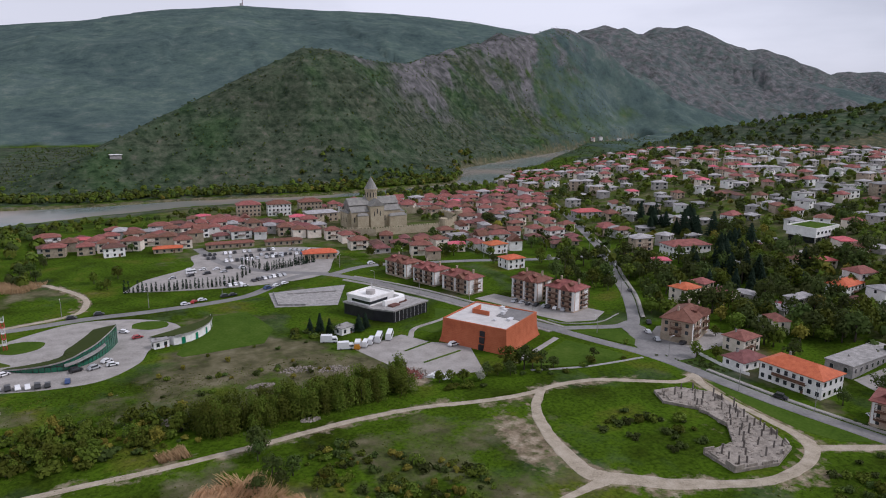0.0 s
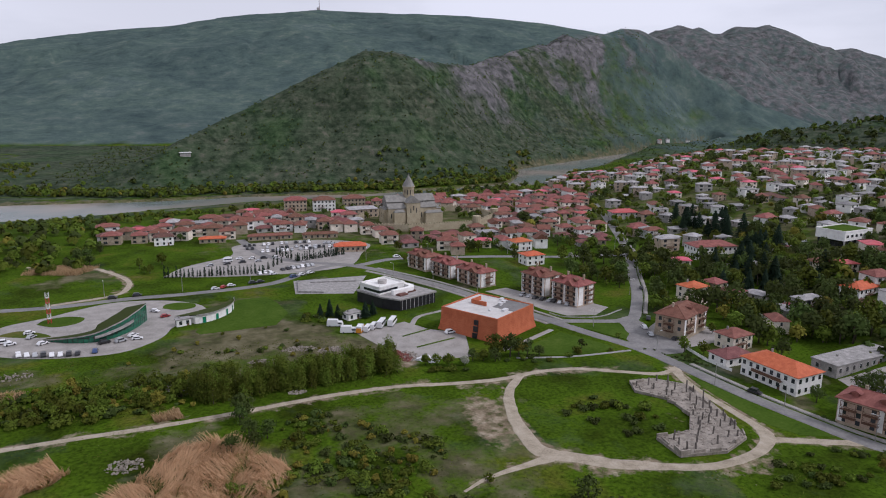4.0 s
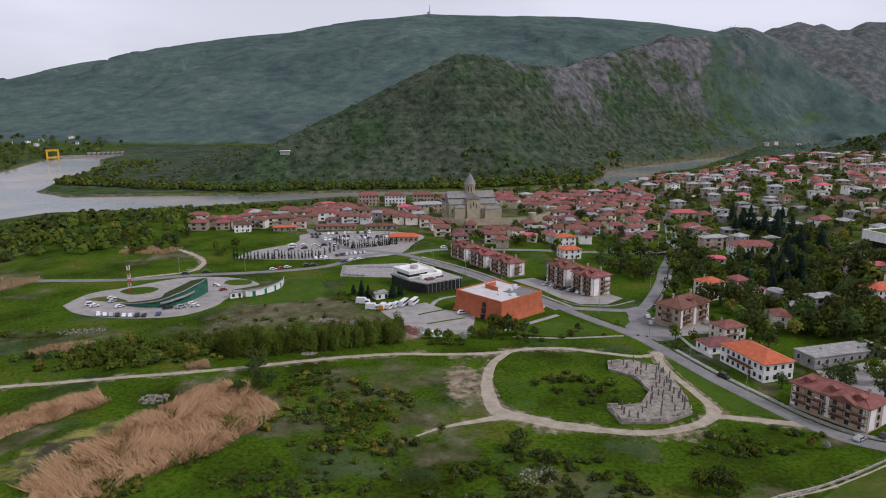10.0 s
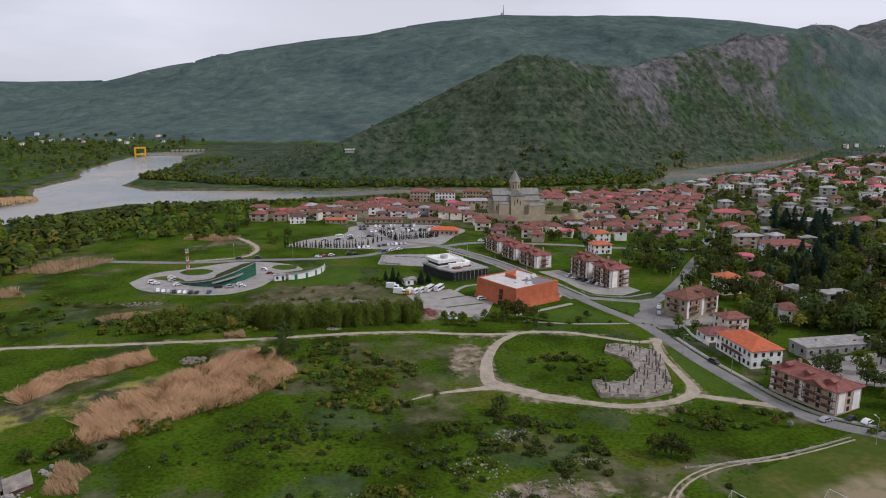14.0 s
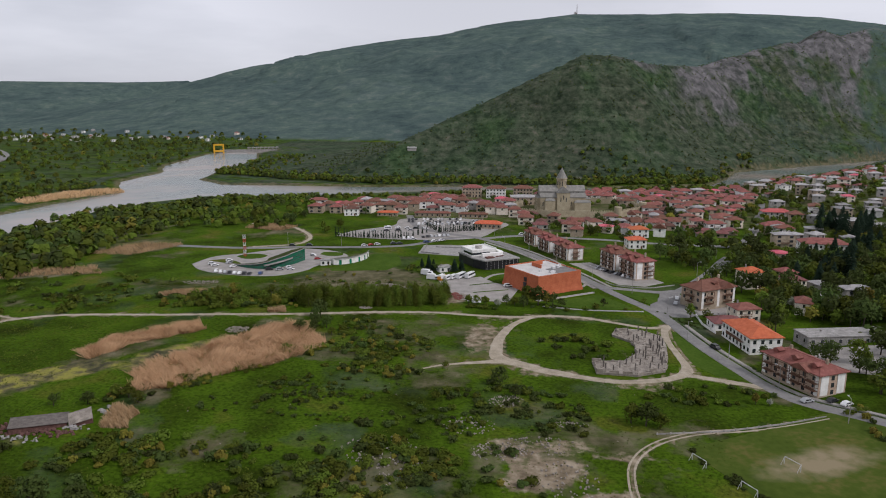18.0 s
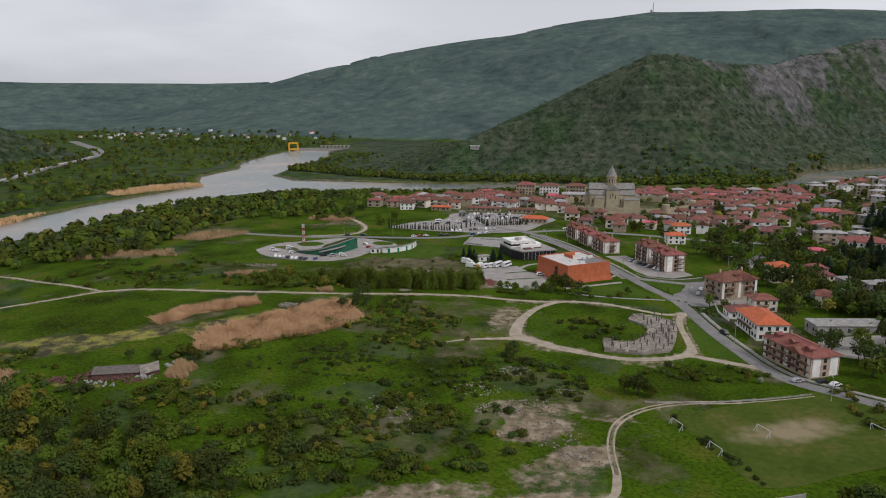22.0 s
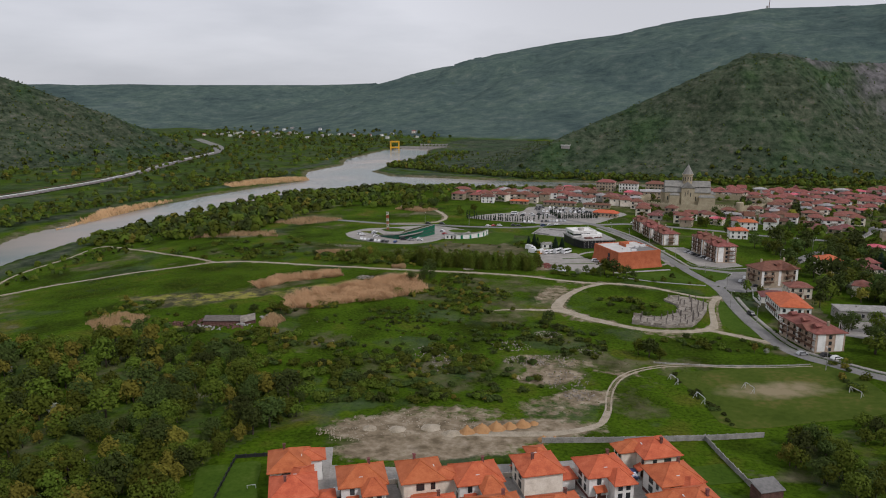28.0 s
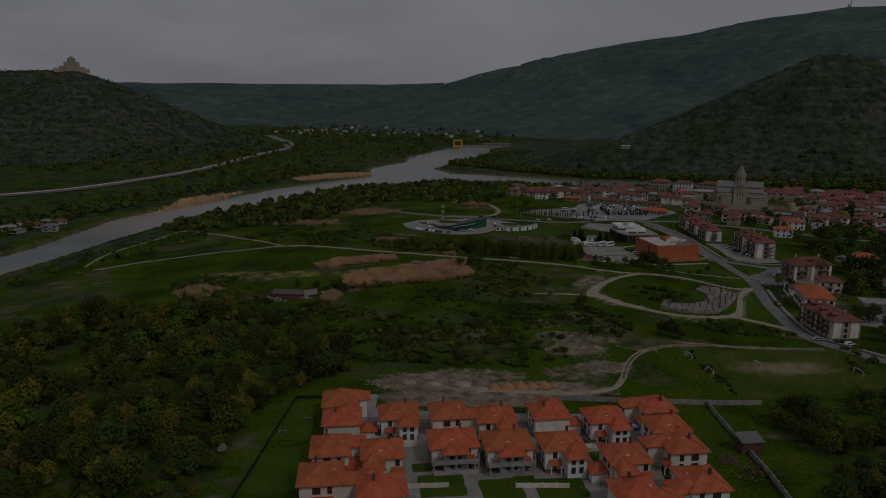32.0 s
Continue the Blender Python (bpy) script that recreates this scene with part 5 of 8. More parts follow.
for x, y, w in ((12, 466, 17), (50, 466, 30), (84, 462, 24)):
    plain_house("market_arcade", "low open market arcade with an orange tiled roof", "arcades round the car park", pose(x, y, -4.2, 0, 0, -3), w, 6, 1, M_STONEWALL, M_TILE_ORANGE if w < 20 else M_TILE_RED, 1.6, (int(w / 4), 1, 1, 1), storey=3.0, category="arcade")
plain_house("shop", "low stone shop with an orange tiled roof at the car park", "", pose(96, 414, -4.3, 0, 0, -8), 20, 8, 1, M_STONEWALL, M_TILE_ORANGE, 2.4, (6, 2, 3, 2), storey=3.6, category="shop")


def green_roof_house():
    root = thing("hillside_house", "modern white house with a flat grass roof on the hill", "house", m=pose(366, 286, 9.0, 0, 0, 10))
    bm = bmesh.new()
    box(bm, -13, -9, 4.6, 13, 9, 9.6)
    part("wall", bm, M_WHITE, root)
    bm = bmesh.new()
    box(bm, -12, -8, -4, 12, 8, 4.6)
    part("lower_wall", bm, M_DARKGLASS, root, "dark glazed lower storey")
    bm = bmesh.new()
    for x in (-12.5, -6, 0, 6, 12.5):
        box(bm, x - 0.35, -9, -4, x + 0.35, -8.3, 4.6)
    part("column", bm, M_CONCRETE, root)
    bm = bmesh.new()
    box(bm, -12.6, -8.6, 9.6, 12.6, 8.6, 9.8)
    part("roof", bm, M_LAWN, root, "bright green grass roof")
    bm = bmesh.new()
    for a in ((-13.2, -9.2, 13.2, -8.6), (-13.2, 8.6, 13.2, 9.2), (-13.2, -8.6, -12.6, 8.6), (12.6, -8.6, 13.2, 8.6)):
        box(bm, a[0], a[1], 9.6, a[2], a[3], 10.3)
    part("parapet", bm, M_WHITE, root)
    for i in range(6):
        share("window", W_WIDE, root, pose(-10.5 + i * 4.2, -9, 7.2))


green_roof_house()


def cathedral():
    root = thing("cathedral", "sandstone cross-domed cathedral with a conical drum roof", "cathedral", m=pose(162, 510, -4.6, 0, 0, 4) @ Matrix.Diagonal((0.8, 0.9, 0.985, 1)))
    bm = bmesh.new()
    box(bm, -25, -11, -2, 25, 11, 13.0)
    part("nave_wall", bm, M_STONE, root)
    bm = bmesh.new()
    hip_roof(bm, 50, 12.5, 17.5, 5.2, 0.5, gable=True)
    box(bm, -25, -6, 12.5, 25, 6, 17.5)
    part("nave_roof", bm, M_STONEROOF, root, "grey stone slab roof")
    for s in (-1, 1):
        bm = bmesh.new()
        v = [bm.verts.new(p) for p in ((-25.4, s * 11.5, 12.6), (25.4, s * 11.5, 12.6), (25.4, s * 6, 16.2), (-25.4, s * 6, 16.2), (-25.4, s * 11.5, 13.1), (25.4, s * 11.5, 13.1), (25.4, s * 6, 16.7), (-25.4, s * 6, 16.7))]
        for f in ((0, 1, 2, 3), (7, 6, 5, 4), (0, 4, 5, 1), (1, 5, 6, 2), (3, 2, 6, 7), (0, 3, 7, 4)):
            bm.faces.new([v[i] for i in f])
        bmesh.ops.recalc_face_normals(bm, faces=bm.faces)
        part("aisle_roof", bm, M_STONEROOF, root)
    # transept
    bm = bmesh.new()
    box(bm, -7, -13.5, -2, 7, 13.5, 17.0)
    for s in (-1, 1):
        bm.faces.new((bm.verts.new((-7, s * 13.5, 17)), bm.verts.new((7, s * 13.5, 17)), bm.verts.new((0, s * 13.5, 22))))
    part("transept_wall", bm, M_STONE, root)
    bm = bmesh.new()
    hip_roof(bm, 27, 14, 17, 5.4, 0.5, gable=True)
    bmesh.ops.rotate(bm, verts=bm.verts, cent=(0, 0, 0), matrix=Matrix.Rotation(radians(90), 3, "Z"))
    part("transept_roof", bm, M_STONEROOF, root)
    # east end and low annexes
    for x0, y0, x1, y1, h in ((-28, -8, -25, 8, 12), (12, -15, 30, -11, 8.5), (25, -9, 31, 9, 11), (-20, -14, -9, -11, 10)):
        bm = bmesh.new()
        box(bm, x0, y0, -2, x1, y1, h)
        annex = part("annex_wall", bm, M_STONE, root)
        bm = bmesh.new()
        hip_roof(bm, x1 - x0, y1 - y0, h, 2.2, 0.3)
        bmesh.ops.translate(bm, verts=bm.verts, vec=((x0 + x1) / 2, (y0 + y1) / 2, 0))
        part("annex_roof", bm, M_STONEROOF, root)
    # drum and cone
    bm = bmesh.new()
    tube(bm, (0, 0, 15), (0, 0, 28.6), 5.6, sides=16)
    drum = part("drum", bm, M_STONE, root)
    bm = bmesh.new()
    tube(bm, (0, 0, 28.4), (0, 0, 29.2), 6.3, sides=16)
    part("cornice", bm, M_STONE, root)
    bm = bmesh.new()
    tube(bm, (0, 0, 29.2), (0, 0, 38.2), 6.1, 0.25, sides=16)
    tube(bm, (0, 0, 38.0), (0, 0, 39.6), 0.12, sides=6)
    part("cone_roof", bm, M_STONEROOF, drum, "grey conical stone roof")
    for i in range(12):
        a = math.tau * i / 12
        share("window", W_ARCH, root, pose(5.55 * math.cos(a), 5.55 * math.sin(a), 24.6, 0, 0, math.degrees(a) + 90))
    for x in (-3, 0, 3):
        share("window", W_ARCH, root, pose(x, -13.5, 11 if x else 13))
    for i in range(8):
        x = -22 + i * 6.2
        if abs(x) > 7:
            share("window", W_ARCH, root, pose(x, -11, 7))
    for y in (-6, 0, 6):
        share("window", W_ARCH, root, pose(-28 if abs(y) < 7 else -25, y, 7, 0, 0, -90))
    for x in (12, 15, 18):
        share("arch", W_ARCH, root, pose(x, -6.02, 15.2), "dark open arch")
    # blind arcade on the east front
    for y in (-7.5, -3, 3, 7.5):
        bm = bmesh.new()
        box(bm, -28.2, y - 0.25, 0, -27.9, y + 0.25, 11)
        part("pilaster", bm, M_STONE, root)


cathedral()


def churchyard_wall():
    root = thing("churchyard_wall", "crenellated stone wall round the cathedral yard", "wall", m=pose(0, 0, 0))
    line = [(118, 478), (150, 466), (205, 470), (232, 500), (226, 545), (180, 556), (135, 540), (118, 505), (118, 478)]
    for a, b in zip(line, line[1:]):
        n = max(2, int(math.dist(a, b) / 6))
        for i in range(n):
            p, q = [(a[0] + (b[0] - a[0]) * s, a[1] + (b[1] - a[1]) * s) for s in (i / n, (i + 1) / n)]
            z = ground_at(*p)
            bm = bmesh.new()
            box(bm, 0, -0.5, -1.5, math.dist(p, q), 0.5, 5.0)
            for k in range(3):
                box(bm, 0.4 + k * 2, -0.5, 5.0, 1.4 + k * 2, 0.5, 5.9)
            o = part("wall_panel", bm, M_STONE, root)
            o.matrix_basis = pose(p[0], p[1], z, 0, 0, math.degrees(math.atan2(q[1] - p[1], q[0] - p[0])))
    for x, y in ((205, 470), (232, 500)):
        bm = bmesh.new()
        tube(bm, (x, y, -6), (x, y, 4.5), 3.2, sides=12)
        part("turret", bm, M_STONE, root)


churchyard_wall()
# ---- the new housing estate ----
V_WIN = window_mesh("window", 0.9, 1.5, M_BLACK)
V_WIN2 = window_mesh("window", 1.7, 1.5, M_BLACK)


def chimney_part(root, x, y, z0, z1):
    bm = bmesh.new()
    box(bm, x - 0.3, y - 0.3, z0, x + 0.3, y + 0.3, z1)
    box(bm, x - 0.4, y - 0.4, z1, x + 0.4, y + 0.4, z1 + 0.15)
    part("chimney", bm, M_TILE_DARK, root)


def estate_house(kind, m):
    """Two storeys, cream walls over a dark base, steep orange hip roofs over the body, the wing and the porch."""
    root = thing("estate_house", ("two-storey cream house with steep orange tiled roofs", "two-storey house with orange tiled roofs and a veranda", "cream house with orange tiled roofs and side garage")[kind], "house", "houses of the new estate", m=m)
    w, d, h = ((10.2, 9.0, 5.9), (11.6, 9.6, 5.7), (9.6, 9.4, 6.0))[kind]
    bm = bmesh.new()
    box(bm, -w / 2, -d / 2, 0.9, w / 2, d / 2, h)
    part("wall", bm, M_CREAM if kind else M_WHITE, root)
    bm = bmesh.new()
    box(bm, -w / 2 - 0.08, -d / 2 - 0.08, -2.5, w / 2 + 0.08, d / 2 + 0.08, 0.9)
    part("plinth", bm, M_TILE_DARK if kind != 2 else M_GREYWALL, root, "dark stone base")
    share("roof", roof_mesh(w, d, h, 3.0, over=0.75, mat=M_TILE_ORANGE), root, label="orange tiled hip roof")
    # wing with its own lower hip roof
    ww, wd, wx = ((4.8, 3.4, 2.2), (6.0, 2.2, 0.0), (4.4, 4.0, -2.2))[kind]
    bm = bmesh.new()
    box(bm, wx - ww / 2, -d / 2 - wd, -2.5, wx + ww / 2, -d / 2 + 0.3, h - 0.4)
    wing = part("wing_wall", bm, (M_WHITE, M_GREYWALL, M_CREAM)[kind], root)
    bm = bmesh.new()
    hip_roof(bm, ww, wd + 4.4, h - 0.4, 2.1, 0.6)
    for s in (-1, 1):
        tube(bm, (s * max(0.3, ww / 2 + 0.6 - (wd / 2 + 2.8) * 0.95), 0, h + 1.7), (s * (ww / 2 + 0.6), -(wd / 2 + 2.8), h - 0.15), 0.11, sides=5)
    bmesh.ops.translate(bm, verts=bm.verts, vec=(wx, -d / 2 - wd / 2 + 1.7, 0))
    part("wing_roof", bm, M_TILE_ORANGE, root)
    # porch
    px = -2.6 if kind == 0 else 3.6
    bm = bmesh.new()
    v = [bm.verts.new(p) for p in ((px - 1.5, -d / 2 - 1.8, 2.7), (px + 1.5, -d / 2 - 1.8, 2.7), (px + 1.5, -d / 2 + 0.1, 3.5), (px - 1.5, -d / 2 + 0.1, 3.5))]
    u = [bm.verts.new(x.co + Vector((0, 0, 0.2))) for x in v]
    bm.faces.new(v[::-1])
    bm.faces.new(u)
    for i in range(4):
        j = (i + 1) % 4
        bm.faces.new((v[i], v[j], u[j], u[i]))
    part("porch_roof", bm, M_TILE_ORANGE, root)
    for s in (-1.3, 1.3):
        bm = bmesh.new()
        box(bm, px + s - 0.1, -d / 2 - 1.7, -0.5, px + s + 0.1, -d / 2 - 1.5, 2.75)
        part("porch_post", bm, M_WHITE, root)
    bm = bmesh.new()
    box(bm, px - 0.5, -d / 2 - 0.1, 0.1, px + 0.5, -d / 2 + 0.1, 2.2)
    part("door", bm, M_WOOD, root, "brown entrance door")
    for fz in (2.2, 4.6):
        share("window", V_WIN, root, pose(wx - 1.0, -d / 2 - wd, fz))
        share("window", V_WIN, root, pose(wx + 1.0, -d / 2 - wd, fz))
        share("window", V_WIN2, root, pose(w / 2, 1.5, fz, 0, 0, 90))
        share("window", V_WIN, root, pose(w / 2, -2.0, fz, 0, 0, 90))
        share("window", V_WIN2, root, pose(-w / 2, 0.8, fz, 0, 0, -90))
        share("window", V_WIN, root, pose(-w / 2, -2.2, fz, 0, 0, -90))
    share("window", V_WIN, root, pose(px, -d / 2, 4.7))
    chimney_part(root, w * 0.18, d * 0.12, h + 1.2, h + 3.6)
    bm = bmesh.new()
    box(bm, -0.9, -d / 2 + 1.4, h + 1.1, 0.0, -d / 2 + 2.2, h + 1.45)
    part("skylight", bm, M_STEEL, root, "pale metal roof vent")
    if kind == 1:
        for z in (0.2, 3.0):
            bm = bmesh.new()
            box(bm, -w / 2, -d / 2 - 3.2, z - 0.2, w / 2, -d / 2, z)
            part("veranda_floor", bm, M_GREYWALL, root, "grey veranda deck")
            bm = bmesh.new()
            box(bm, -w / 2, -d / 2 - 3.2, z, w / 2, -d / 2 - 3.1, z + 1.0)
            part("veranda_rail", bm, M_GREYWALL, root)
        for x in np.linspace(-w / 2 + 0.15, w / 2 - 0.15, 5):
            bm = bmesh.new()
            box(bm, x - 0.12, -d / 2 - 3.25, -1.0, x + 0.12, -d / 2 - 2.95, 5.6)
            part("veranda_post", bm, M_GREYWALL, root)
    if kind == 2:
        bm = bmesh.new()
        box(bm, -w / 2 - 4.2, -2.5, -2.5, -w / 2 - 0.1, 2.5, 2.6)
        part("garage_wall", bm, M_WHITE, root)
        bm = bmesh.new()
        hip_roof(bm, 4.6, 5.4, 2.6, 1.3, 0.4)
        bmesh.ops.translate(bm, verts=bm.verts, vec=(-w / 2 - 2.1, 0, 0))
        part("garage_roof", bm, M_TILE_ORANGE, root)
    return root


EST = 29.5
firsts = {}
ESTATE = [(56.5, -44.5, 0, 90), (63.8, -55.5, 2, 180), (69.7, -71, 0, 90), (75, -84, 2, 90), (76.5, -46, 0, 0), (89, -40, 2, 90), (102, -37, 0, 0), (115, -28, 2, 180), (130, -23.5, 0, 0),
          (82.5, -67.5, 2, 0), (96.5, -55, 1, 0), (109.8, -50.5, 1, 0), (122.8, -46, 0, 0), (139, -46, 2, 0), (90.5, -83, 0, 180), (144, -63, 2, 90),
          (141.8, -8, 2, -90), (146.5, -22, 0, 0), (151.5, -34, 2, -90), (157, -52.5, 0, -90), (98, -98, 0, 0), (84, -102, 0, 90)]
for x, y, kind, turn in ESTATE:
    m = pose(x, y, ground_at(x, y) + 0.1, 0, 0, EST + turn)
    if kind not in firsts:
        firsts[kind] = estate_house(kind, m)
    else:
        copy_thing(firsts[kind], m)
ribbon("road", [(55.5, -24), (68, -52), (76, -70), (84, -88), (94, -106)], 6.0, M_PAVING, 0.14, "pale paved estate street")
ribbon("road", [(134, -9), (139, -22), (145, -40), (151, -56), (156, -70)], 5.5, M_PAVING, 0.14, "pale paved estate lane")
ribbon("road", [(68, -58), (90, -52), (112, -42), (130, -35), (142, -30)], 4.5, M_PAVING, 0.12, "pale paved estate lane between gardens")
sheet("pavement", [(58, -34), (84, -27), (112, -15), (134, -6), (144, -28), (150, -56), (140, -74), (112, -84), (96, -92), (86, -76), (72, -52)], M_PAVING, 0.05, "pale paved yards between the estate houses", step=4)
for c, w, d in (((43, -52), 15, 26), ((56, -78), 14, 22), ((126, -58), 12, 9), ((99, -68), 11, 10), ((113, -64), 10, 9), ((157, -6), 12, 10), ((84, -36), 5, 4), ((97, -31), 5, 4), ((110, -25), 4, 5), ((91, -62), 5, 4), ((117, -58), 5, 5), ((131, -38), 4, 5)):
    o = [(c[0] + (sx * w * math.cos(radians(EST)) - sy * d * math.sin(radians(EST))) / 2, c[1] + (sx * w * math.sin(radians(EST)) + sy * d * math.cos(radians(EST))) / 2) for sx, sy in ((-1, -1), (0, -1), (1, -1), (1, 0), (1, 1), (0, 1), (-1, 1), (-1, 0))]
    sheet("lawn", o, M_LAWN, 0.12, "mown garden lawn", "lawn", 2.0)


def panel_wall(name, label, line, h, mat, bay=3.0, thick=0.2, post=True, category="wall"):
    """A wall or fence of panels between posts that follows the ground."""
    root = thing(name, label, category)
    for a, b in zip(line, line[1:]):
        n = max(1, int(round(math.dist(a, b) / bay)))
        ang = math.degrees(math.atan2(b[1] - a[1], b[0] - a[0]))
        size = math.dist(a, b) / n
        bm = bmesh.new()
        box(bm, 0.12, -thick / 2, -1.0, size - 0.12, thick / 2, h)
        panel = mesh_of("panel", bm, mat)
        bm = bmesh.new()
        box(bm, -0.15, -0.16, -1.0, 0.15, 0.16, h + 0.15)
        pole = mesh_of("post", bm, mat)
        for i in range(n):
            x, y = a[0] + (b[0] - a[0]) * i / n, a[1] + (b[1] - a[1]) * i / n
            z = ground_at(x, y)
            share("panel", panel, root, pose(x, y, z, 0, 0, ang))
            if post:
                share("post", pole, root, pose(x, y, z, 0, 0, ang))
    return root


panel_wall("boundary_wall", "grey concrete panel wall behind the estate", [(112, -1.5), (131, 5.5), (157, 16), (172.5, 22.5)], 1.6, M_CONCRETE)
panel_wall("garden_wall", "grey block garden wall stepping down the slope", [(156, 16), (163, -4), (172, -30), (178, -52)], 1.6, M_CONCRETE)
panel_wall("garden_fence", "dark mesh fence round a lawn", [(36, -37), (52, -81), (60, -104)], 1.0, M_BLACK, 2.5, 0.05, category="fence")
panel_wall("garden_fence", "dark mesh fence behind the lawn", [(36, -37), (56, -27)], 1.0, M_BLACK, 2.5, 0.05, category="fence")

for line in ([(70, -42), (84, -36), (97, -30)], [(99, -29), (110, -24), (123, -17)], [(76, -57), (90, -50), (104, -45)], [(106, -44), (118, -38), (131, -33)], [(89, -74), (101, -68)], [(116, -62), (128, -57)]):
    panel_wall("garden_wall", "low cream wall between two estate gardens", line, 1.3, M_CREAM, 3.0, 0.2)


def lean_to(label, m, w, d, h, mat):
    root = thing("shed", label, "shed", m=m)
    bm = bmesh.new()
    box(bm, -w / 2, -d / 2, -1, w / 2, d / 2, h)
    part("wall", bm, M_RUST, root)
    bm = bmesh.new()
    v = box(bm, -w / 2 - 0.3, -d / 2 - 0.4, h, w / 2 + 0.3, d / 2 + 0.4, h + 0.15)
    for q in v:
        if q.co.y > 0:
            q.co.z += 0.9
    part("roof", bm, mat, root)
    return root


lean_to("dark carport with a black sheet roof", pose(111, -23, -1.2, 0, 0, EST), 4.5, 9, 2.6, M_BLACK)
lean_to("small garden shed with a dark roof", pose(168, -17, 0.0, 0, 0, EST), 6, 4, 2.3, M_ASPHALT)
# the dark roof colour stands in for the shade inside the open shed
old = lean_to("collapsed dark farm shed with a sagging roof", pose(-42, 70, -4.6, -3, 3, 26), 15, 6, 2.3, M_RUINDARK)
lean_to("pale broken lean-to beside the farm shed", pose(-31, 74, -4.4, 5, -9, 30), 6, 5, 2.2, M_RUIN)

# ---- playing field ----
sheet("playing_field", [(147, 66), (175, 80), (202, 92), (211, 74), (212, 48), (188, 36), (164, 27), (156, 45)], M_FIELD, 0.05, "worn grass playing field", "playing field", 4)


def goal(m, w=5.0, h=2.1):
    root = thing("football_goal", "white metal football goal on worn grass", "goal", "goals on the field", m=m)
    for s in (-1, 1):
        bm = bmesh.new()
        tube(bm, (s * w / 2, 0, -0.2), (s * w / 2, 0, h), 0.09)
        part("post", bm, M_STEEL, root)
        bm = bmesh.new()
        tube(bm, (s * w / 2, 0, h), (s * w / 2, 1.3, 0), 0.06)
        part("brace", bm, M_STEEL, root)
    bm = bmesh.new()
    tube(bm, (-w / 2, 0, h), (w / 2, 0, h), 0.09)
    part("crossbar", bm, M_STEEL, root)
    return root


g = goal(pose(148, 58, -3.8, 0, 0, 118))
for x, y, a in ((156, 44, 118), (172, 57, 118), (204, 60, -62)):
    copy_thing(g, pose(x, y, ground_at(x, y), 0, 0, a))
for sx, sy in ((49, -50), (47, -60)):
    copy_thing(g, pose(sx, sy, ground_at(sx, sy) + 0.1, 0, 0, 30) @ Matrix.Diagonal((0.4, 0.5, 0.5, 1)))
panel_wall("field_fence", "low wooden rail fence along the playing field", [(141, 74.5), (161, 77.2), (180, 83), (196, 89)], 0.5, M_GREYWALL, 4.0, 0.06, category="fence")


# ---- unfinished concrete ruin inside the loop ----
def ruin():
    root = thing("concrete_ruin", "abandoned concrete foundation with bare columns and broken walls", "ruin")
    rnd = random.Random(5)
    cells = [(148 + 3.4 * i * 0.55 + 3.2 * j * 0.85, 170 - 3.4 * i * 0.92 + 1.4 * j) for i in range(12) for j in range(4)]
    z = -4.1
    bm = bmesh.new()
    prism(bm, [(147, 171), (144, 163), (151, 154), (150, 142), (143, 133), (131, 132), (131, 121), (145, 119), (156, 124), (160, 136), (163, 150), (164, 162), (156, 170)], z - 1, z + 1.0)
    part("slab", bm, M_RUIN, root, "cracked stained concrete slab")
    col = bmesh.new()
    box(col, -0.2, -0.2, 0, 0.2, 0.2, 1.0, 0.02)
    column = mesh_of("column", col, M_RUINDARK)
    for x in np.arange(132, 165, 2.7):
        for y in np.arange(120, 172, 3.0):
            px, py = x + rnd.uniform(-0.5, 0.5), y + rnd.uniform(-0.5, 0.5)
            if inside([(147, 170), (145, 163), (152, 154), (151, 142), (144, 132), (132, 131), (132, 122), (145, 120), (155, 125), (159, 136), (162, 150), (163, 162), (156, 169)], np.array(px), np.array(py)) and rnd.random() < 0.42:
                share("column", column, root, pose(px, py, z + 0.9, rnd.uniform(-3, 3), rnd.uniform(-3, 3), rnd.uniform(0, 90)) @ Matrix.Diagonal((1, 1, rnd.uniform(1.8, 3.4), 1)))
    wl = bmesh.new()
    box(wl, 0, -0.2, 0, 4.2, 0.2, 1.0)
    panel = mesh_of("wall_fragment", wl, M_RUIN)
    for x, y, a, h in ((131, 121, 0, 2.4), (135.5, 121, -4, 1.8), (131, 121, 85, 2.6), (131.5, 127, 85, 1.6), (140, 120, -5, 2.0), (131, 132, -5, 2.2), (137, 131.5, 2, 1.2), (145, 119.5, 25, 1.5), (150, 122, 28, 2.2),
                       (156, 125, 60, 1.6), (158, 131, 70, 2.0), (150, 142, 95, 1.6), (151, 150, 110, 1.2), (146, 162, 65, 1.4), (148, 168, 15, 2.0), (160, 146, 80, 1.8), (162, 155, 85, 2.2)):
        share("wall_fragment", panel, root, pose(x, y, z + 0.3, 0, 0, a) @ Matrix.Diagonal((0.8, 1, h * 0.8, 1)))
    stones = bmesh.new()
    for i in range(420):
        c = cells[i % len(cells)]
        x, y = rnd.uniform(131, 163), rnd.uniform(120, 170)
        if not inside([(147, 171), (144, 163), (151, 154), (150, 142), (143, 133), (131, 132), (131, 121), (145, 119), (156, 124), (160, 136), (163, 150), (164, 162), (156, 170)], np.array(x), np.array(y)):
            continue
        s = rnd.uniform(0.15, 0.55)
        box(stones, x - s, y - s * rnd.uniform(0.4, 1), z + 0.9, x + s, y + s, z + 1.0 + s * rnd.uniform(0.4, 1.0), s * 0.3)
    tagged(part("debris", stones, M_RUIN, root), kind="stuff")


ruin()
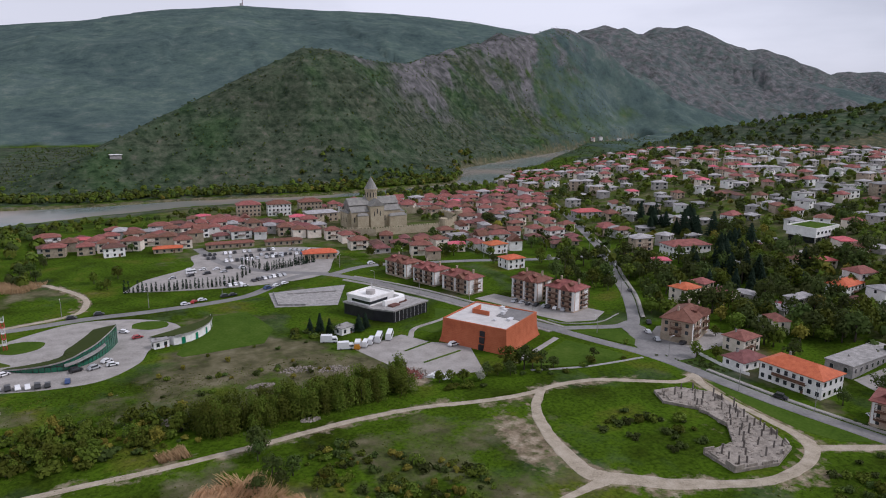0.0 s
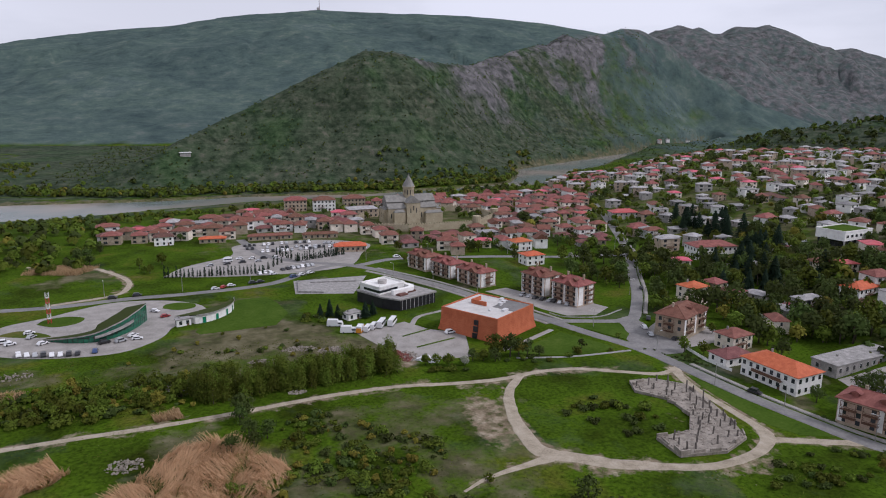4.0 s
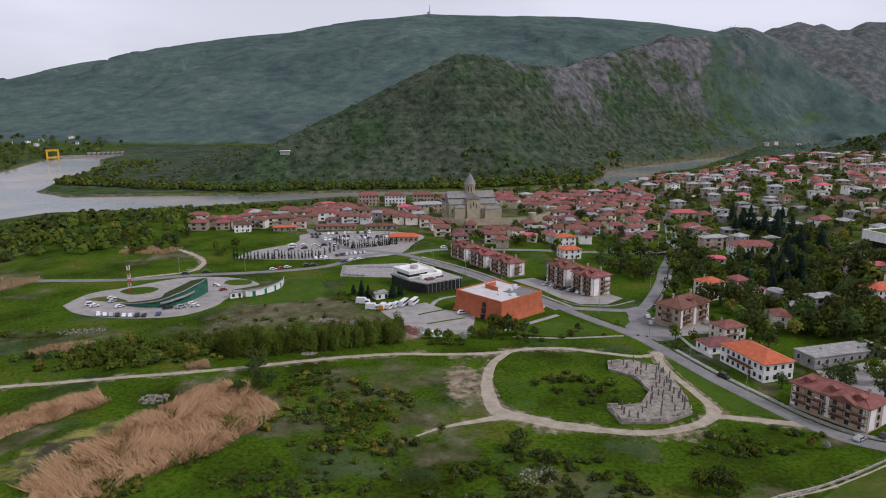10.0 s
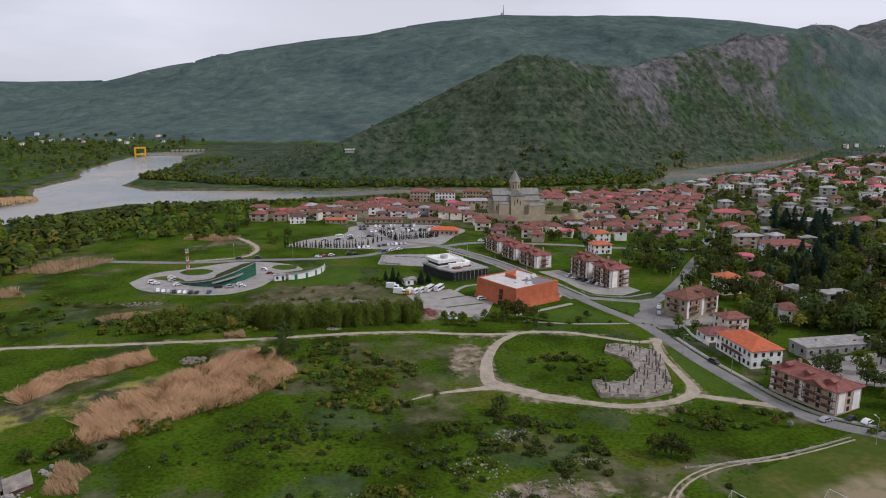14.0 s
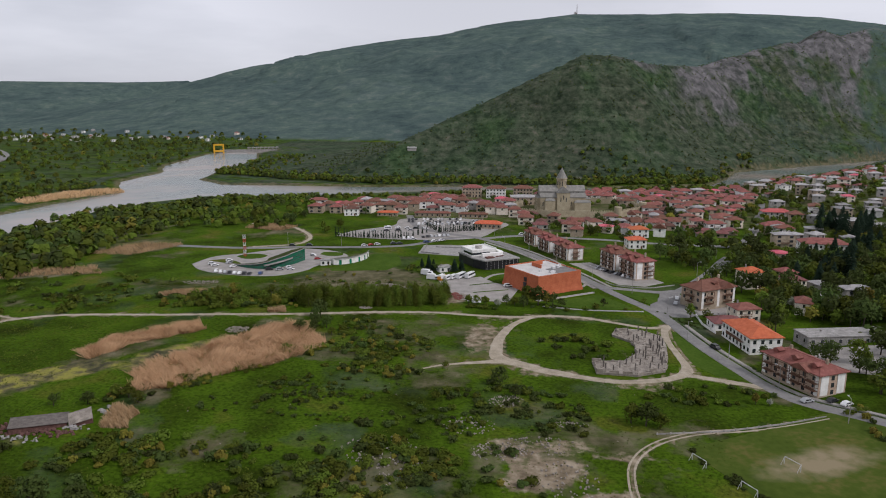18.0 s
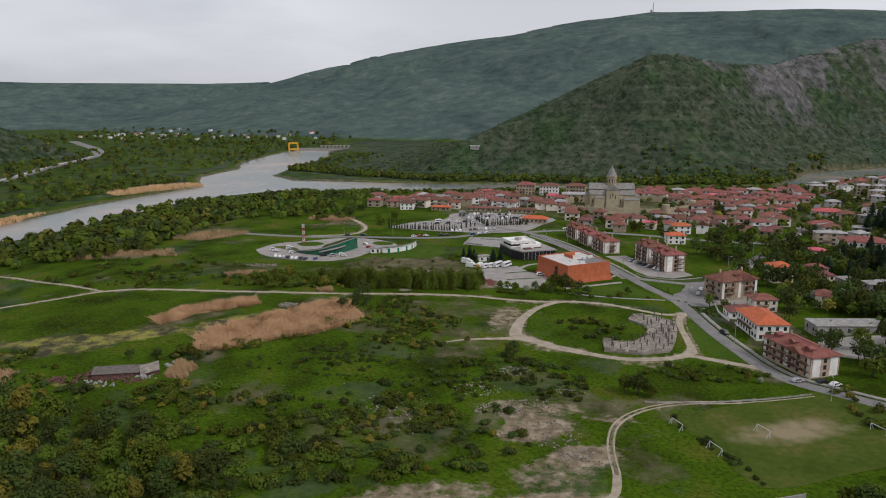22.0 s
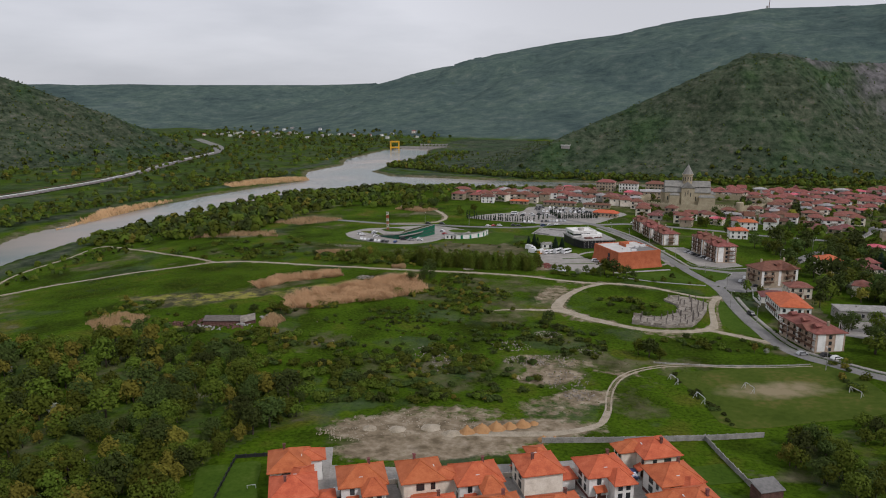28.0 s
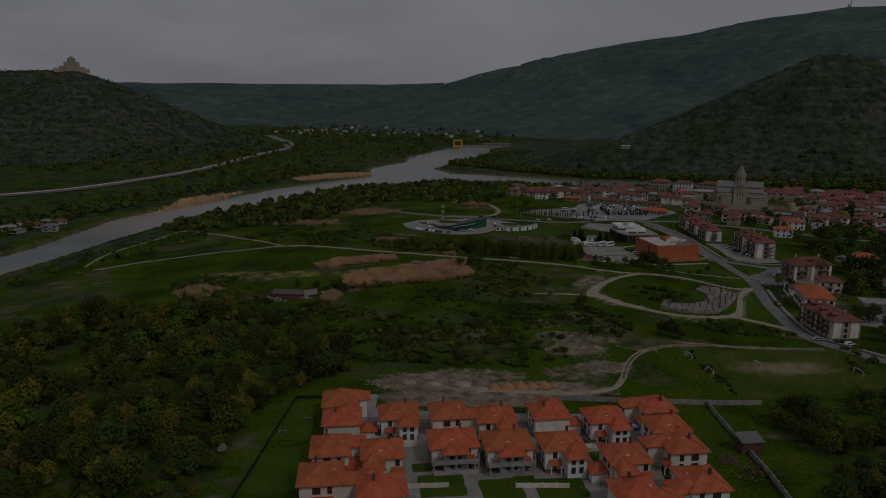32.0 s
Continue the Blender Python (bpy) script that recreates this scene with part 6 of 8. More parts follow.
# ---- the town ----
STREETS = [[(178, 217), (195.3, 240.5), (217, 272.3), (237, 307.6), (254, 335), (272, 368), (308, 444), (350, 540), (380, 620)], [(92, 372), (120, 384), (166, 374), (215, 360), (262, 352)], [(90, 374), (60, 392), (40, 420), (30, 470)],
           [(262, 48), (215, 79), (193, 101), (182, 133), (173.6, 180), (161, 219), (136.5, 284), (90, 372)], [(300, 430), (380, 400), (470, 400)], [(330, 500), (420, 520), (520, 560)]]
KEEP = [(172, 508, 56), (60, 425, 62), (131, 545, 18), (106, 587, 44), (304, 325, 22), (366, 286, 24), (333, 468, 16), (127, 350, 16), (137, 330, 16), (146, 312, 16), (167, 285, 16), (178, 268, 16), (199, 212, 20),
        (193, 347, 11), (203, 386, 11), (231, 247, 12), (251, 243, 11), (207, 190, 12), (195, 177, 12), (202, 158, 22), (201, 116, 20), (236, 158, 18), (221, 170, 15), (-19, 468, 12), (12, 466, 14), (50, 466, 20), (84, 462, 18), (96, 414, 14)]


def free_spot(x, y, room=6.0):
    if any(math.hypot(x - a, y - b) < r for a, b, r in KEEP):
        return False
    p = (np.array(x), np.array(y))
    return all(along(s, *p)[0] > room + 3.5 for s in STREETS) and river_gap(*p) > 20


def town_pieces(style):
    """The parts of one of the town's house shapes."""
    w, d, floors, wall, roof, rise, flat, label = style
    h = floors * 2.9
    bm = bmesh.new()
    box(bm, -w / 2, -d / 2, -4, w / 2, d / 2, h)
    out = [("wall", mesh_of("wall", bm, wall), pose(0, 0, 0))]
    if flat:
        bm = bmesh.new()
        box(bm, -w / 2 - 0.3, -d / 2 - 0.3, h, w / 2 + 0.3, d / 2 + 0.3, h + 0.3)
        box(bm, -1.5, -1, h + 0.3, 2, 2, h + 1.9)
        out.append(("roof", mesh_of("roof", bm, roof), pose(0, 0, 0)))
    else:
        out.append(("roof", roof_mesh(w, d, h, rise, mat=roof, gable=rise > 3, ridge_caps=False), pose(0, 0, 0)))
    for f in range(floors):
        for s in (-0.28, 0.28):
            out.append(("window", W_WIDE, pose(s * w, -d / 2, 2.9 * f + 1.6)))
    out.append(("window", W_STD, pose(-w / 2, 0, 2.9 * (floors - 1) + 1.6, 0, 0, -90)))
    if floors > 1 and w > 11:
        out.append(("balcony", B_WIDE, pose(0, -d / 2, 2.95)))
    return out


STYLES = [(12, 9, 2, M_CREAM, M_TILE_RED, 2.4, False, "two-storey cream house with a red tiled hip roof"),
          (10, 8, 1, M_STONEWALL, M_TILE_DARK, 2.3, False, "low stone house with an old red tiled roof"),
          (14, 9, 2, M_WHITE, M_TILE_RED, 2.5, False, "wide white house with a red tiled roof and balcony"),
          (11, 10, 2, M_STONEWALL, M_TILE_RED, 2.6, False, "stone town house with a red tiled roof"),
          (13, 8, 1, M_GREYWALL, M_TILE_DARK, 2.0, False, "low grey house under dark red tiles"),
          (9, 8, 2, M_WHITE, M_TILE_RED, 3.2, False, "white house with a gabled red roof"),
          (12, 9, 2, M_GREYWALL, M_TIN, 1.7, False, "grey hillside house with a weathered tin roof"),
          (11, 10, 2, M_WHITE, M_TIN, 1.9, False, "white hillside house with a pale tin roof"),
          (10, 9, 1, M_GREYWALL, M_TIN, 1.6, False, "low grey house with a rusty tin roof"),
          (13, 10, 2, M_WHITE, M_CONCRETE, 0, True, "white house with a flat concrete roof"),
          (12, 9, 2, M_CREAM, M_TIN_RED, 1.8, False, "cream house with a red painted tin roof"),
          (14, 10, 3, M_STONEWALL, M_TIN, 1.8, False, "tall stone-faced house with a grey tin roof")]
PIECES = [town_pieces(s) for s in STYLES]


def edge_of_town(az):
    return np.interp(az, [-14, 0, 8, 20, 30, 40], [500, 545, 600, 645, 740, 800])


def town_spots():
    rnd = random.Random(11)
    spots = []
    # lower town: dense red roofs between the road and the river
    for i in range(-6, 36):
        for j in range(0, 27):
            x, y = -42 + i * 14.6 + rnd.uniform(-3, 3) + (j % 2) * 7, 388 + j * 13.2 + rnd.uniform(-2.5, 2.5)
            az = math.degrees(math.atan2(x, y))
            if x > 325 + 0.22 * (y - 450) or (x < 95 and y < 475) or (x < 120 and y < 420) or math.hypot(x, y) > edge_of_town(az) or x < -66 + 0.1 * (y - 470):
                continue
            if y < 470 and rnd.random() < 0.35 or not free_spot(x, y):
                continue
            k = rnd.choices((0, 1, 2, 3, 4, 5, 10, 6), (5, 5, 3, 6, 4, 2, 1, 1))[0]
            spots.append((k, x, y, rnd.choice((0, 0, 8, -12, 90, 80)) + rnd.uniform(-8, 8)))
    # upper town on the slope
    for i in range(0, 34):
        for j in range(0, 36):
            x, y = 222 + i * 20 + rnd.uniform(-6, 6) + (j % 2) * 10, 150 + j * 22 + rnd.uniform(-6, 6)
            rise = x - 215 - 0.33 * (y - 180)
            r, az = math.hypot(x, y), math.degrees(math.atan2(x, y))
            if rise < 8 or r > 1080 or az > 60 or x < 325 + 0.22 * (y - 450) and y > 430:
                continue
            if rnd.random() < (0.5 if r < 400 else 0.25) or not free_spot(x, y):
                continue
            k = rnd.choices((0, 2, 6, 7, 8, 9, 10, 11, 4, 3), (3, 2, 4, 2.5, 4, 1, 1.5, 2, 3, 2))[0]
            spots.append((k, x, y, rnd.choice((0, 0, -20, 20, 70)) + rnd.uniform(-10, 10)))
    # small far groups down the valleys and over the river
    for i in range(130):
        x, y = (rnd.uniform(-1350, -520), rnd.uniform(1700, 2300)) if i < 80 else (rnd.uniform(1000, 1330), rnd.uniform(1440, 1560))
        z = ground_at(x, y)
        if WATER + 3 < z < (-8 if i < 80 else -7):
            spots.append((rnd.choice((7, 9, 6, 0, 8)), x, y, rnd.uniform(0, 90)))
    for i in range(16):
        x, y = rnd.uniform(-480, -395), rnd.uniform(110, 250)
        if float(river_gap(np.array(x), np.array(y))) > 14:
            spots.append((rnd.choice((8, 6, 4)), x, y, rnd.uniform(0, 90)))
    return spots


def build_town():
    rnd = random.Random(12)
    spots = sorted(town_spots(), key=lambda s: math.hypot(s[1] - 70, s[2] + 90))
    poses = [pose(x, y, ground_at(x, y), 0, 0, a) @ Matrix.Diagonal((rnd.uniform(0.75, 1.12), rnd.uniform(0.75, 1.12), rnd.uniform(0.85, 1.12), 1)) for k, x, y, a in spots]
    for (k, x, y, a), m in list(zip(spots, poses))[:250]:
        stamp("town_house", STYLES[k][7], "house", "houses of the town", m, PIECES[k])
    # the farther houses stand in one body, roof and wall by roof and wall
    verts, faces, index, mats, count = [], [], [], [], 0
    cache = {}
    for (k, x, y, a), m in list(zip(spots, poses))[250:]:
        for n, me, local in PIECES[k]:
            if n == "balcony":
                continue
            key = me.name
            if key not in cache:
                cache[key] = (np.array([v.co for v in me.vertices]), [tuple(p.vertices) for p in me.polygons], [me.materials[p.material_index] for p in me.polygons])
            co, fs, ms = cache[key]
            mm = np.array(m @ local)
            verts.append(co @ mm[:3, :3].T + mm[:3, 3])
            faces += [tuple(v + count for v in f) for f in fs]
            for mt in ms:
                if mt not in mats:
                    mats.append(mt)
                index.append(mats.index(mt))
            count += len(co)
    me = bpy.data.meshes.new("far_town_houses")
    me.from_pydata(np.concatenate(verts).tolist(), [], faces)
    for mt in mats:
        me.materials.append(mt)
    me.polygons.foreach_set("material_index", np.array(index, np.int32))
    tagged(new("far_town_houses", me), "crowd of small tiled and tin-roofed houses up the hillside", "houses", kind="stuff")
    return spots


TOWN = build_town()


# ---- landmarks on the hills and down the valley ----
def hill_monastery():
    x, y = -1141, 884
    root = thing("hill_monastery", "small stone domed monastery on the hilltop", "monastery", m=pose(x, y, ground_at(x, y) - 2, 0, 0, 55))
    bm = bmesh.new()
    box(bm, -14, -10, -4, 14, 10, 11)
    part("wall", bm, M_STONEWALL, root)
    bm = bmesh.new()
    hip_roof(bm, 28, 14, 11, 5, 0.5, gable=True)
    hip_roof(bm, 14, 20, 11, 4, 0.5)
    part("roof", bm, M_STONEROOF, root)
    bm = bmesh.new()
    tube(bm, (0, 0, 10), (0, 0, 22), 7.5, sides=12)
    drum = part("drum", bm, M_STONEWALL, root)
    bm = bmesh.new()
    tube(bm, (0, 0, 22), (0, 0, 27), 8.2, 0.6, sides=12)
    part("dome_roof", bm, M_STONEROOF, drum)
    for bx, by, sx, sy, h in ((-24, -7, 10.5, 12, 7), (-34, -6, 10, 10, 3), (13.7, -8, 10, 13, 6), (23.4, -6, 9, 10, 1.5)):
        bm = bmesh.new()
        box(bm, bx, by, -6, bx + sx, by + sy, h)
        part("ruined_wall", bm, M_STONEWALL, root)


hill_monastery()
mast = thing("radio_mast", "thin lattice radio mast on the ridge", "mast", m=pose(565, 3552, ground_at(565, 3552)))
bm = bmesh.new()
tube(bm, (0, 0, -14), (0, 0, 40), 2.2, 0.8, sides=4)
part("mast_pole", bm, M_RUST, mast)
bm = bmesh.new()
box(bm, -12, -6, -14, -4, 4, 5)
part("hut", bm, M_GREYWALL, mast)
hh = thing("hillside_chapel", "white flat-roofed building on the hillside terrace", "building", m=pose(-17, 995, ground_at(-17, 995)))
bm = bmesh.new()
box(bm, -7, -4, -4, 7, 4, 2.4)
part("wall", bm, M_GREYWALL, hh)
bm = bmesh.new()
box(bm, -8, -5, 2.4, 8, 5, 2.9)
part("roof", bm, M_WHITE, hh)


def dam():
    root = thing("river_dam", "low concrete river dam with gate towers", "dam", m=pose(-452, 1500, WATER, 0, 0, 16))
    bm = bmesh.new()
    box(bm, -60, -3, -6, 70, 3, 5)
    part("weir", bm, M_CONCRETE, root)
    for i in range(8):
        bm = bmesh.new()
        x = 5 + i * 9
        box(bm, x, -4, 0, x + 3, 4, 8)
        box(bm, x - 1, -5, 8, x + 6, 5, 10.5)
        part("gate_tower", bm, M_CONCRETE, root, "pale concrete gate tower")
    gantry = thing("gantry_crane", "bright yellow gantry crane over the dam", "crane", m=pose(-497, 1450, WATER, 0, 0, 16))
    for s in (-10, 10):
        bm = bmesh.new()
        box(bm, s - 1.6, -2, -3, s + 1.6, 2, 19)
        part("leg", bm, M_YELLOW, gantry)
    for z in (3, 17):
        bm = bmesh.new()
        box(bm, -11.6, -2.2, z, 11.6, 2.2, z + 3.5)
        part("beam", bm, M_YELLOW, gantry)


dam()
ribbon("road", [(-640, 300), (-600, 420), (-618, 600), (-664, 760), (-716, 900), (-770, 1060), (-800, 1140), (-850, 1230), (-960, 1370), (-1180, 1600)], 24, M_ASPHALT, 1.2, "grey dual carriageway round the hill foot", step=12)
for off in (-13.5, 0, 13.5):
    ribbon("crash_barrier", [(-640 + off, 300), (-600 + off, 420), (-618 + off, 600), (-664 + off, 760), (-716 + off, 900), (-770 + off, 1060), (-800 + off, 1140)], 1.0, M_RUST if off else M_WHITE, 2.2, "road edge barrier along the carriageway", "barrier", step=12)
# ---- paved areas and lawns round the public buildings ----
sheet("pavement", [(-82, 282), (-72, 268), (-57, 259), (-38, 254), (-22, 255), (-10, 268), (-6, 282), (2, 290), (8, 300), (4, 316), (-12, 328), (-36, 330), (-60, 313), (-76, 303)], M_PAVING, 0.08, "pale concrete forecourt round the green glass hall", step=3)
sheet("lawn", [(-62, 303), (-54, 297), (-46, 300), (-44, 308), (-52, 312), (-60, 309)], M_LAWN, 0.16, "oval lawn island", "lawn", 2)
sheet("lawn", [(-75, 291), (-67, 295.5), (-58, 290), (-53, 283.5), (-62, 285), (-69, 288)], M_FIELD, 0.16, "curved olive lawn island in the forecourt", "lawn", 2)
sheet("lawn", [(-12, 314), (-5, 309), (2, 311), (2, 318), (-5, 322), (-11, 320)], M_LAWN, 0.16, "oval lawn island in the forecourt", "lawn", 2)
sheet("lawn", [(3, 272), (5, 268), (20, 269), (36, 271), (43, 288), (40, 306), (36, 319), (22, 318), (14, 300), (8, 286)], M_LAWN, 0.06, "bright lawn beside the crescent pavilion", "lawn", 3, rounded=False)
sheet("pavement", [(-15, 377), (-4, 398), (22, 420), (26, 450), (60, 456), (92, 449), (112, 430), (102, 405), (88, 374), (60, 364), (25, 367)], M_PAVING, 0.07, "large pale gravel car park", step=4)
sheet("pavement", [(67, 250), (79, 213), (103, 210), (110, 236), (97, 246), (90, 259)], M_PAVING, 0.07, "grey paved yard with parked lorries", step=3, rounded=False)
sheet("pavement", [(52, 346), (50, 320), (78, 312), (92, 347)], M_CONCRETE, 0.12, "exposed concrete foundation court", step=3, rounded=False)
sheet("pavement", [(143, 296), (152, 276), (157, 258), (163, 246), (176, 243), (188, 252), (184, 262), (170, 262), (164, 284), (156, 300)], M_PAVING, 0.1, "pale paved car park before the flats", step=3, rounded=False)
sheet("pavement", [(183, 216), (185, 202), (189, 194), (204, 196), (216, 204), (212, 222), (196, 226)], M_PAVING, 0.06, "pale pavement round the corner block", step=3, rounded=False)
sheet("lawn", [(97, 268), (112, 274), (118, 288), (126, 280), (128, 266), (112, 254), (102, 256)], M_LAWN, 0.08, "mown lawn between the halls", "lawn", 2.5, rounded=False)
sheet("lawn", [(121, 208.5), (136, 218.5), (149, 226), (156, 214), (161, 202.5), (150, 199), (134, 202)], M_LAWN, 0.08, "mown lawn triangle beside the orange hall", "lawn", 2.5, rounded=False)
sheet("lawn", [(157.5, 234.5), (168, 231.5), (178.5, 227), (175.5, 215), (170.5, 209.5), (165, 219)], M_LAWN, 0.2, "mown grass island between two roads", "lawn", 2.5, rounded=False)
sheet("lawn", [(170.5, 172), (168.6, 160), (168, 143), (168.5, 131), (173, 121.5), (182, 117.5), (180, 127), (176.5, 139), (173.8, 153), (171.8, 166)], M_LAWN, 0.06, "grass wedge between road and track", "lawn", 2.5, rounded=False)
sheet("pavement", [(213, 130), (238, 114), (260, 126), (262, 148), (240, 151), (218, 150)], M_PAVING, 0.08, "grey paved yard behind the long flats", step=3, rounded=False)
ribbon("footpath", [(119, 204), (140, 199), (165, 198)], 1.6, M_CONCRETE, 0.16, "low concrete edging path", "footpath")
ribbon("footpath", [(117, 213), (132, 221), (147, 230)], 3.2, M_PAVING, 0.15, "paved path past the orange hall", "footpath")
ribbon("footpath", [(92, 254), (98, 264), (112, 270), (130, 280), (144, 284)], 3.0, M_PAVING, 0.15, "paved path between the halls", "footpath")
ribbon("footpath", [(138, 234), (146, 248), (140, 258), (122, 256), (104, 248)], 2.4, M_PAVING, 0.14, "paved path behind the orange hall", "footpath")
ribbon("kerb", [(157, 252), (161, 244.5), (176, 240), (192, 247)], 0.5, M_CONCRETE, 0.4, "pale concrete kerb", "kerb")
for k, (a, b) in enumerate((((84, 240), (98, 246)), ((86, 226), (104, 232)))):
    ribbon("planting_strip", [a, ((a[0] + b[0]) / 2, (a[1] + b[1]) / 2), b], 1.4, M_LAWN, 0.2, "narrow grass strip in the yard", "grass strip")


# ---- vehicles ----
def car_pieces(paint, kind):
    """A car, van, coach or lorry: body, glass and four wheels."""
    l, w, h, cab = {"car": (4.3, 1.8, 1.45, 0.75), "suv": (4.6, 1.9, 1.75, 0.95), "van": (5.6, 2.1, 2.5, 1.3), "coach": (8.0, 2.4, 3.0, 1.5), "lorry": (6.8, 2.4, 2.4, 1.2)}[kind]
    low = h - cab
    bm = bmesh.new()
    if kind in ("car", "suv"):
        prof = [(-l / 2, 0.3), (l / 2, 0.3), (l / 2, low * 0.8), (l / 2 - 0.9, low), (l / 2 - 1.6, h - 0.08), (-l / 2 + 1.0, h), (-l / 2 + 0.15, low * 1.05), (-l / 2, low * 0.8)]
    else:
        prof = [(-l / 2, 0.4), (l / 2, 0.4), (l / 2, low), (l / 2 - 0.5, h - 0.1), (-l / 2 + 0.1, h), (-l / 2, low)]
    ring = []
    for s in (-1, 1):
        ring.append([bm.verts.new((x, s * w / 2 * (0.86 if z > low + 0.1 else 1), z)) for x, z in prof])
    n = len(prof)
    for i in range(n):
        j = (i + 1) % n
        bm.faces.new((ring[0][i], ring[0][j], ring[1][j], ring[1][i]))
    bm.faces.new(ring[0][::-1])
    bm.faces.new(ring[1])
    bmesh.ops.recalc_face_normals(bm, faces=bm.faces)
    out = [("body", mesh_of("body", bm, paint), pose(0, 0, 0))]
    bm = bmesh.new()
    x0, x1 = (-l / 2 + 0.7, l / 2 - 1.25) if kind in ("car", "suv") else (-l / 2 + 0.5, l / 2 - 0.25)
    box(bm, x0, -w / 2 * 0.985, low + 0.12, x1, w / 2 * 0.985, h - (0.22 if kind in ("car", "suv") else 0.5), 0.06)
    out.append(("glazing", mesh_of("glazing", bm, M_DARKGLASS), pose(0, 0, 0)))
    bm = bmesh.new()
    tube(bm, (0, -0.12, 0), (0, 0.12, 0), 0.34, sides=10)
    wheel = mesh_of("wheel", bm, M_TYRE)
    for sx in (-0.3, 0.31):
        for sy in (-1, 1):
            out.append(("wheel", wheel, pose(sx * l, sy * (w / 2 - 0.1), 0.34)))
    return out


PAINT_NAMES = ("white", "silver", "black", "dark red", "dark blue")
CARS = {(k, p): car_pieces(CAR_PAINTS[p], k) for k, ps in (("car", range(5)), ("suv", (0, 1, 2, 4)), ("van", (0,)), ("coach", (0,))) for p in ps}
LORRY = car_pieces(surface("orange_cab_paint", [(0.5, 0.2, 0.02), (0.6, 0.26, 0.03)], 1.0, 0.4), "lorry")
LORRY_WHITE = car_pieces(CAR_PAINTS[0], "lorry")


def park(x, y, ang, kind="car", p=0, lift=0.1):
    word = {"car": "saloon car", "suv": "estate car", "van": "minivan", "coach": "coach"}[kind]
    stamp(kind if kind != "suv" else "car", PAINT_NAMES[p] + " parked " + word + " on the ground", "car" if kind in ("car", "suv") else kind, "parked vehicles", pose(x, y, ground_at(x, y) + lift, 0, 0, ang), CARS[kind, p])


def park_all():
    rnd = random.Random(3)
    pick = lambda: rnd.choices(((("car", 0)), ("car", 1), ("car", 2), ("car", 3), ("car", 4), ("suv", 0), ("suv", 1), ("suv", 2)), (5, 4, 4, 1, 1, 2, 2, 2))[0]
    for x0, y0, n, dx, dy, ang in ((32, 446, 15, 3.0, 0.0, 90), (30, 436, 16, 3.1, -0.3, 90), (84, 440, 7, 2.6, -1.6, 60), (42, 424, 12, 3.0, 0.1, 90), (72, 430, 8, 3.2, -0.4, 80), (20, 410, 5, 7.0, -1.5, 10), (10, 396, 4, 9, 1, 15),
                                   (46, 372, 9, 2.9, 0.9, 105), (36, 368, 3, 2.9, 0.6, 105), (158, 283, 5, 2.0, -3.4, 30), (168, 268, 4, 1.9, -3.2, 30)):
        for i in range(n):
            if rnd.random() < 0.86:
                k, p = pick()
                park(x0 + dx * i + rnd.uniform(-0.3, 0.3), y0 + dy * i + rnd.uniform(-0.4, 0.4), ang + rnd.uniform(-5, 5) + rnd.choice((0, 180)), k, p)
    for x, y, a, k, p in ((-36, 338, 5, "suv", 2), (-25, 340, 8, "suv", 2), (12, 342, 10, "car", 0), (16, 344, 60, "car", 3), (20, 346, 10, "car", 0), (31, 348, 15, "suv", 2), (35, 349, 15, "car", 2), (43, 364, 20, "car", 0),
                          (53, 354, 28, "suv", 4), (58, 357, 28, "car", 0), (63, 360, 28, "car", 0), (-15, 309, -30, "car", 0), (-10, 299, 20, "car", 3), (-31, 268, 20, "suv", 2), (-19, 269, 5, "car", 0),
                          (-60, 262.5, 105, "suv", 0), (-57, 261.5, 105, "car", 0), (-54, 260.5, 102, "car", 1), (-51, 259.6, 100, "suv", 2), (-48, 258.8, 100, "car", 0), (-45, 258.2, 98, "car", 0), (-42, 257.6, 96, "suv", 2), (-39, 257.4, 95, "car", 2), (-33, 258, 92, "car", 4), (-69, 280, 20, "suv", 0), (-66, 277, 25, "car", 0), (-54, 274, 40, "car", 0), (-25, 268, 30, "suv", 1), (-21, 274, 40, "car", 0), (-62, 290, 20, "car", 0), (-60, 284, 60, "car", 1), (104, 238, 15, "suv", 0), (183, 211, 70, "car", 1), (190, 203, 5, "car", 2),
                          (186, 220, 75, "car", 0), (195, 230, 60, "suv", 2), (182, 150, -65, "suv", 2), (196, 128, 60, "car", 0), (195, 100, 20, "car", 1), (203, 100, 30, "car", 2), (206, 97, 30, "car", 0), (222, 276, 60, "car", 2),
                          (240, 304, 62, "car", 1), (252, 326, 62, "car", 0), (262, 350, 62, "suv", 0), (284, 392, 63, "car", 2), (70, -46, 118, "car", 0), (74, -54, 70, "car", 1), (80, -62, 118, "suv", 2), (137, -14, 118, "suv", 4), (120, -37, 25, "suv", 2), (126, -33, 25, "car", 2), (151, -45, 118, "car", 4),
                          (20, 403, 10, "van", 0), (120, 387, 10, "suv", 0), (134, 384, 5, "car", 0), (300, 318, 0, "car", 1), (340, 300, 10, "van", 0), (352, 300, 10, "car", 0), (362, 268, 10, "car", 1)):
        park(x, y, a, k, p, 0.22)
    for x, y, a in ((79, 256, 62), (84, 257, 62), (75, 254, 60), (72, 252, 60)):
        park(x, y, a, "coach" if x > 76 else "van", 0)
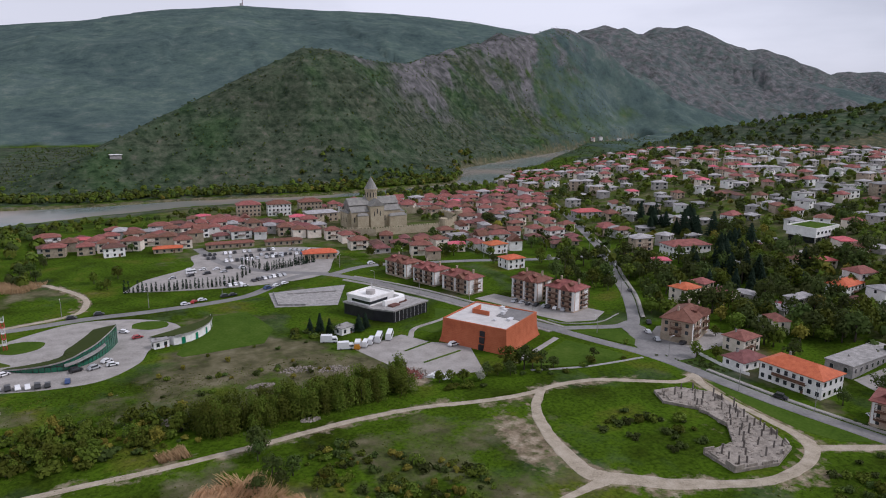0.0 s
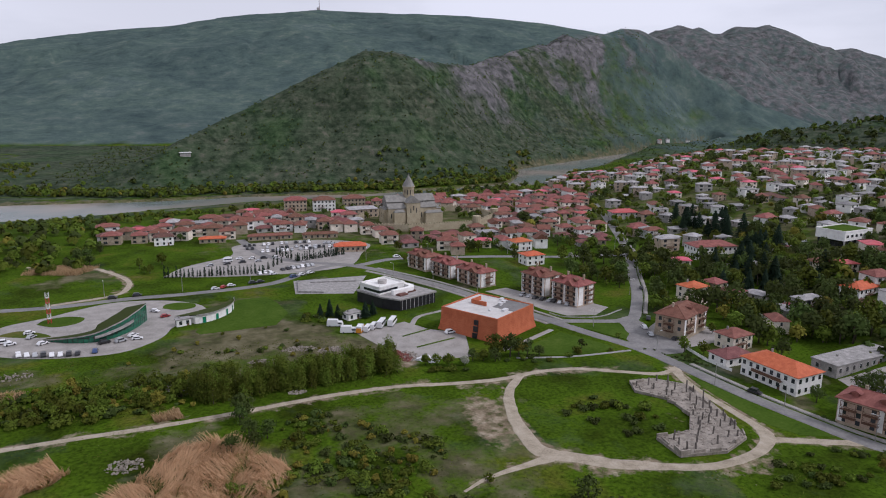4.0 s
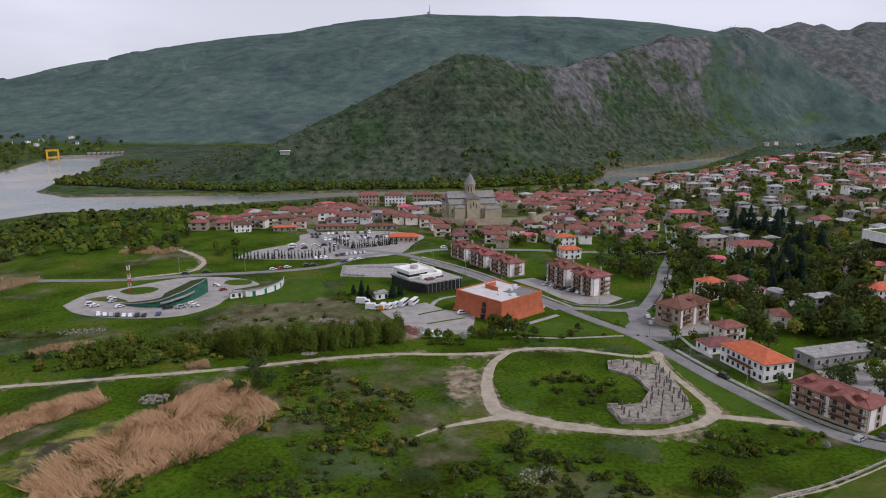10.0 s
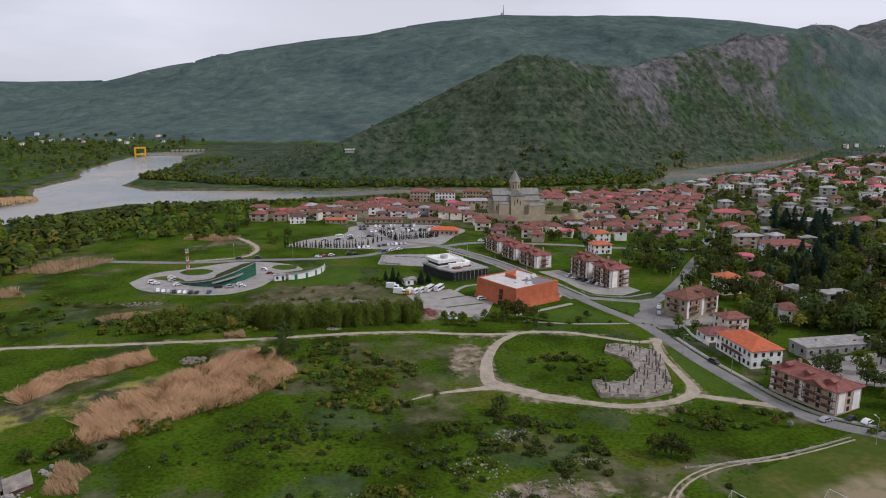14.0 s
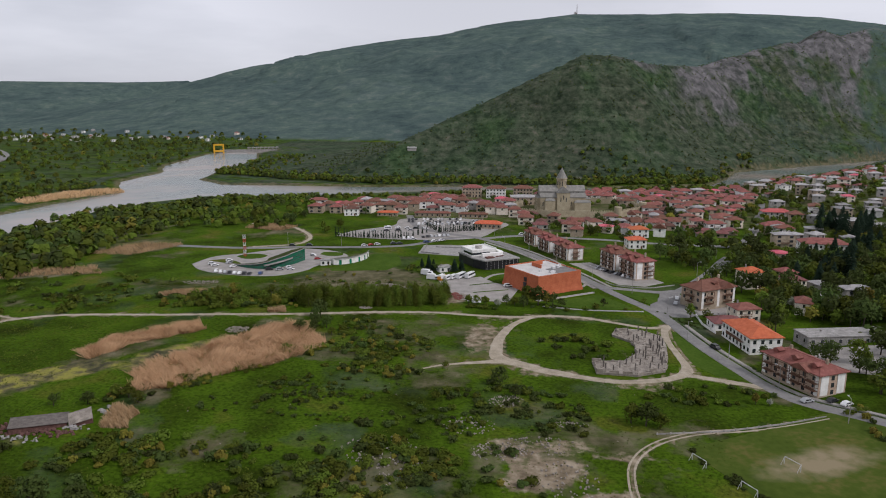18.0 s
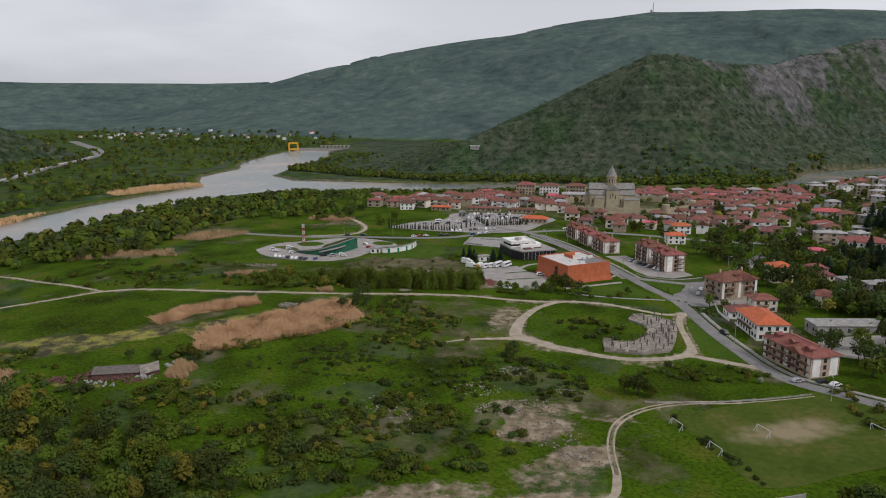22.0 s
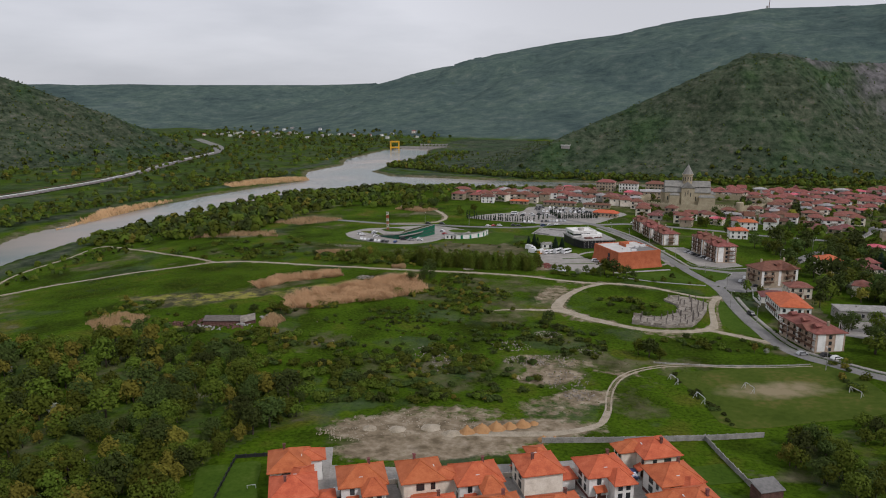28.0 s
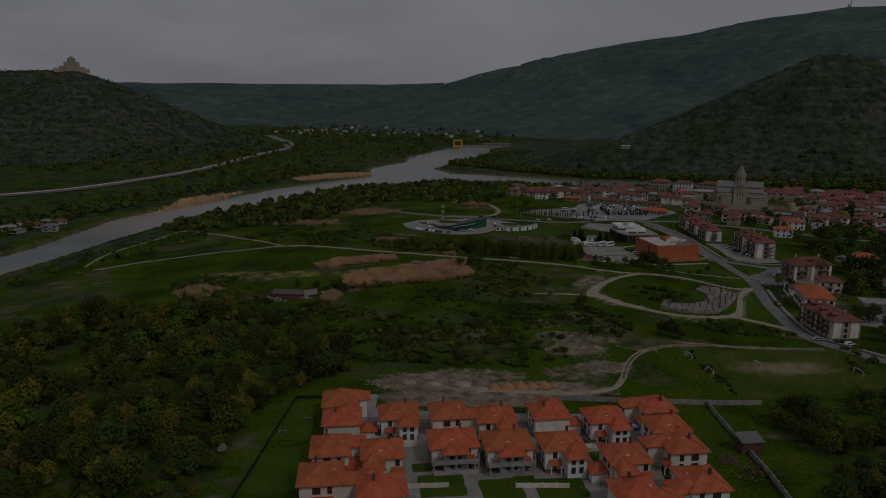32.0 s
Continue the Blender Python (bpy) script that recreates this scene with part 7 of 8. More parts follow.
    for x, y, a, pc, lab in ((60, 262, -20, LORRY_WHITE, "white refuse lorry parked on grass"), (64, 252, -15, LORRY_WHITE, "white refuse lorry beside the yard"), (69, 252, 65, LORRY, "orange and white lorry in the yard")):
        root = stamp("lorry", lab, "lorry", "parked vehicles", pose(x, y, ground_at(x, y), 0, 0, a), pc)
        bm = bmesh.new()
        box(bm, -3.3, -1.2, 1.1, 1.4, 1.2, 3.1, 0.12)
        part("hopper", bm, CAR_PAINTS[0], root, "white rear body")


park_all()


# ---- street furniture ----
def street_lamp(m):
    root = thing("street_lamp", "grey steel street lamp post by the road", "street lamp", "lamps along the road", m=m)
    bm = bmesh.new()
    tube(bm, (0, 0, -0.5), (0, 0, 8), 0.14, 0.08)
    part("pole", bm, M_CONCRETE, root)
    bm = bmesh.new()
    tube(bm, (0, 0, 7.9), (1.5, 0, 8.3), 0.06)
    arm = part("arm", bm, M_STEEL, root)
    bm = bmesh.new()
    box(bm, 1.3, -0.15, 8.2, 2.0, 0.15, 8.4)
    part("lamp_head", bm, M_STEEL, arm)
    return root


lamp0 = street_lamp(pose(175, 195, -4, 0, 0, 0))
for x, y in ((174, 160), (183, 138), (191, 112), (200, 84), (166, 228), (150, 254), (134, 284), (120, 312), (106, 340), (60, 356), (30, 350), (-4, 344), (-40, 342), (100, 384), (140, 386), (190, 376), (210, 268), (236, 316), (262, 366)):
    copy_thing(lamp0, pose(x, y, ground_at(x, y), 0, 0, random.uniform(0, 360)))

tower = thing("lattice_tower", "red and white lattice tower by the forecourt", "tower", m=pose(-57, 304, -4.3) @ Matrix.Diagonal((0.7, 0.7, 0.9, 1)))
for k in range(6):
    bm = bmesh.new()
    for sx in (-1, 1):
        for sy in (-1, 1):
            tube(bm, (sx * 0.9, sy * 0.9, k * 2.6), (sx * 0.9, sy * 0.9, k * 2.6 + 2.6), 0.12, sides=5)
    for sx in (-1, 1):
        tube(bm, (sx * 0.9, -0.9, k * 2.6), (-sx * 0.9, -0.9, k * 2.6 + 2.6), 0.07, sides=4)
        tube(bm, (0.9, sx * 0.9, k * 2.6), (0.9, -sx * 0.9, k * 2.6 + 2.6), 0.07, sides=4)
    box(bm, -1, -1, k * 2.6 - 0.08, 1, 1, k * 2.6 + 0.08)
    part("lattice_stage", bm, M_RED if k % 2 == 0 else M_STEEL, tower)

kiosk = plain_house("kiosk", "small white flat-roofed kiosk between dark conifers", "", pose(69, 271, -3.8, 0, 0, 25), 7, 5, 1, M_WHITE, M_CONCRETE, 0.4, (2, 1, 1, 1), flat=True, category="kiosk")
plain_house("site_cabin", "small white site cabin beside the pavilion", "", pose(-2, 284, -4.1, 0, 0, 20), 6, 3, 1, M_WHITE, M_TIN, 0.3, (2, 1, 1, 1), flat=True, category="cabin")
plain_house("workshop", "long low grey concrete workshop with a flat roof", "", pose(234, 158, -3.0, 0, 0, 8), 34, 10, 1, M_CONCRETE, M_CONCRETE, 0.4, (9, 2, 5, 2), flat=True, storey=4.0, category="workshop")
plain_house("shed_row", "low house with a pink tin roof among trees", "", pose(262, 218, -3.0, 0, 0, 15), 9, 8, 1, M_GREYWALL, M_TIN_RED, 1.8, (2, 1, 1, 1))
plain_house("house", "two-storey white house with an orange roof among trees", "", pose(300, 214, 2.0, 0, 0, 10), 20, 10, 2, M_WHITE, M_TILE_ORANGE, 2.6, (6, 2, 4, 2), balcony=True)
panel_wall("road_fence", "low white picket wall along the road", [(187, 192), (186, 180), (188, 168)], 1.1, M_WHITE, 2.5, 0.12, category="fence")
panel_wall("court_wall", "broken grey concrete wall round the foundation court", [(54, 344), (52, 322), (64, 317)], 1.0, M_CONCRETE, 3.0, 0.4, post=False)
panel_wall("court_wall", "low grey concrete wall lines in the court", [(60, 340), (84, 336)], 0.7, M_CONCRETE, 3.0, 0.4, post=False)


# ---- heaps ----
def heap(name, label, category, spots, n, size, mat, seed, high=0.6):
    """Loose lumps lying about in a few patches."""
    rnd = random.Random(seed)
    bm = bmesh.new()
    for cx, cy, rx, ry in spots:
        for i in range(n):
            a, r = rnd.uniform(0, math.tau), math.sqrt(rnd.random())
            x, y = cx + rx * r * math.cos(a), cy + ry * r * math.sin(a)
            s = size * rnd.uniform(0.4, 1.4)
            z = ground_at(x, y) + high * (1 - r) * rnd.random()
            v = box(bm, -s, -s * rnd.uniform(0.5, 1), -s * 0.6, s, s * rnd.uniform(0.5, 1), s * rnd.uniform(0.4, 0.9), s * rnd.uniform(0.1, 0.4))
            rot = Euler((rnd.uniform(-0.5, 0.5), rnd.uniform(-0.5, 0.5), rnd.uniform(0, 3))).to_matrix()
            for q in v:
                q.co = rot @ q.co + Vector((x, y, z + s * 0.2))
    tagged(new(name, mesh_of(name, bm, mat)), label, category, kind="stuff")


M_BAG = surface("white_sacks", [(0.6, 0.6, 0.6), (0.78, 0.78, 0.77)], 1.0, 0.7)
M_CLAY = surface("orange_clay_heap", [(0.32, 0.17, 0.07), (0.42, 0.24, 0.11)], 0.8, 0.95, 0.05)
heap("rubble", "pale stone and concrete rubble in the meadow", "rubble", [(104, 66, 13, 6), (112, 48, 8, 10), (94, 62, 8, 5), (116, 80, 6, 2), (86, 78, 8, 6), (118, 36, 6, 4), (70, 50, 9, 8), (98, 96, 6, 5), (62, 62, 12, 8)], 90, 0.26, M_RUIN, 1)
heap("rubble", "grey building debris dumped beside the yard", "rubble", [(42, 238, 7, 3), (54, 234, 6, 3), (27, 228, 5, 2), (0, 211, 7, 4), (-13, 161, 5, 4), (81, 218, 3, 6), (-60, 240, 10, 4), (36, 196, 3, 1.5)], 120, 0.3, M_RUIN, 2)
heap("bricks", "tipped pile of red bricks at the edge of the yard", "bricks", [(79, 217, 2.6, 4.5), (77, 222, 2, 3)], 150, 0.28, M_TILE_RED, 12, 1.2)
heap("sacks", "stack of white builder's sacks in the yard", "sacks", [(85, 213, 2.6, 1.6), (88, 210, 2.0, 1.2)], 40, 0.7, M_BAG, 3, 1.4)
def mound(label, x, y, r, h, mat, seed):
    """A rounded heap of tipped earth with a lumpy skin."""
    bm = bmesh.new()
    rings = []
    for k in range(7):
        f = k / 6
        rings.append([])
        for i in range(18):
            a = math.tau * i / 18
            q = r * f * (0.85 + 0.3 * float(vnoise(2 * math.cos(a) + seed * 9.1, 2 * math.sin(a) + seed * 3.3, seed)))
            px, py = q * math.cos(a), q * math.sin(a)
            z = h * (1 - f) ** 0.8 * (0.75 + 0.5 * float(vnoise(px * 1.1 + 40, py * 1.1 + seed, seed + 1))) - 0.5 * f
            rings[-1].append(bm.verts.new((px, py, z)))
    for lo, hi in zip(rings, rings[1:]):
        for i in range(18):
            j = (i + 1) % 18
            bm.faces.new((lo[i], hi[i], hi[j], lo[j]))
    bmesh.ops.remove_doubles(bm, verts=bm.verts, dist=0.01)
    bmesh.ops.recalc_face_normals(bm, faces=bm.faces)
    o = new("mound", mesh_of("mound", bm, mat))
    o.matrix_basis = pose(x, y, ground_at(x, y) + 0.05)
    tagged(o, label, "earth heap", "heaps behind the estate")


for k, (x, y, r, h) in enumerate(((90, -1.5, 2.8, 2.0), (93.8, 1.0, 3.2, 2.4), (97.5, 3.8, 2.9, 2.2), (101, 6.0, 2.6, 2.0), (104.5, 8.4, 2.8, 2.1), (107.5, 10.5, 1.8, 1.3), (112, 0.5, 2.2, 1.6), (115, 1.5, 1.8, 1.2))):
    mound("rounded heap of tipped orange clay", x, y, r, h, M_CLAY, k)
for k, (x, y, r, h) in enumerate(((86, -4, 3.5, 1.0), (79, -2, 4.0, 0.9), (70, -6, 3.6, 0.8), (62, -8, 3.0, 0.9))):
    mound("low heap of bare pinkish earth", x, y, r, h, M_TRACK, 20 + k)
heap("loose_stones", "bare earth and stones behind the estate", "earth heap", [(68, -4, 16, 7), (80, 4, 14, 7), (56, -14, 8, 5)], 90, 0.2, M_TRACK, 5, 0.3)
heap("shed_debris", "dark planks and debris round the fallen shed", "debris", [(-48, 68, 8, 4), (-38, 66, 9, 3), (-58, 62, 6, 3)], 70, 0.5, M_RUST, 8, 0.6)
heap("shed_debris", "pale boards thrown beside the fallen shed", "debris", [(-32, 70, 6, 3), (-44, 62, 8, 2), (-27, 82, 3, 3)], 22, 0.45, M_CONCRETE, 9, 0.5)
heap("litter", "scattered pale stones and litter on the meadow", "litter", [(60, 60, 50, 40), (0, 200, 60, 30), (-80, 130, 60, 40), (110, 90, 50, 30), (20, 110, 50, 40), (-60, 240, 50, 30)], 16, 0.16, M_RUIN, 6, 0.0)
heap("building_material", "timber and rubble piled on a building plot", "building material", [(168, -30, 5, 7), (163, -26, 3, 3), (152, -48, 2, 5)], 60, 0.4, M_WOOD, 7, 0.5)
# ---- plants ----
def leaf_cloud(blobs, n, size, rnd, flat=0.75):
    """Leaf clumps spread over the skin of several lobes; each is a small bent card of its own."""
    bm = bmesh.new()
    total = sum(b[3] ** 2 for b in blobs)
    for cx, cy, cz, r, sq in blobs:
        for i in range(max(6, int(n * r * r / total))):
            u = Vector((rnd.gauss(0, 1), rnd.gauss(0, 1), rnd.gauss(0, 1))).normalized()
            if u.z < -0.55:
                continue
            k = r * rnd.uniform(0.55, 1.22)
            p = Vector((cx + u.x * k, cy + u.y * k, cz + u.z * k * sq))
            s = size * rnd.uniform(0.6, 1.35)
            nrm = (u + Vector((rnd.uniform(-0.35, 0.35), rnd.uniform(-0.35, 0.35), rnd.uniform(-0.15, 0.4)))).normalized()
            q = nrm.to_track_quat("Z", "Y")
            t = rnd.uniform(0, math.tau)
            ring = []
            for a in range(4):
                rr = s * rnd.uniform(0.75, 1.15) if a % 2 == 0 else s * rnd.uniform(0.55, 0.95)
                ring.append(bm.verts.new(p + q @ Vector((rr * math.cos(t + a * math.tau / 4), rr * math.sin(t + a * math.tau / 4), rnd.uniform(-0.25, 0.1) * s))))
            bm.faces.new(ring)
    return bm


def trunk_mesh(h, r, limbs, rnd, spread):
    bm = bmesh.new()
    tube(bm, (0, 0, -0.6), (rnd.uniform(-0.2, 0.2), rnd.uniform(-0.2, 0.2), h), r, r * 0.55, 7)
    for i in range(limbs):
        a = math.tau * i / limbs + rnd.uniform(-0.4, 0.4)
        z = h * rnd.uniform(0.55, 0.95)
        tube(bm, (0, 0, z), (spread * math.cos(a), spread * math.sin(a), z + spread * rnd.uniform(0.6, 1.1)), r * 0.45, r * 0.12, 5)
    return mesh_of("trunk", bm, M_BARK)


def broadleaf(h, w, mat, seed, n=1200, size=0.34):
    rnd = random.Random(seed)
    blobs = [(0, 0, h * 0.55, w * 0.38, 1.05)]
    for i in range(11):
        a = math.tau * i / 11 * 2 + rnd.uniform(-0.5, 0.5)
        d = w * rnd.uniform(0.16, 0.42)
        blobs.append((d * math.cos(a), d * math.sin(a), h * rnd.uniform(0.24, 0.78), w * rnd.uniform(0.11, 0.24), rnd.uniform(0.8, 1.3)))
    blobs.append((rnd.uniform(-0.5, 0.5), rnd.uniform(-0.5, 0.5), h * 0.86, w * 0.2, 1.0))
    return [("trunk", trunk_mesh(h * 0.5, 0.035 * h, 5, rnd, w * 0.25), pose(0, 0, 0)), ("crown", mesh_of("crown", leaf_cloud(blobs, n, size, rnd), mat), pose(0, 0, 0))]


def poplar(h, w, mat, seed, n=900, size=0.34):
    rnd = random.Random(seed)
    blobs = [(rnd.uniform(-0.8, 0.8), rnd.uniform(-0.8, 0.8), h * (0.14 + 0.1 * i), w * (0.48 - 0.03 * i) * rnd.uniform(0.75, 1.15), 1.2) for i in range(8)]
    return [("trunk", trunk_mesh(h * 0.5, 0.02 * h, 4, rnd, w * 0.25), pose(0, 0, 0)), ("crown", mesh_of("crown", leaf_cloud(blobs, n, size, rnd), mat), pose(0, 0, 0))]


def cypress(h, w, seed):
    rnd = random.Random(seed)
    blobs = [(0, 0, h * (0.12 + 0.12 * i), w * 0.5 * (1 - (i / 7.5) ** 2), 1.6) for i in range(7)]
    return [("trunk", trunk_mesh(h * 0.4, 0.12, 2, rnd, 0.1), pose(0, 0, 0)), ("crown", mesh_of("crown", leaf_cloud(blobs, 110, 0.35, rnd), M_CONIFER), pose(0, 0, 0))]


def cedar(h, w, seed):
    """A conifer of drooping tiers."""
    rnd = random.Random(seed)
    bm = bmesh.new()
    for i in range(11):
        z = h * (0.15 + 0.8 * i / 10)
        r = w * 0.5 * (1 - (i / 11) ** 1.2) + 0.2
        m = int(16 + 12 * (1 - i / 11))
        for k in range(m):
            a = math.tau * k / m + rnd.uniform(-0.15, 0.15)
            rr = r * rnd.uniform(0.7, 1.15)
            c, s = math.cos(a), math.sin(a)
            wd = 0.55 * rnd.uniform(0.7, 1.2)
            v = [bm.verts.new(p) for p in ((c * rr * 0.2, s * rr * 0.2, z + 0.5), (c * rr * 0.65 - s * wd, s * rr * 0.65 + c * wd, z + 0.1), (c * rr, s * rr, z - rnd.uniform(0.3, 0.9)), (c * rr * 0.65 + s * wd, s * rr * 0.65 - c * wd, z + 0.05))]
            bm.faces.new(v)
    return [("trunk", trunk_mesh(h * 0.9, 0.25, 2, rnd, 0.2), pose(0, 0, 0)), ("crown", mesh_of("crown", bm, M_CONIFER), pose(0, 0, 0))]


def bush_mesh(w, h, mat, seed, n=320, size=0.27):
    rnd = random.Random(seed)
    blobs = [(rnd.uniform(-0.3, 0.3) * w, rnd.uniform(-0.3, 0.3) * w, h * rnd.uniform(0.25, 0.55), w * rnd.uniform(0.22, 0.36), h / w * 1.1) for i in range(5)]
    return mesh_of("bush", leaf_cloud(blobs, n, size, rnd), mat)


BROAD = [broadleaf(8, 7, M_LEAF, 1), broadleaf(7, 6.5, M_LEAF, 2), broadleaf(9, 7.5, M_LEAF_DARK, 3), broadleaf(6, 5.5, M_LEAF, 4), broadleaf(7, 6, M_LEAF_YELLOW, 5), broadleaf(8, 7.5, M_LEAF_DARK, 6), broadleaf(5, 5, M_LEAF_BLOSSOM, 7)]
POPLAR = [poplar(11, 6.0, M_LEAF, 11), poplar(12, 6.5, M_LEAF, 12), poplar(9, 6.5, M_LEAF, 13)]
CYPRESS = [cypress(5.5, 1.4, 21), cypress(6.5, 1.5, 22)]
CEDAR = [cedar(13, 9, 31), cedar(11, 7, 32)]
BUSH = [bush_mesh(3.2, 2.2, M_LEAF, 41), bush_mesh(2.6, 1.8, M_LEAF_DARK, 42), bush_mesh(4.0, 2.8, M_LEAF, 43, 380), bush_mesh(2.4, 2.0, M_LEAF_YELLOW, 44), bush_mesh(3.6, 2.2, M_LEAF_DARK, 45, 340)]
TREE_LABELS = {0: "leafy spring-green tree", 1: "round leafy green tree", 2: "dark green leafy tree", 3: "small spring-green tree", 4: "yellow-green tree in young leaf", 5: "broad dark green tree", 6: "pale blossoming fruit tree"}


PLANTS = []


def plant(pieces, x, y, s, label, group, name="tree", rnd=random):
    PLANTS.append((name, label, group, pieces, x, y, pose(x, y, ground_at(x, y) - 0.1, 0, 0, rnd.uniform(0, 360)) @ Matrix.Diagonal((s * rnd.uniform(0.9, 1.1), s * rnd.uniform(0.9, 1.1), s * rnd.uniform(0.88, 1.15), 1))))


def shrub(k, x, y, s, rnd, where="on the meadow"):
    words = ("green leafy bush", "dark green bush", "wide green bush", "yellow-green bush", "spreading dark bush")[k]
    m = pose(x, y, ground_at(x, y) - 0.1, 0, 0, rnd.uniform(0, 360)) @ Matrix.Diagonal((s, s * rnd.uniform(0.8, 1.2), s * rnd.uniform(0.8, 1.15), 1))
    PLANTS.append(("bush", words + " " + where, "bushes", [("crown", BUSH[k], pose(0, 0, 0))], x, y, m))


FAR_TREES = []


def grow():
    rnd = random.Random(77)
    # the young wood beside the estate
    wood = [(-130, -50), (-110, 10), (-62, 40), (-20, 30), (20, 12), (40, 4), (34, -26), (30, -40), (44, -84), (50, -110), (-40, -140), (-110, -120)]
    n = 0
    while n < 880:
        x, y = rnd.uniform(-135, 52), rnd.uniform(-130, 42)
        if inside(wood, np.array(x), np.array(y)) and vnoise(x / 15.0, y / 15.0, 4) > 0.27:
            k = rnd.choices((0, 1, 2, 3, 4, 5, 6), (4, 4, 2.5, 4, 4, 2, 0.15))[0]
            plant(BROAD[k], x, y, rnd.choice((rnd.uniform(0.45, 0.8), rnd.uniform(0.8, 1.35))), TREE_LABELS[k] + " in the young wood", "trees of the wood", rnd=rnd)
            n += 1
    # the wood beyond the garden wall
    other = [(178, 20), (200, 34), (216, 28), (226, -10), (214, -60), (186, -60), (182, -20), (176, 4)]
    n = 0
    while n < 110:
        x, y = rnd.uniform(174, 228), rnd.uniform(-62, 36)
        if inside(other, np.array(x), np.array(y)):
            k = rnd.choices((0, 1, 2, 3, 4, 5), (3, 2, 3, 3, 1, 3))[0]
            plant(BROAD[k], x, y, rnd.uniform(0.6, 1.0), TREE_LABELS[k] + " beyond the garden wall", "trees beyond the wall", rnd=rnd)
            n += 1
    # tall hedge of poplars beside the track
    for i in range(190):
        s = rnd.random()
        x, y = 4 + 68 * s + rnd.uniform(-2, 2), 194 + 10 * s + rnd.uniform(-1, 13)
        plant(rnd.choice(POPLAR), x, y, rnd.uniform(0.55, 0.9), "slim young poplar in a dense row", "poplars along the track", "poplar", rnd)
    for x, y, k, s in ((112, 207, 0, 1.15), (117, 205.5, 5, 1.1), (121, 206, 4, 0.95), (106, 205, 3, 0.8), (98, 203, 6, 0.8), (92, 204, 3, 0.7), (148, 206, 2, 0.5), (168, 212, 3, 0.4), (18, 181, 5, 0.95), (17, 177, 2, 0.7), (96, 110, 5, 0.8), (101, 100, 2, 0.55),
                       (139, 80, 5, 0.95), (135, 82, 0, 0.8), (143, 79, 1, 0.8), (178, 98, 4, 0.5), (182, 97, 6, 0.55), (184, 190, 0, 0.8), (190, 186, 1, 0.7), (196, 138, 2, 0.7), (64, 271, 2, 0.5), (210, 206, 0, 0.6), (214, 172, 2, 0.9), (75, 96, 3, 0.5)):
        plant(BROAD[k], x, y, s, TREE_LABELS[k] + " standing alone", "single trees", rnd=rnd)
    # loose trees between the track and the green hall
    for i in range(56):
        x, y = rnd.uniform(-48, 2), rnd.uniform(196, 218)
        k = rnd.choices((0, 1, 3, 4), (3, 3, 4, 1))[0]
        plant(BROAD[k], x, y, rnd.uniform(0.4, 0.85), TREE_LABELS[k] + " by the track", "trees by the track", rnd=rnd)
    for x, y, k, s in ((-14, 97, 4, 0.5), (-25, 91, 1, 0.75), (-20, 87, 0, 0.6), (-30, 92, 3, 0.7), (-36, 86, 5, 0.6), (-46, 84, 2, 0.5), (14, 160, 2, 0.7), (20, 161, 5, 0.6), (19, 168, 2, 0.8), (24, 166, 5, 0.7), (32, 162, 1, 0.55), (28, 157, 0, 0.5), (124, 205, 2, 0.7), (128, 203, 5, 0.6), (110, 203, 5, 0.7), (102, 206, 2, 0.6), (88, 206, 0, 0.6), (84, 207, 3, 0.7)):
        plant(BROAD[k], x, y, s, TREE_LABELS[k] + " standing in scrub", "single trees", rnd=rnd)
    for x, y in ((63, 272), (75, 270), (79, 273), (60, 276), (56, 277)):
        plant(CEDAR[1], x, y, rnd.uniform(0.55, 0.75), "small dark conifer by the kiosk", "conifers by the kiosk", "conifer", rnd)
    # cypress rows at the car park
    for a, b, n in (((-14, 375), (38, 369), 26), ((50, 414), (60, 392), 8), ((60, 392), (90, 404), 22), ((36, 368), (50, 392), 6)):
        for i in range(n):
            s = i / (n - 1)
            plant(rnd.choice(CYPRESS), a[0] + (b[0] - a[0]) * s + rnd.uniform(-0.4, 0.4), a[1] + (b[1] - a[1]) * s + rnd.uniform(-0.4, 0.4), rnd.uniform(0.7, 1.15), "slim dark cypress in a row", "cypresses at the car park", "cypress", rnd)
    # dark cedars in the upper town
    for i in range(46):
        x, y = rnd.choice(((345, 400), (350, 380), (335, 350), (322, 302), (290, 285), (286, 256))) 
        x, y = x + rnd.gauss(0, 11), y + rnd.gauss(0, 14)
        if all(math.hypot(x - a, y - b) > r * 0.8 for a, b, r in KEEP) and along(STREETS[0], np.array(x), np.array(y))[0] > 7:
            plant(rnd.choice(CEDAR), x, y, rnd.uniform(0.8, 1.35), "tall dark cedar in the upper town", "cedars in the town", "conifer", rnd)
    # trees among the houses
    n = 0
    while n < 430:
        x, y = rnd.uniform(-60, 520), rnd.uniform(150, 640)
        rise = x - 215 - 0.33 * (y - 180)
        az = math.degrees(math.atan2(x, y))
        if math.hypot(x, y) > edge_of_town(az) + (200 if rise > 0 else -5) or az > 58 or (y < 310 and x < 205) or (x < 110 and y < 470) or (y < 375 and x < 162) or not free_spot(x, y, 2.5):
            continue
        dense = 0.95 if rise > -15 and y < 330 else 0.45
        if rnd.random() > dense or any(abs(x - h[1]) < 6.5 and abs(y - h[2]) < 6 for h in TOWN):
            continue
        k = rnd.choices((0, 1, 2, 3, 5, 6, 4), (3, 3, 3, 3, 3, 0.6, 0.5))[0]
        plant(BROAD[k], x, y, rnd.uniform(0.55, 1.15) * (1.15 if y < 330 else 0.9), TREE_LABELS[k] + " among the houses", "garden trees", rnd=rnd)
        n += 1
    # big old trees beside the road on the town's near edge
    n = 0
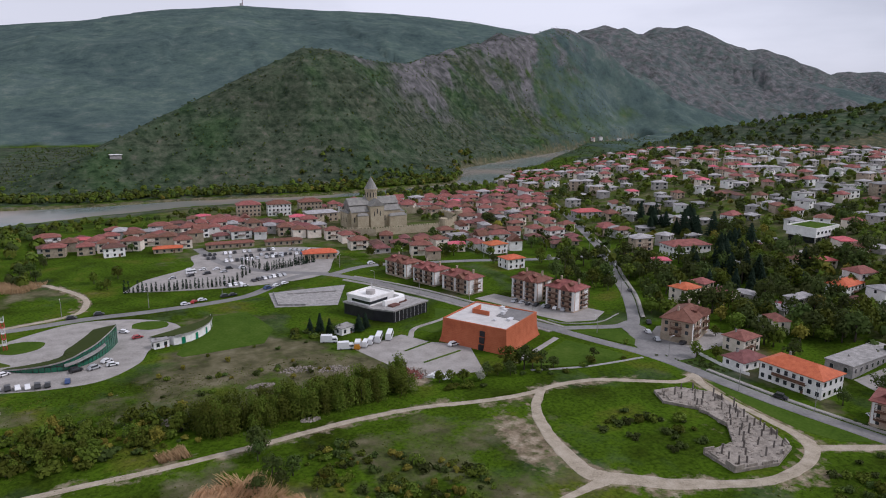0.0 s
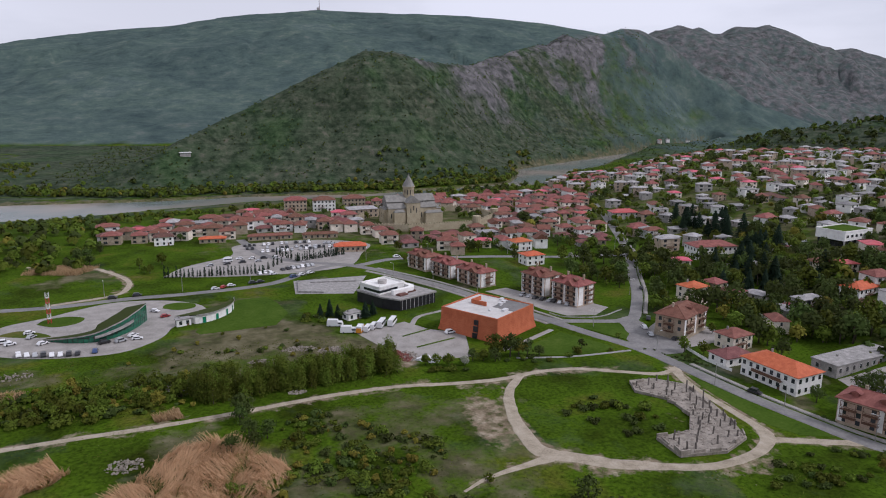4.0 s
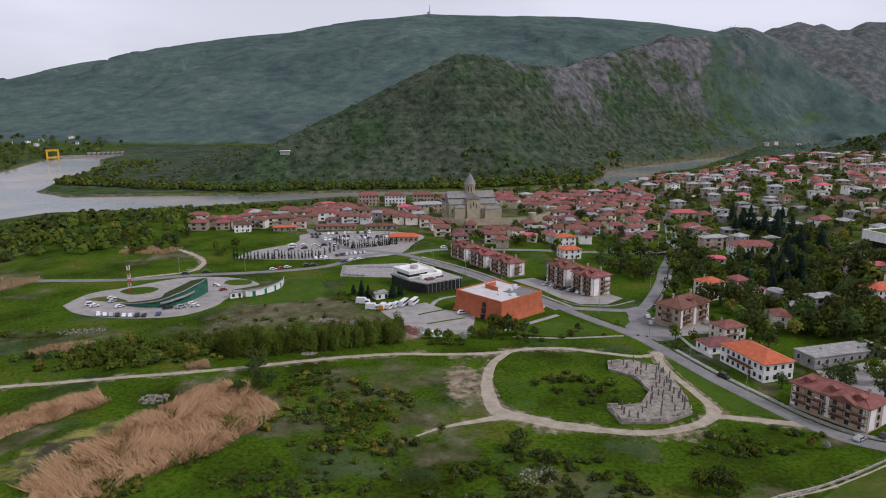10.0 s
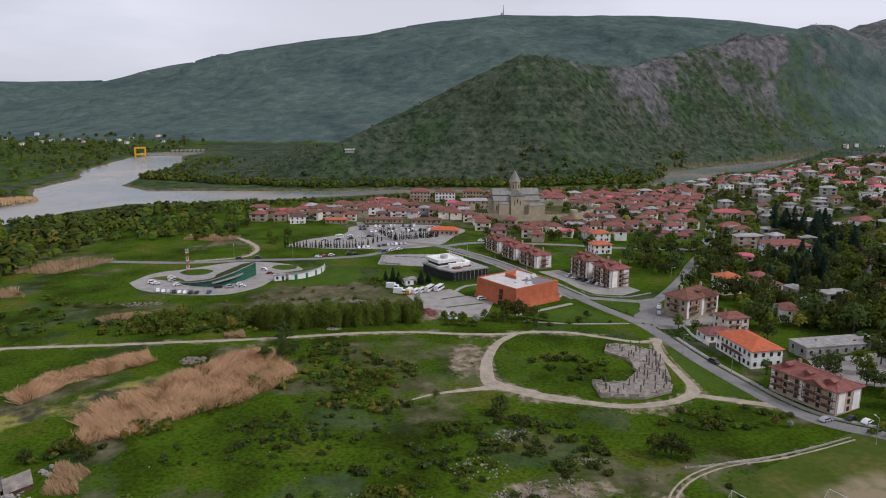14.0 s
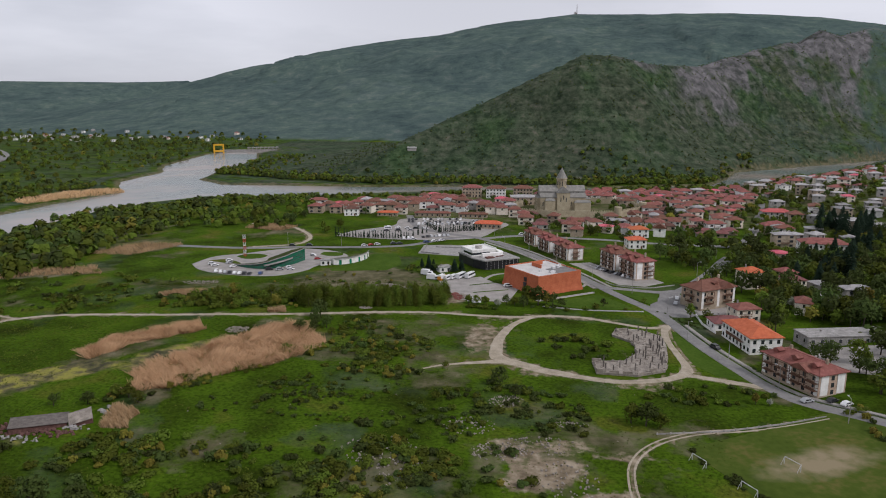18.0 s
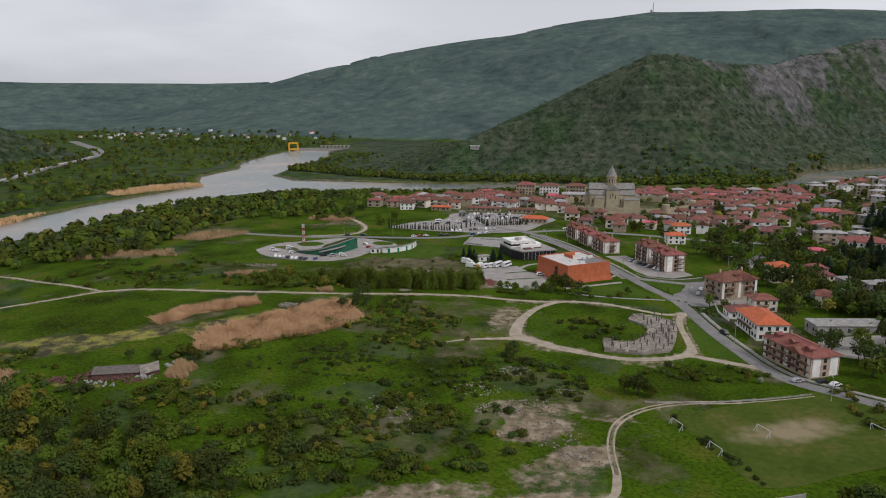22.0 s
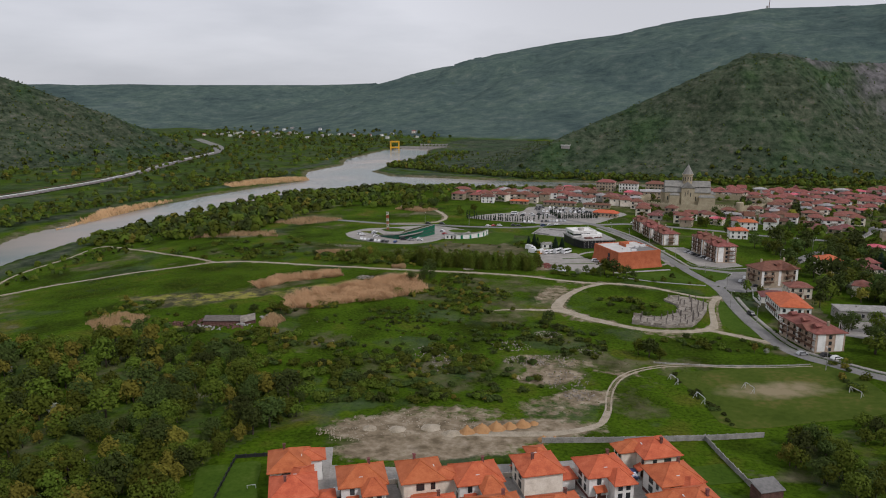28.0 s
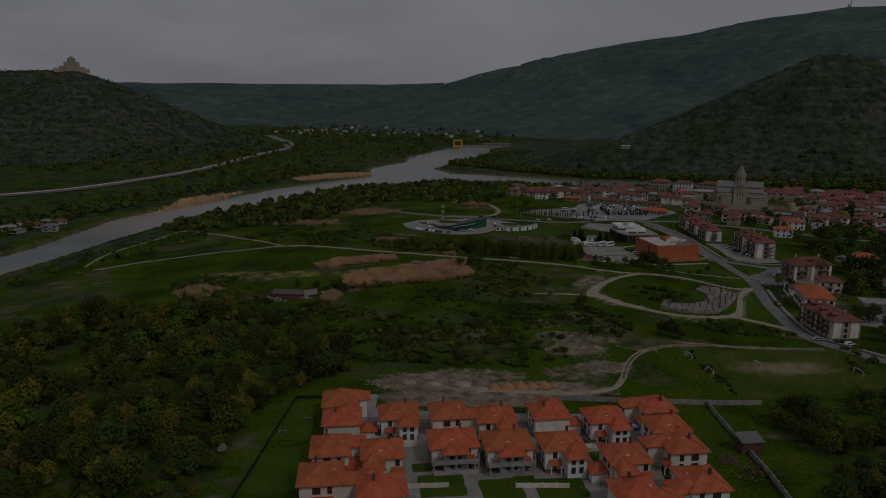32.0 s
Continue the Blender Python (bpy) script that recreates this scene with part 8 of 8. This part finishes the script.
    while n < 130:
        x, y = rnd.uniform(206, 345), rnd.uniform(140, 335)
        if not free_spot(x, y, 2.0) or any(abs(x - h[1]) < 7 and abs(y - h[2]) < 7 for h in TOWN) or abs(x - 234) < 18 and abs(y - 158) < 6:
            continue
        k = rnd.choices((0, 1, 2, 3, 5, 4), (1.2, 1.2, 5, 1.2, 5, 0.3))[0]
        plant(BROAD[k], x, y, rnd.uniform(0.9, 1.6), TREE_LABELS[k] + " above the road", "old trees above the road", rnd=rnd)
        n += 1
    n = 0
    while n < 95:
        x, y = rnd.uniform(206, 300), rnd.uniform(66, 150)
        if inside([(214, 96), (208, 120), (214, 146), (300, 150), (300, 66), (240, 78)], np.array(x), np.array(y)) and free_spot(x, y, 2.0) and not (abs(x - 234) < 18 and abs(y - 158) < 6):
            k = rnd.choices((0, 1, 2, 5), (1, 1, 4, 4))[0]
            plant(BROAD[k], x, y, rnd.uniform(0.6, 1.2), TREE_LABELS[k] + " behind the flats", "old trees above the road", rnd=rnd)
            n += 1
    # thickets between the car park and the river
    for i in range(90):
        x, y = rnd.choice(((-88, 436), (-58, 455), (-10, 500), (-32, 392), (-120, 470), (-70, 420), (150, 405), (180, 405), (214, 285), (232, 300), (225, 270)))
        x, y = x + rnd.gauss(0, 10), y + rnd.gauss(0, 9)
        if free_spot(x, y, 2):
            k = rnd.choice((0, 1, 2, 3, 5))
            plant(BROAD[k], x, y, rnd.uniform(0.5, 0.9), TREE_LABELS[k] + " in a thicket", "thicket trees", rnd=rnd)
    # meadow bushes
    def bushes(n, cx, cy, rx, ry, kinds, s0, s1, where="on the meadow"):
        for i in range(n):
            a, r = rnd.uniform(0, math.tau), math.sqrt(rnd.random())
            x, y = cx + rx * r * math.cos(a), cy + ry * r * math.sin(a)
            if float(along([(97, 160), (105, 131), (140, 112), (165, 124), (170, 158), (155, 180), (120, 190), (-58, 187)], np.array(x), np.array(y))[0]) > 4:
                shrub(rnd.choice(kinds), x, y, rnd.uniform(s0, s1) * 1.35, rnd, where)
    bushes(60, 66, 48, 40, 34, (0, 1, 4, 1), 0.5, 1.1)
    bushes(34, 92, 96, 26, 16, (1, 4, 0), 0.5, 1.0)
    bushes(26, 128, 150, 16, 14, (0, 1, 4), 0.5, 1.1, "inside the dirt loop")
    bushes(30, 40, 140, 26, 22, (0, 2, 3, 4), 0.5, 1.1)
    bushes(26, 160, 104, 28, 8, (1, 4, 0), 0.5, 1.0, "beside the field")
    bushes(50, -30, 205, 45, 14, (0, 2, 3, 1), 0.6, 1.5, "by the track")
    bushes(26, 20, 250, 45, 24, (0, 1, 3), 0.4, 0.9, "on the waste ground")
    bushes(40, -120, 220, 60, 40, (0, 1, 2, 4), 0.6, 1.4, "near the reeds")
    bushes(40, 28, 16, 22, 20, (0, 2, 4, 1), 0.7, 1.5, "at the edge of the wood")
    bushes(24, -40, 40, 46, 16, (0, 1, 3, 4), 0.6, 1.2, "at the edge of the wood")
    bushes(14, 206, 78, 4, 20, (1, 2, 3), 0.6, 1.0, "along the field")
    bushes(14, 118, 200, 40, 4, (1, 0, 2), 0.5, 0.9, "below the hall")
    bushes(12, 52, 275, 12, 6, (1, 2), 0.6, 1.0, "beside the yard")
    # scrub that thickens and thins over the rough ground
    for n, outline, s0, s1, kinds, where in ((330, [(-34, 34), (-24, 62), (-8, 70), (18, 64), (48, 56), (62, 70), (82, 60), (98, 40), (96, 24), (60, 12), (30, 12), (-10, 20)], 0.45, 1.25, (0, 0, 1, 4, 3, 2), "in the rough scrub"),
                                             (90, [(70, 78), (120, 70), (124, 92), (100, 112), (70, 100)], 0.3, 0.9, (1, 4, 0), "among the rubble"),
                                             (190, [(30, 120), (60, 112), (78, 124), (70, 150), (40, 178), (24, 172), (34, 150)], 0.35, 1.0, (0, 1, 2, 4, 3), "beside the reeds"),
                                             (150, [(-10, 84), (70, 76), (74, 106), (30, 116), (0, 100)], 0.25, 0.7, (0, 1, 4), "on the rough meadow"),
                                             (60, [(-30, 96), (-14, 98), (14, 120), (30, 142), (24, 146), (4, 124), (-18, 106)], 0.35, 0.8, (0, 3, 2), "at the edge of the reeds"),
                                             (90, [(-60, 196), (4, 192), (0, 222), (-60, 222)], 0.4, 1.1, (0, 1, 2, 3), "by the track"),
                                             (60, [(-36, 84), (-20, 90), (0, 106), (-10, 112), (-30, 100)], 0.4, 0.9, (0, 1, 3), "below the reeds"),
                                             (80, [(-110, 60), (-60, 44), (-46, 56), (-80, 84), (-120, 96)], 0.5, 1.2, (0, 3, 1), "near the fallen shed"),
                                             (70, [(-130, 186), (-90, 192), (-80, 215), (-130, 215)], 0.35, 0.8, (0, 1), "on the river meadow"),
                                             (26, [(146, 66), (155, 44), (163, 27), (166, 28), (158, 46), (149, 68)], 0.35, 0.6, (1, 4), "along the field"),
                                             (40, [(170, 198), (182, 176), (186, 170), (190, 120), (188, 150), (184, 190)], 0.25, 0.45, (1, 4), "beside the road")):
        lo, hi = np.min(outline, 0), np.max(outline, 0)
        k = 0
        while k < n:
            x, y = rnd.uniform(lo[0], hi[0]), rnd.uniform(lo[1], hi[1])
            if inside(outline, np.array(x), np.array(y)) and vnoise(x / 8.0, y / 8.0, 33) + rnd.uniform(-0.25, 0.25) > 0.5:
                shrub(rnd.choice(kinds), x, y, rnd.uniform(s0, s1) * 1.3, rnd, where)
                k += 1


grow()


def stand():
    """The plants nearest the camera's way stand singly; the rest of each kind is one body."""
    limit = {"tree": 300, "bush": 290}
    seen, rest = {}, []
    for p in sorted(PLANTS, key=lambda p: math.hypot(p[4] - 90, p[5] + 40)):
        name, label, group, pieces, x, y, m = p
        seen[name] = seen.get(name, 0) + 1
        if seen[name] > limit.get(name, 300):
            rest.append(p)
        elif name == "bush":
            o = new("bush", pieces[0][1])
            o.matrix_basis = m
            tagged(o, label, "bush", group)
        else:
            stamp(name, label, "tree", group, m, pieces)
    cache, verts, loops, totals, mats, index, tints, count = {}, [], [], [], [], [], [], 0
    rng = np.random.default_rng(8)
    for name, label, group, pieces, x, y, m in rest:
        own = rng.random()
        for n, me, local in pieces:
            step = 2 if math.hypot(x - 60, y + 60) < 275 else 4
            if (me.name, step) not in cache:
                co = np.array([v.co for v in me.vertices])
                ps = [p for i, p in enumerate(me.polygons) if n == "trunk" or i % step == 0]
                if n != "trunk":
                    for p in ps:
                        i = list(p.vertices)
                        co[i] = co[i].mean(0) + (co[i] - co[i].mean(0)) * (1.3 if step == 2 else 1.75)
                cache[me.name, step] = (co, np.array([v for p in ps for v in p.vertices]), np.array([len(p.vertices) for p in ps]), me.materials[0])
            co, lp, tt, mt = cache[me.name, step]
            mm = np.array(m)
            verts.append(co @ mm[:3, :3].T + mm[:3, 3])
            tints.append(np.full(len(co), own))
            loops.append(lp + count)
            totals.append(tt)
            if mt not in mats:
                mats.append(mt)
            index.append(np.full(len(tt), mats.index(mt)))
            count += len(co)
    v, l, t, i = (np.concatenate(a) for a in (verts, loops, totals, index))
    me = bpy.data.meshes.new("woodland")
    me.vertices.add(len(v))
    me.vertices.foreach_set("co", v.astype(np.float32).ravel())
    me.loops.add(len(l))
    me.loops.foreach_set("vertex_index", l.astype(np.int32))
    me.polygons.add(len(t))
    me.polygons.foreach_set("loop_start", np.concatenate([[0], np.cumsum(t)[:-1]]).astype(np.int32))
    me.polygons.foreach_set("loop_total", t.astype(np.int32))
    for mt in mats:
        me.materials.append(mt)
    me.polygons.foreach_set("material_index", i.astype(np.int32))
    me.update(calc_edges=True)
    me.attributes.new("tint", "FLOAT", "POINT").data.foreach_set("value", np.concatenate(tints).astype(np.float32))
    tagged(new("woodland", me), "leafy spring trees and bushes of the young wood and gardens", "trees", kind="stuff")


stand()


def far_crowns():
    """Woods too far off to count: rough crowns of a few leaf cards each."""
    rnd = random.Random(5)
    sites = []
    def scatter(n, fn, s0, s1):
        k = 0
        tries = 0
        while k < n and tries < n * 30:
            tries += 1
            x, y = fn()
            g = float(LOOK_GAP(x, y)) if -700 < x < 1090 and -160 < y < 1390 else 50
            if g < 3:
                continue
            sites.append((x, y, rnd.uniform(s0, s1)))
            k += 1
    # belt along the far bank, the island spit and the near bank
    scatter(900, lambda: (lambda x: (x, np.interp(x, [-340, -200, -60, 60, 230, 440, 560], [985, 905, 858, 868, 852, 905, 1120]) + abs(rnd.gauss(0, 26))))(rnd.uniform(-340, 560)), 5, 9)
    scatter(160, lambda: (rnd.gauss(-300, 28), rnd.uniform(990, 1320)), 4, 8)
    scatter(520, lambda: (rnd.uniform(-300, -150), rnd.uniform(240, 560)), 5, 10)
    scatter(120, lambda: (rnd.gauss(-240, 16), rnd.uniform(40, 330)), 2, 5)
    scatter(560, lambda: (lambda y: (np.interp(y, [100, 300, 420, 700, 780], [-385, -440, -450, -440, -420]) - abs(rnd.gauss(0, 40)), y))(rnd.uniform(60, 820)), 4, 8)
    scatter(700, lambda: (rnd.uniform(-900, -480), rnd.uniform(560, 1650)), 5, 10)
    scatter(500, lambda: (rnd.uniform(-1500, -450), rnd.uniform(1500, 2300)), 7, 13)
    scatter(260, lambda: (rnd.uniform(-180, -60), rnd.uniform(400, 640)), 4, 8)
    # the upper town's gardens, its crest and the wooded hill behind
    scatter(2000, lambda: (rnd.uniform(240, 860), rnd.uniform(150, 980)), 4, 8.5)
    scatter(500, lambda: (rnd.uniform(880, 1500), rnd.uniform(760, 1050)), 7, 12)
    scatter(260, lambda: (lambda a, r: (r * math.sin(a), r * math.cos(a)))(radians(rnd.uniform(28, 46)), rnd.uniform(900, 1150)), 6, 10)
    scatter(250, lambda: (lambda a, r: (r * math.sin(a), r * math.cos(a)))(radians(rnd.uniform(-12, 34)), edge_of_town(0) + rnd.uniform(0, 150)), 4, 7)
    # scrub on the hills
    scatter(9500, lambda: (rnd.uniform(-200, 1200), rnd.uniform(890, 1750)), 1.0, 3.2)
    scatter(3200, lambda: (rnd.uniform(-1400, -820), rnd.uniform(550, 1150)), 1.5, 4.0)
    xy = np.array([(s[0], s[1]) for s in sites])
    z = height(xy[:, 0], xy[:, 1])
    keep_clear = np.array([min((abs(x - h[1]) + abs(y - h[2]) for h in NEAR_TOWN.get((int(x // 40), int(y // 40)), [])), default=99) for x, y in xy]) > 5.5
    rng = np.random.default_rng(3)
    verts, faces, mat, tints = [], [], [], []
    count = 0
    for (x, y, s), h, ok in zip(sites, z, keep_clear):
        if not ok or h < WATER + 0.5 or (y > 1400 and x < -400 and h > -9):
            continue
        m = 20 if s > 4 else 6
        c = rng.normal(size=(m, 3))
        c /= np.linalg.norm(c, axis=1)[:, None]
        c[:, 2] = np.abs(c[:, 2])
        p = np.array([x, y, h + s * 0.32]) + c * np.array([0.48, 0.48, 0.62]) * s * rng.uniform(0.7, 1.1, (m, 1))
        t = np.cross(c, rng.normal(size=(m, 3)))
        t /= np.linalg.norm(t, axis=1)[:, None] + 1e-6
        b = np.cross(c, t)
        k = s * (0.23 if s > 4 else 0.36) * rng.uniform(0.7, 1.3, (m, 1))
        quad = np.stack([p + t * k, p + b * k - c * k * 0.3, p - t * k, p - b * k - c * k * 0.3], 1)
        verts.append(quad.reshape(-1, 3))
        faces.append(np.arange(m * 4).reshape(m, 4) + count)
        mat += [int(rng.choice((0, 1, 2), p=(0.62, 0.34, 0.04) if s > 3.2 and x < 800 else (0.08, 0.92, 0.0)))] * m
        tints.append(np.full(m * 4, rng.random()))
        count += m * 4
    me = bpy.data.meshes.new("far_woods")
    me.from_pydata(np.concatenate(verts).tolist(), [], np.concatenate(faces).tolist())
    for mt in (M_LEAF, M_LEAF_DARK, M_LEAF_YELLOW):
        me.materials.append(mt)
    me.polygons.foreach_set("material_index", np.array(mat, np.int32))
    me.attributes.new("tint", "FLOAT", "POINT").data.foreach_set("value", np.concatenate(tints).astype(np.float32))
    tagged(new("far_woods", me), "distant green trees and scrub along river and hills", "trees", kind="stuff")


GAP_GRID = river_gap(*np.meshgrid(LOOK_X, LOOK_Y))
LOOK_GAP = lambda x, y: GAP_GRID[int((y + 160) / 5), int((x + 700) / 5)]
NEAR_TOWN = {}
for h in TOWN:
    for i in (-1, 0, 1):
        for j in (-1, 0, 1):
            NEAR_TOWN.setdefault((int(h[1] // 40) + i, int(h[2] // 40) + j), []).append(h)
far_crowns()


def blades(name, label, category, outlines, n, tall, width, mat, seed, lean=0.35):
    """A stand of upright blades inside some outlines."""
    rng = np.random.default_rng(seed)
    verts, count = [], 0
    for outline in outlines:
        o = np.array(outline, float)
        lo, hi = o.min(0), o.max(0)
        nxt = np.roll(o, -1, 0)
        room = int(abs(np.sum(o[:, 0] * nxt[:, 1] - o[:, 1] * nxt[:, 0])) * 6)
        p = rng.uniform(lo, hi, (n * 4, 2))
        wob = 3.0 * (np.stack([vnoise(p[:, 0] / 5, p[:, 1] / 5, seed), vnoise(p[:, 0] / 5, p[:, 1] / 5, seed + 1)], 1) - 0.5)
        p = p[inside([tuple(q) for q in outline], p[:, 0] + wob[:, 0], p[:, 1] + wob[:, 1])][:min(n, room)]
        z = height(p[:, 0], p[:, 1])
        m = len(p)
        a = rng.uniform(0, math.tau, m)
        h = tall * rng.uniform(0.65, 1.15, m) * (0.75 + 0.5 * vnoise(p[:, 0] / 7, p[:, 1] / 7, seed + 2))
        d = np.stack([np.cos(a), np.sin(a)], 1) * (width * rng.uniform(0.6, 1.3, m))[:, None]
        turn = math.tau * (vnoise(p[:, 0] / 9, p[:, 1] / 9, seed + 5) + 0.5 * vnoise(p[:, 0] / 3, p[:, 1] / 3, seed + 6))
        wind = np.stack([np.cos(turn), np.sin(turn)], 1) * lean * 1.5
        tip = p + (rng.normal(0, lean * 0.5, (m, 2)) + wind) * h[:, None]
        base = z - 0.2
        verts.append(np.stack([np.c_[p - d, base], np.c_[p + d, base], np.c_[tip + d * 0.35, z + h], np.c_[tip - d * 0.35, z + h * 0.97]], 1).reshape(-1, 3))
        count += m
    v = np.concatenate(verts)
    me = bpy.data.meshes.new(name)
    me.from_pydata(v.tolist(), [], np.arange(len(v)).reshape(-1, 4).tolist())
    me.materials.append(mat)
    tagged(new(name, me), label, category, kind="stuff")


blades("reeds", "tall dry orange-brown reed beds", "reeds", [[(-66, 134), (-58, 125), (-45, 146), (-26, 161), (-32, 172), (-46, 160), (-57, 151)], [(-29, 93), (-32, 113), (-22, 134), (-3, 163), (9, 171), (20, 158), (30, 146), (22, 132), (13, 122), (-4, 108), (-16, 99)]], 17000, 2.6, 0.1, M_REED, 1, 0.6)
blades("reeds", "sparse dry reeds by the river meadow", "reeds", [[(-196, 250), (-158, 256), (-120, 253), (-138, 275), (-180, 275)], [(-165, 312), (-138, 344), (-110, 340), (-130, 305)], [(-101, 52), (-86, 44), (-73, 55), (-78, 66), (-94, 68)], [(-24, 70), (-15, 70), (-18, 82), (-27, 84)], [(-70, 212), (-48, 216), (-50, 224), (-68, 221)], [(-8, 186), (2, 187), (0, 192), (-8, 191)], [(-90, 400), (-60, 392), (-50, 410), (-80, 418)]], 2600, 1.9, 0.14, M_REED_OLD, 2)
blades("reeds", "dry reed spit along the far river bank", "reeds", [[(-420, 640), (-400, 700), (-372, 770), (-384, 790), (-430, 740), (-450, 660)], [(-400, 320), (-412, 420), (-420, 520), (-430, 420)]], 2500, 3.0, 0.5, M_REED, 3)
blades("weeds", "rough grass and low weeds over the meadow", "grass", [[(-60, 20), (150, 20), (165, 105), (80, 130), (70, 185), (-60, 182)], [(-110, 190), (75, 195), (60, 250), (-40, 250), (-100, 250)], [(-200, 90), (-60, 100), (-60, 180), (-140, 170)]], 6000, 0.26, 0.34, M_LEAF, 4, 1.1)
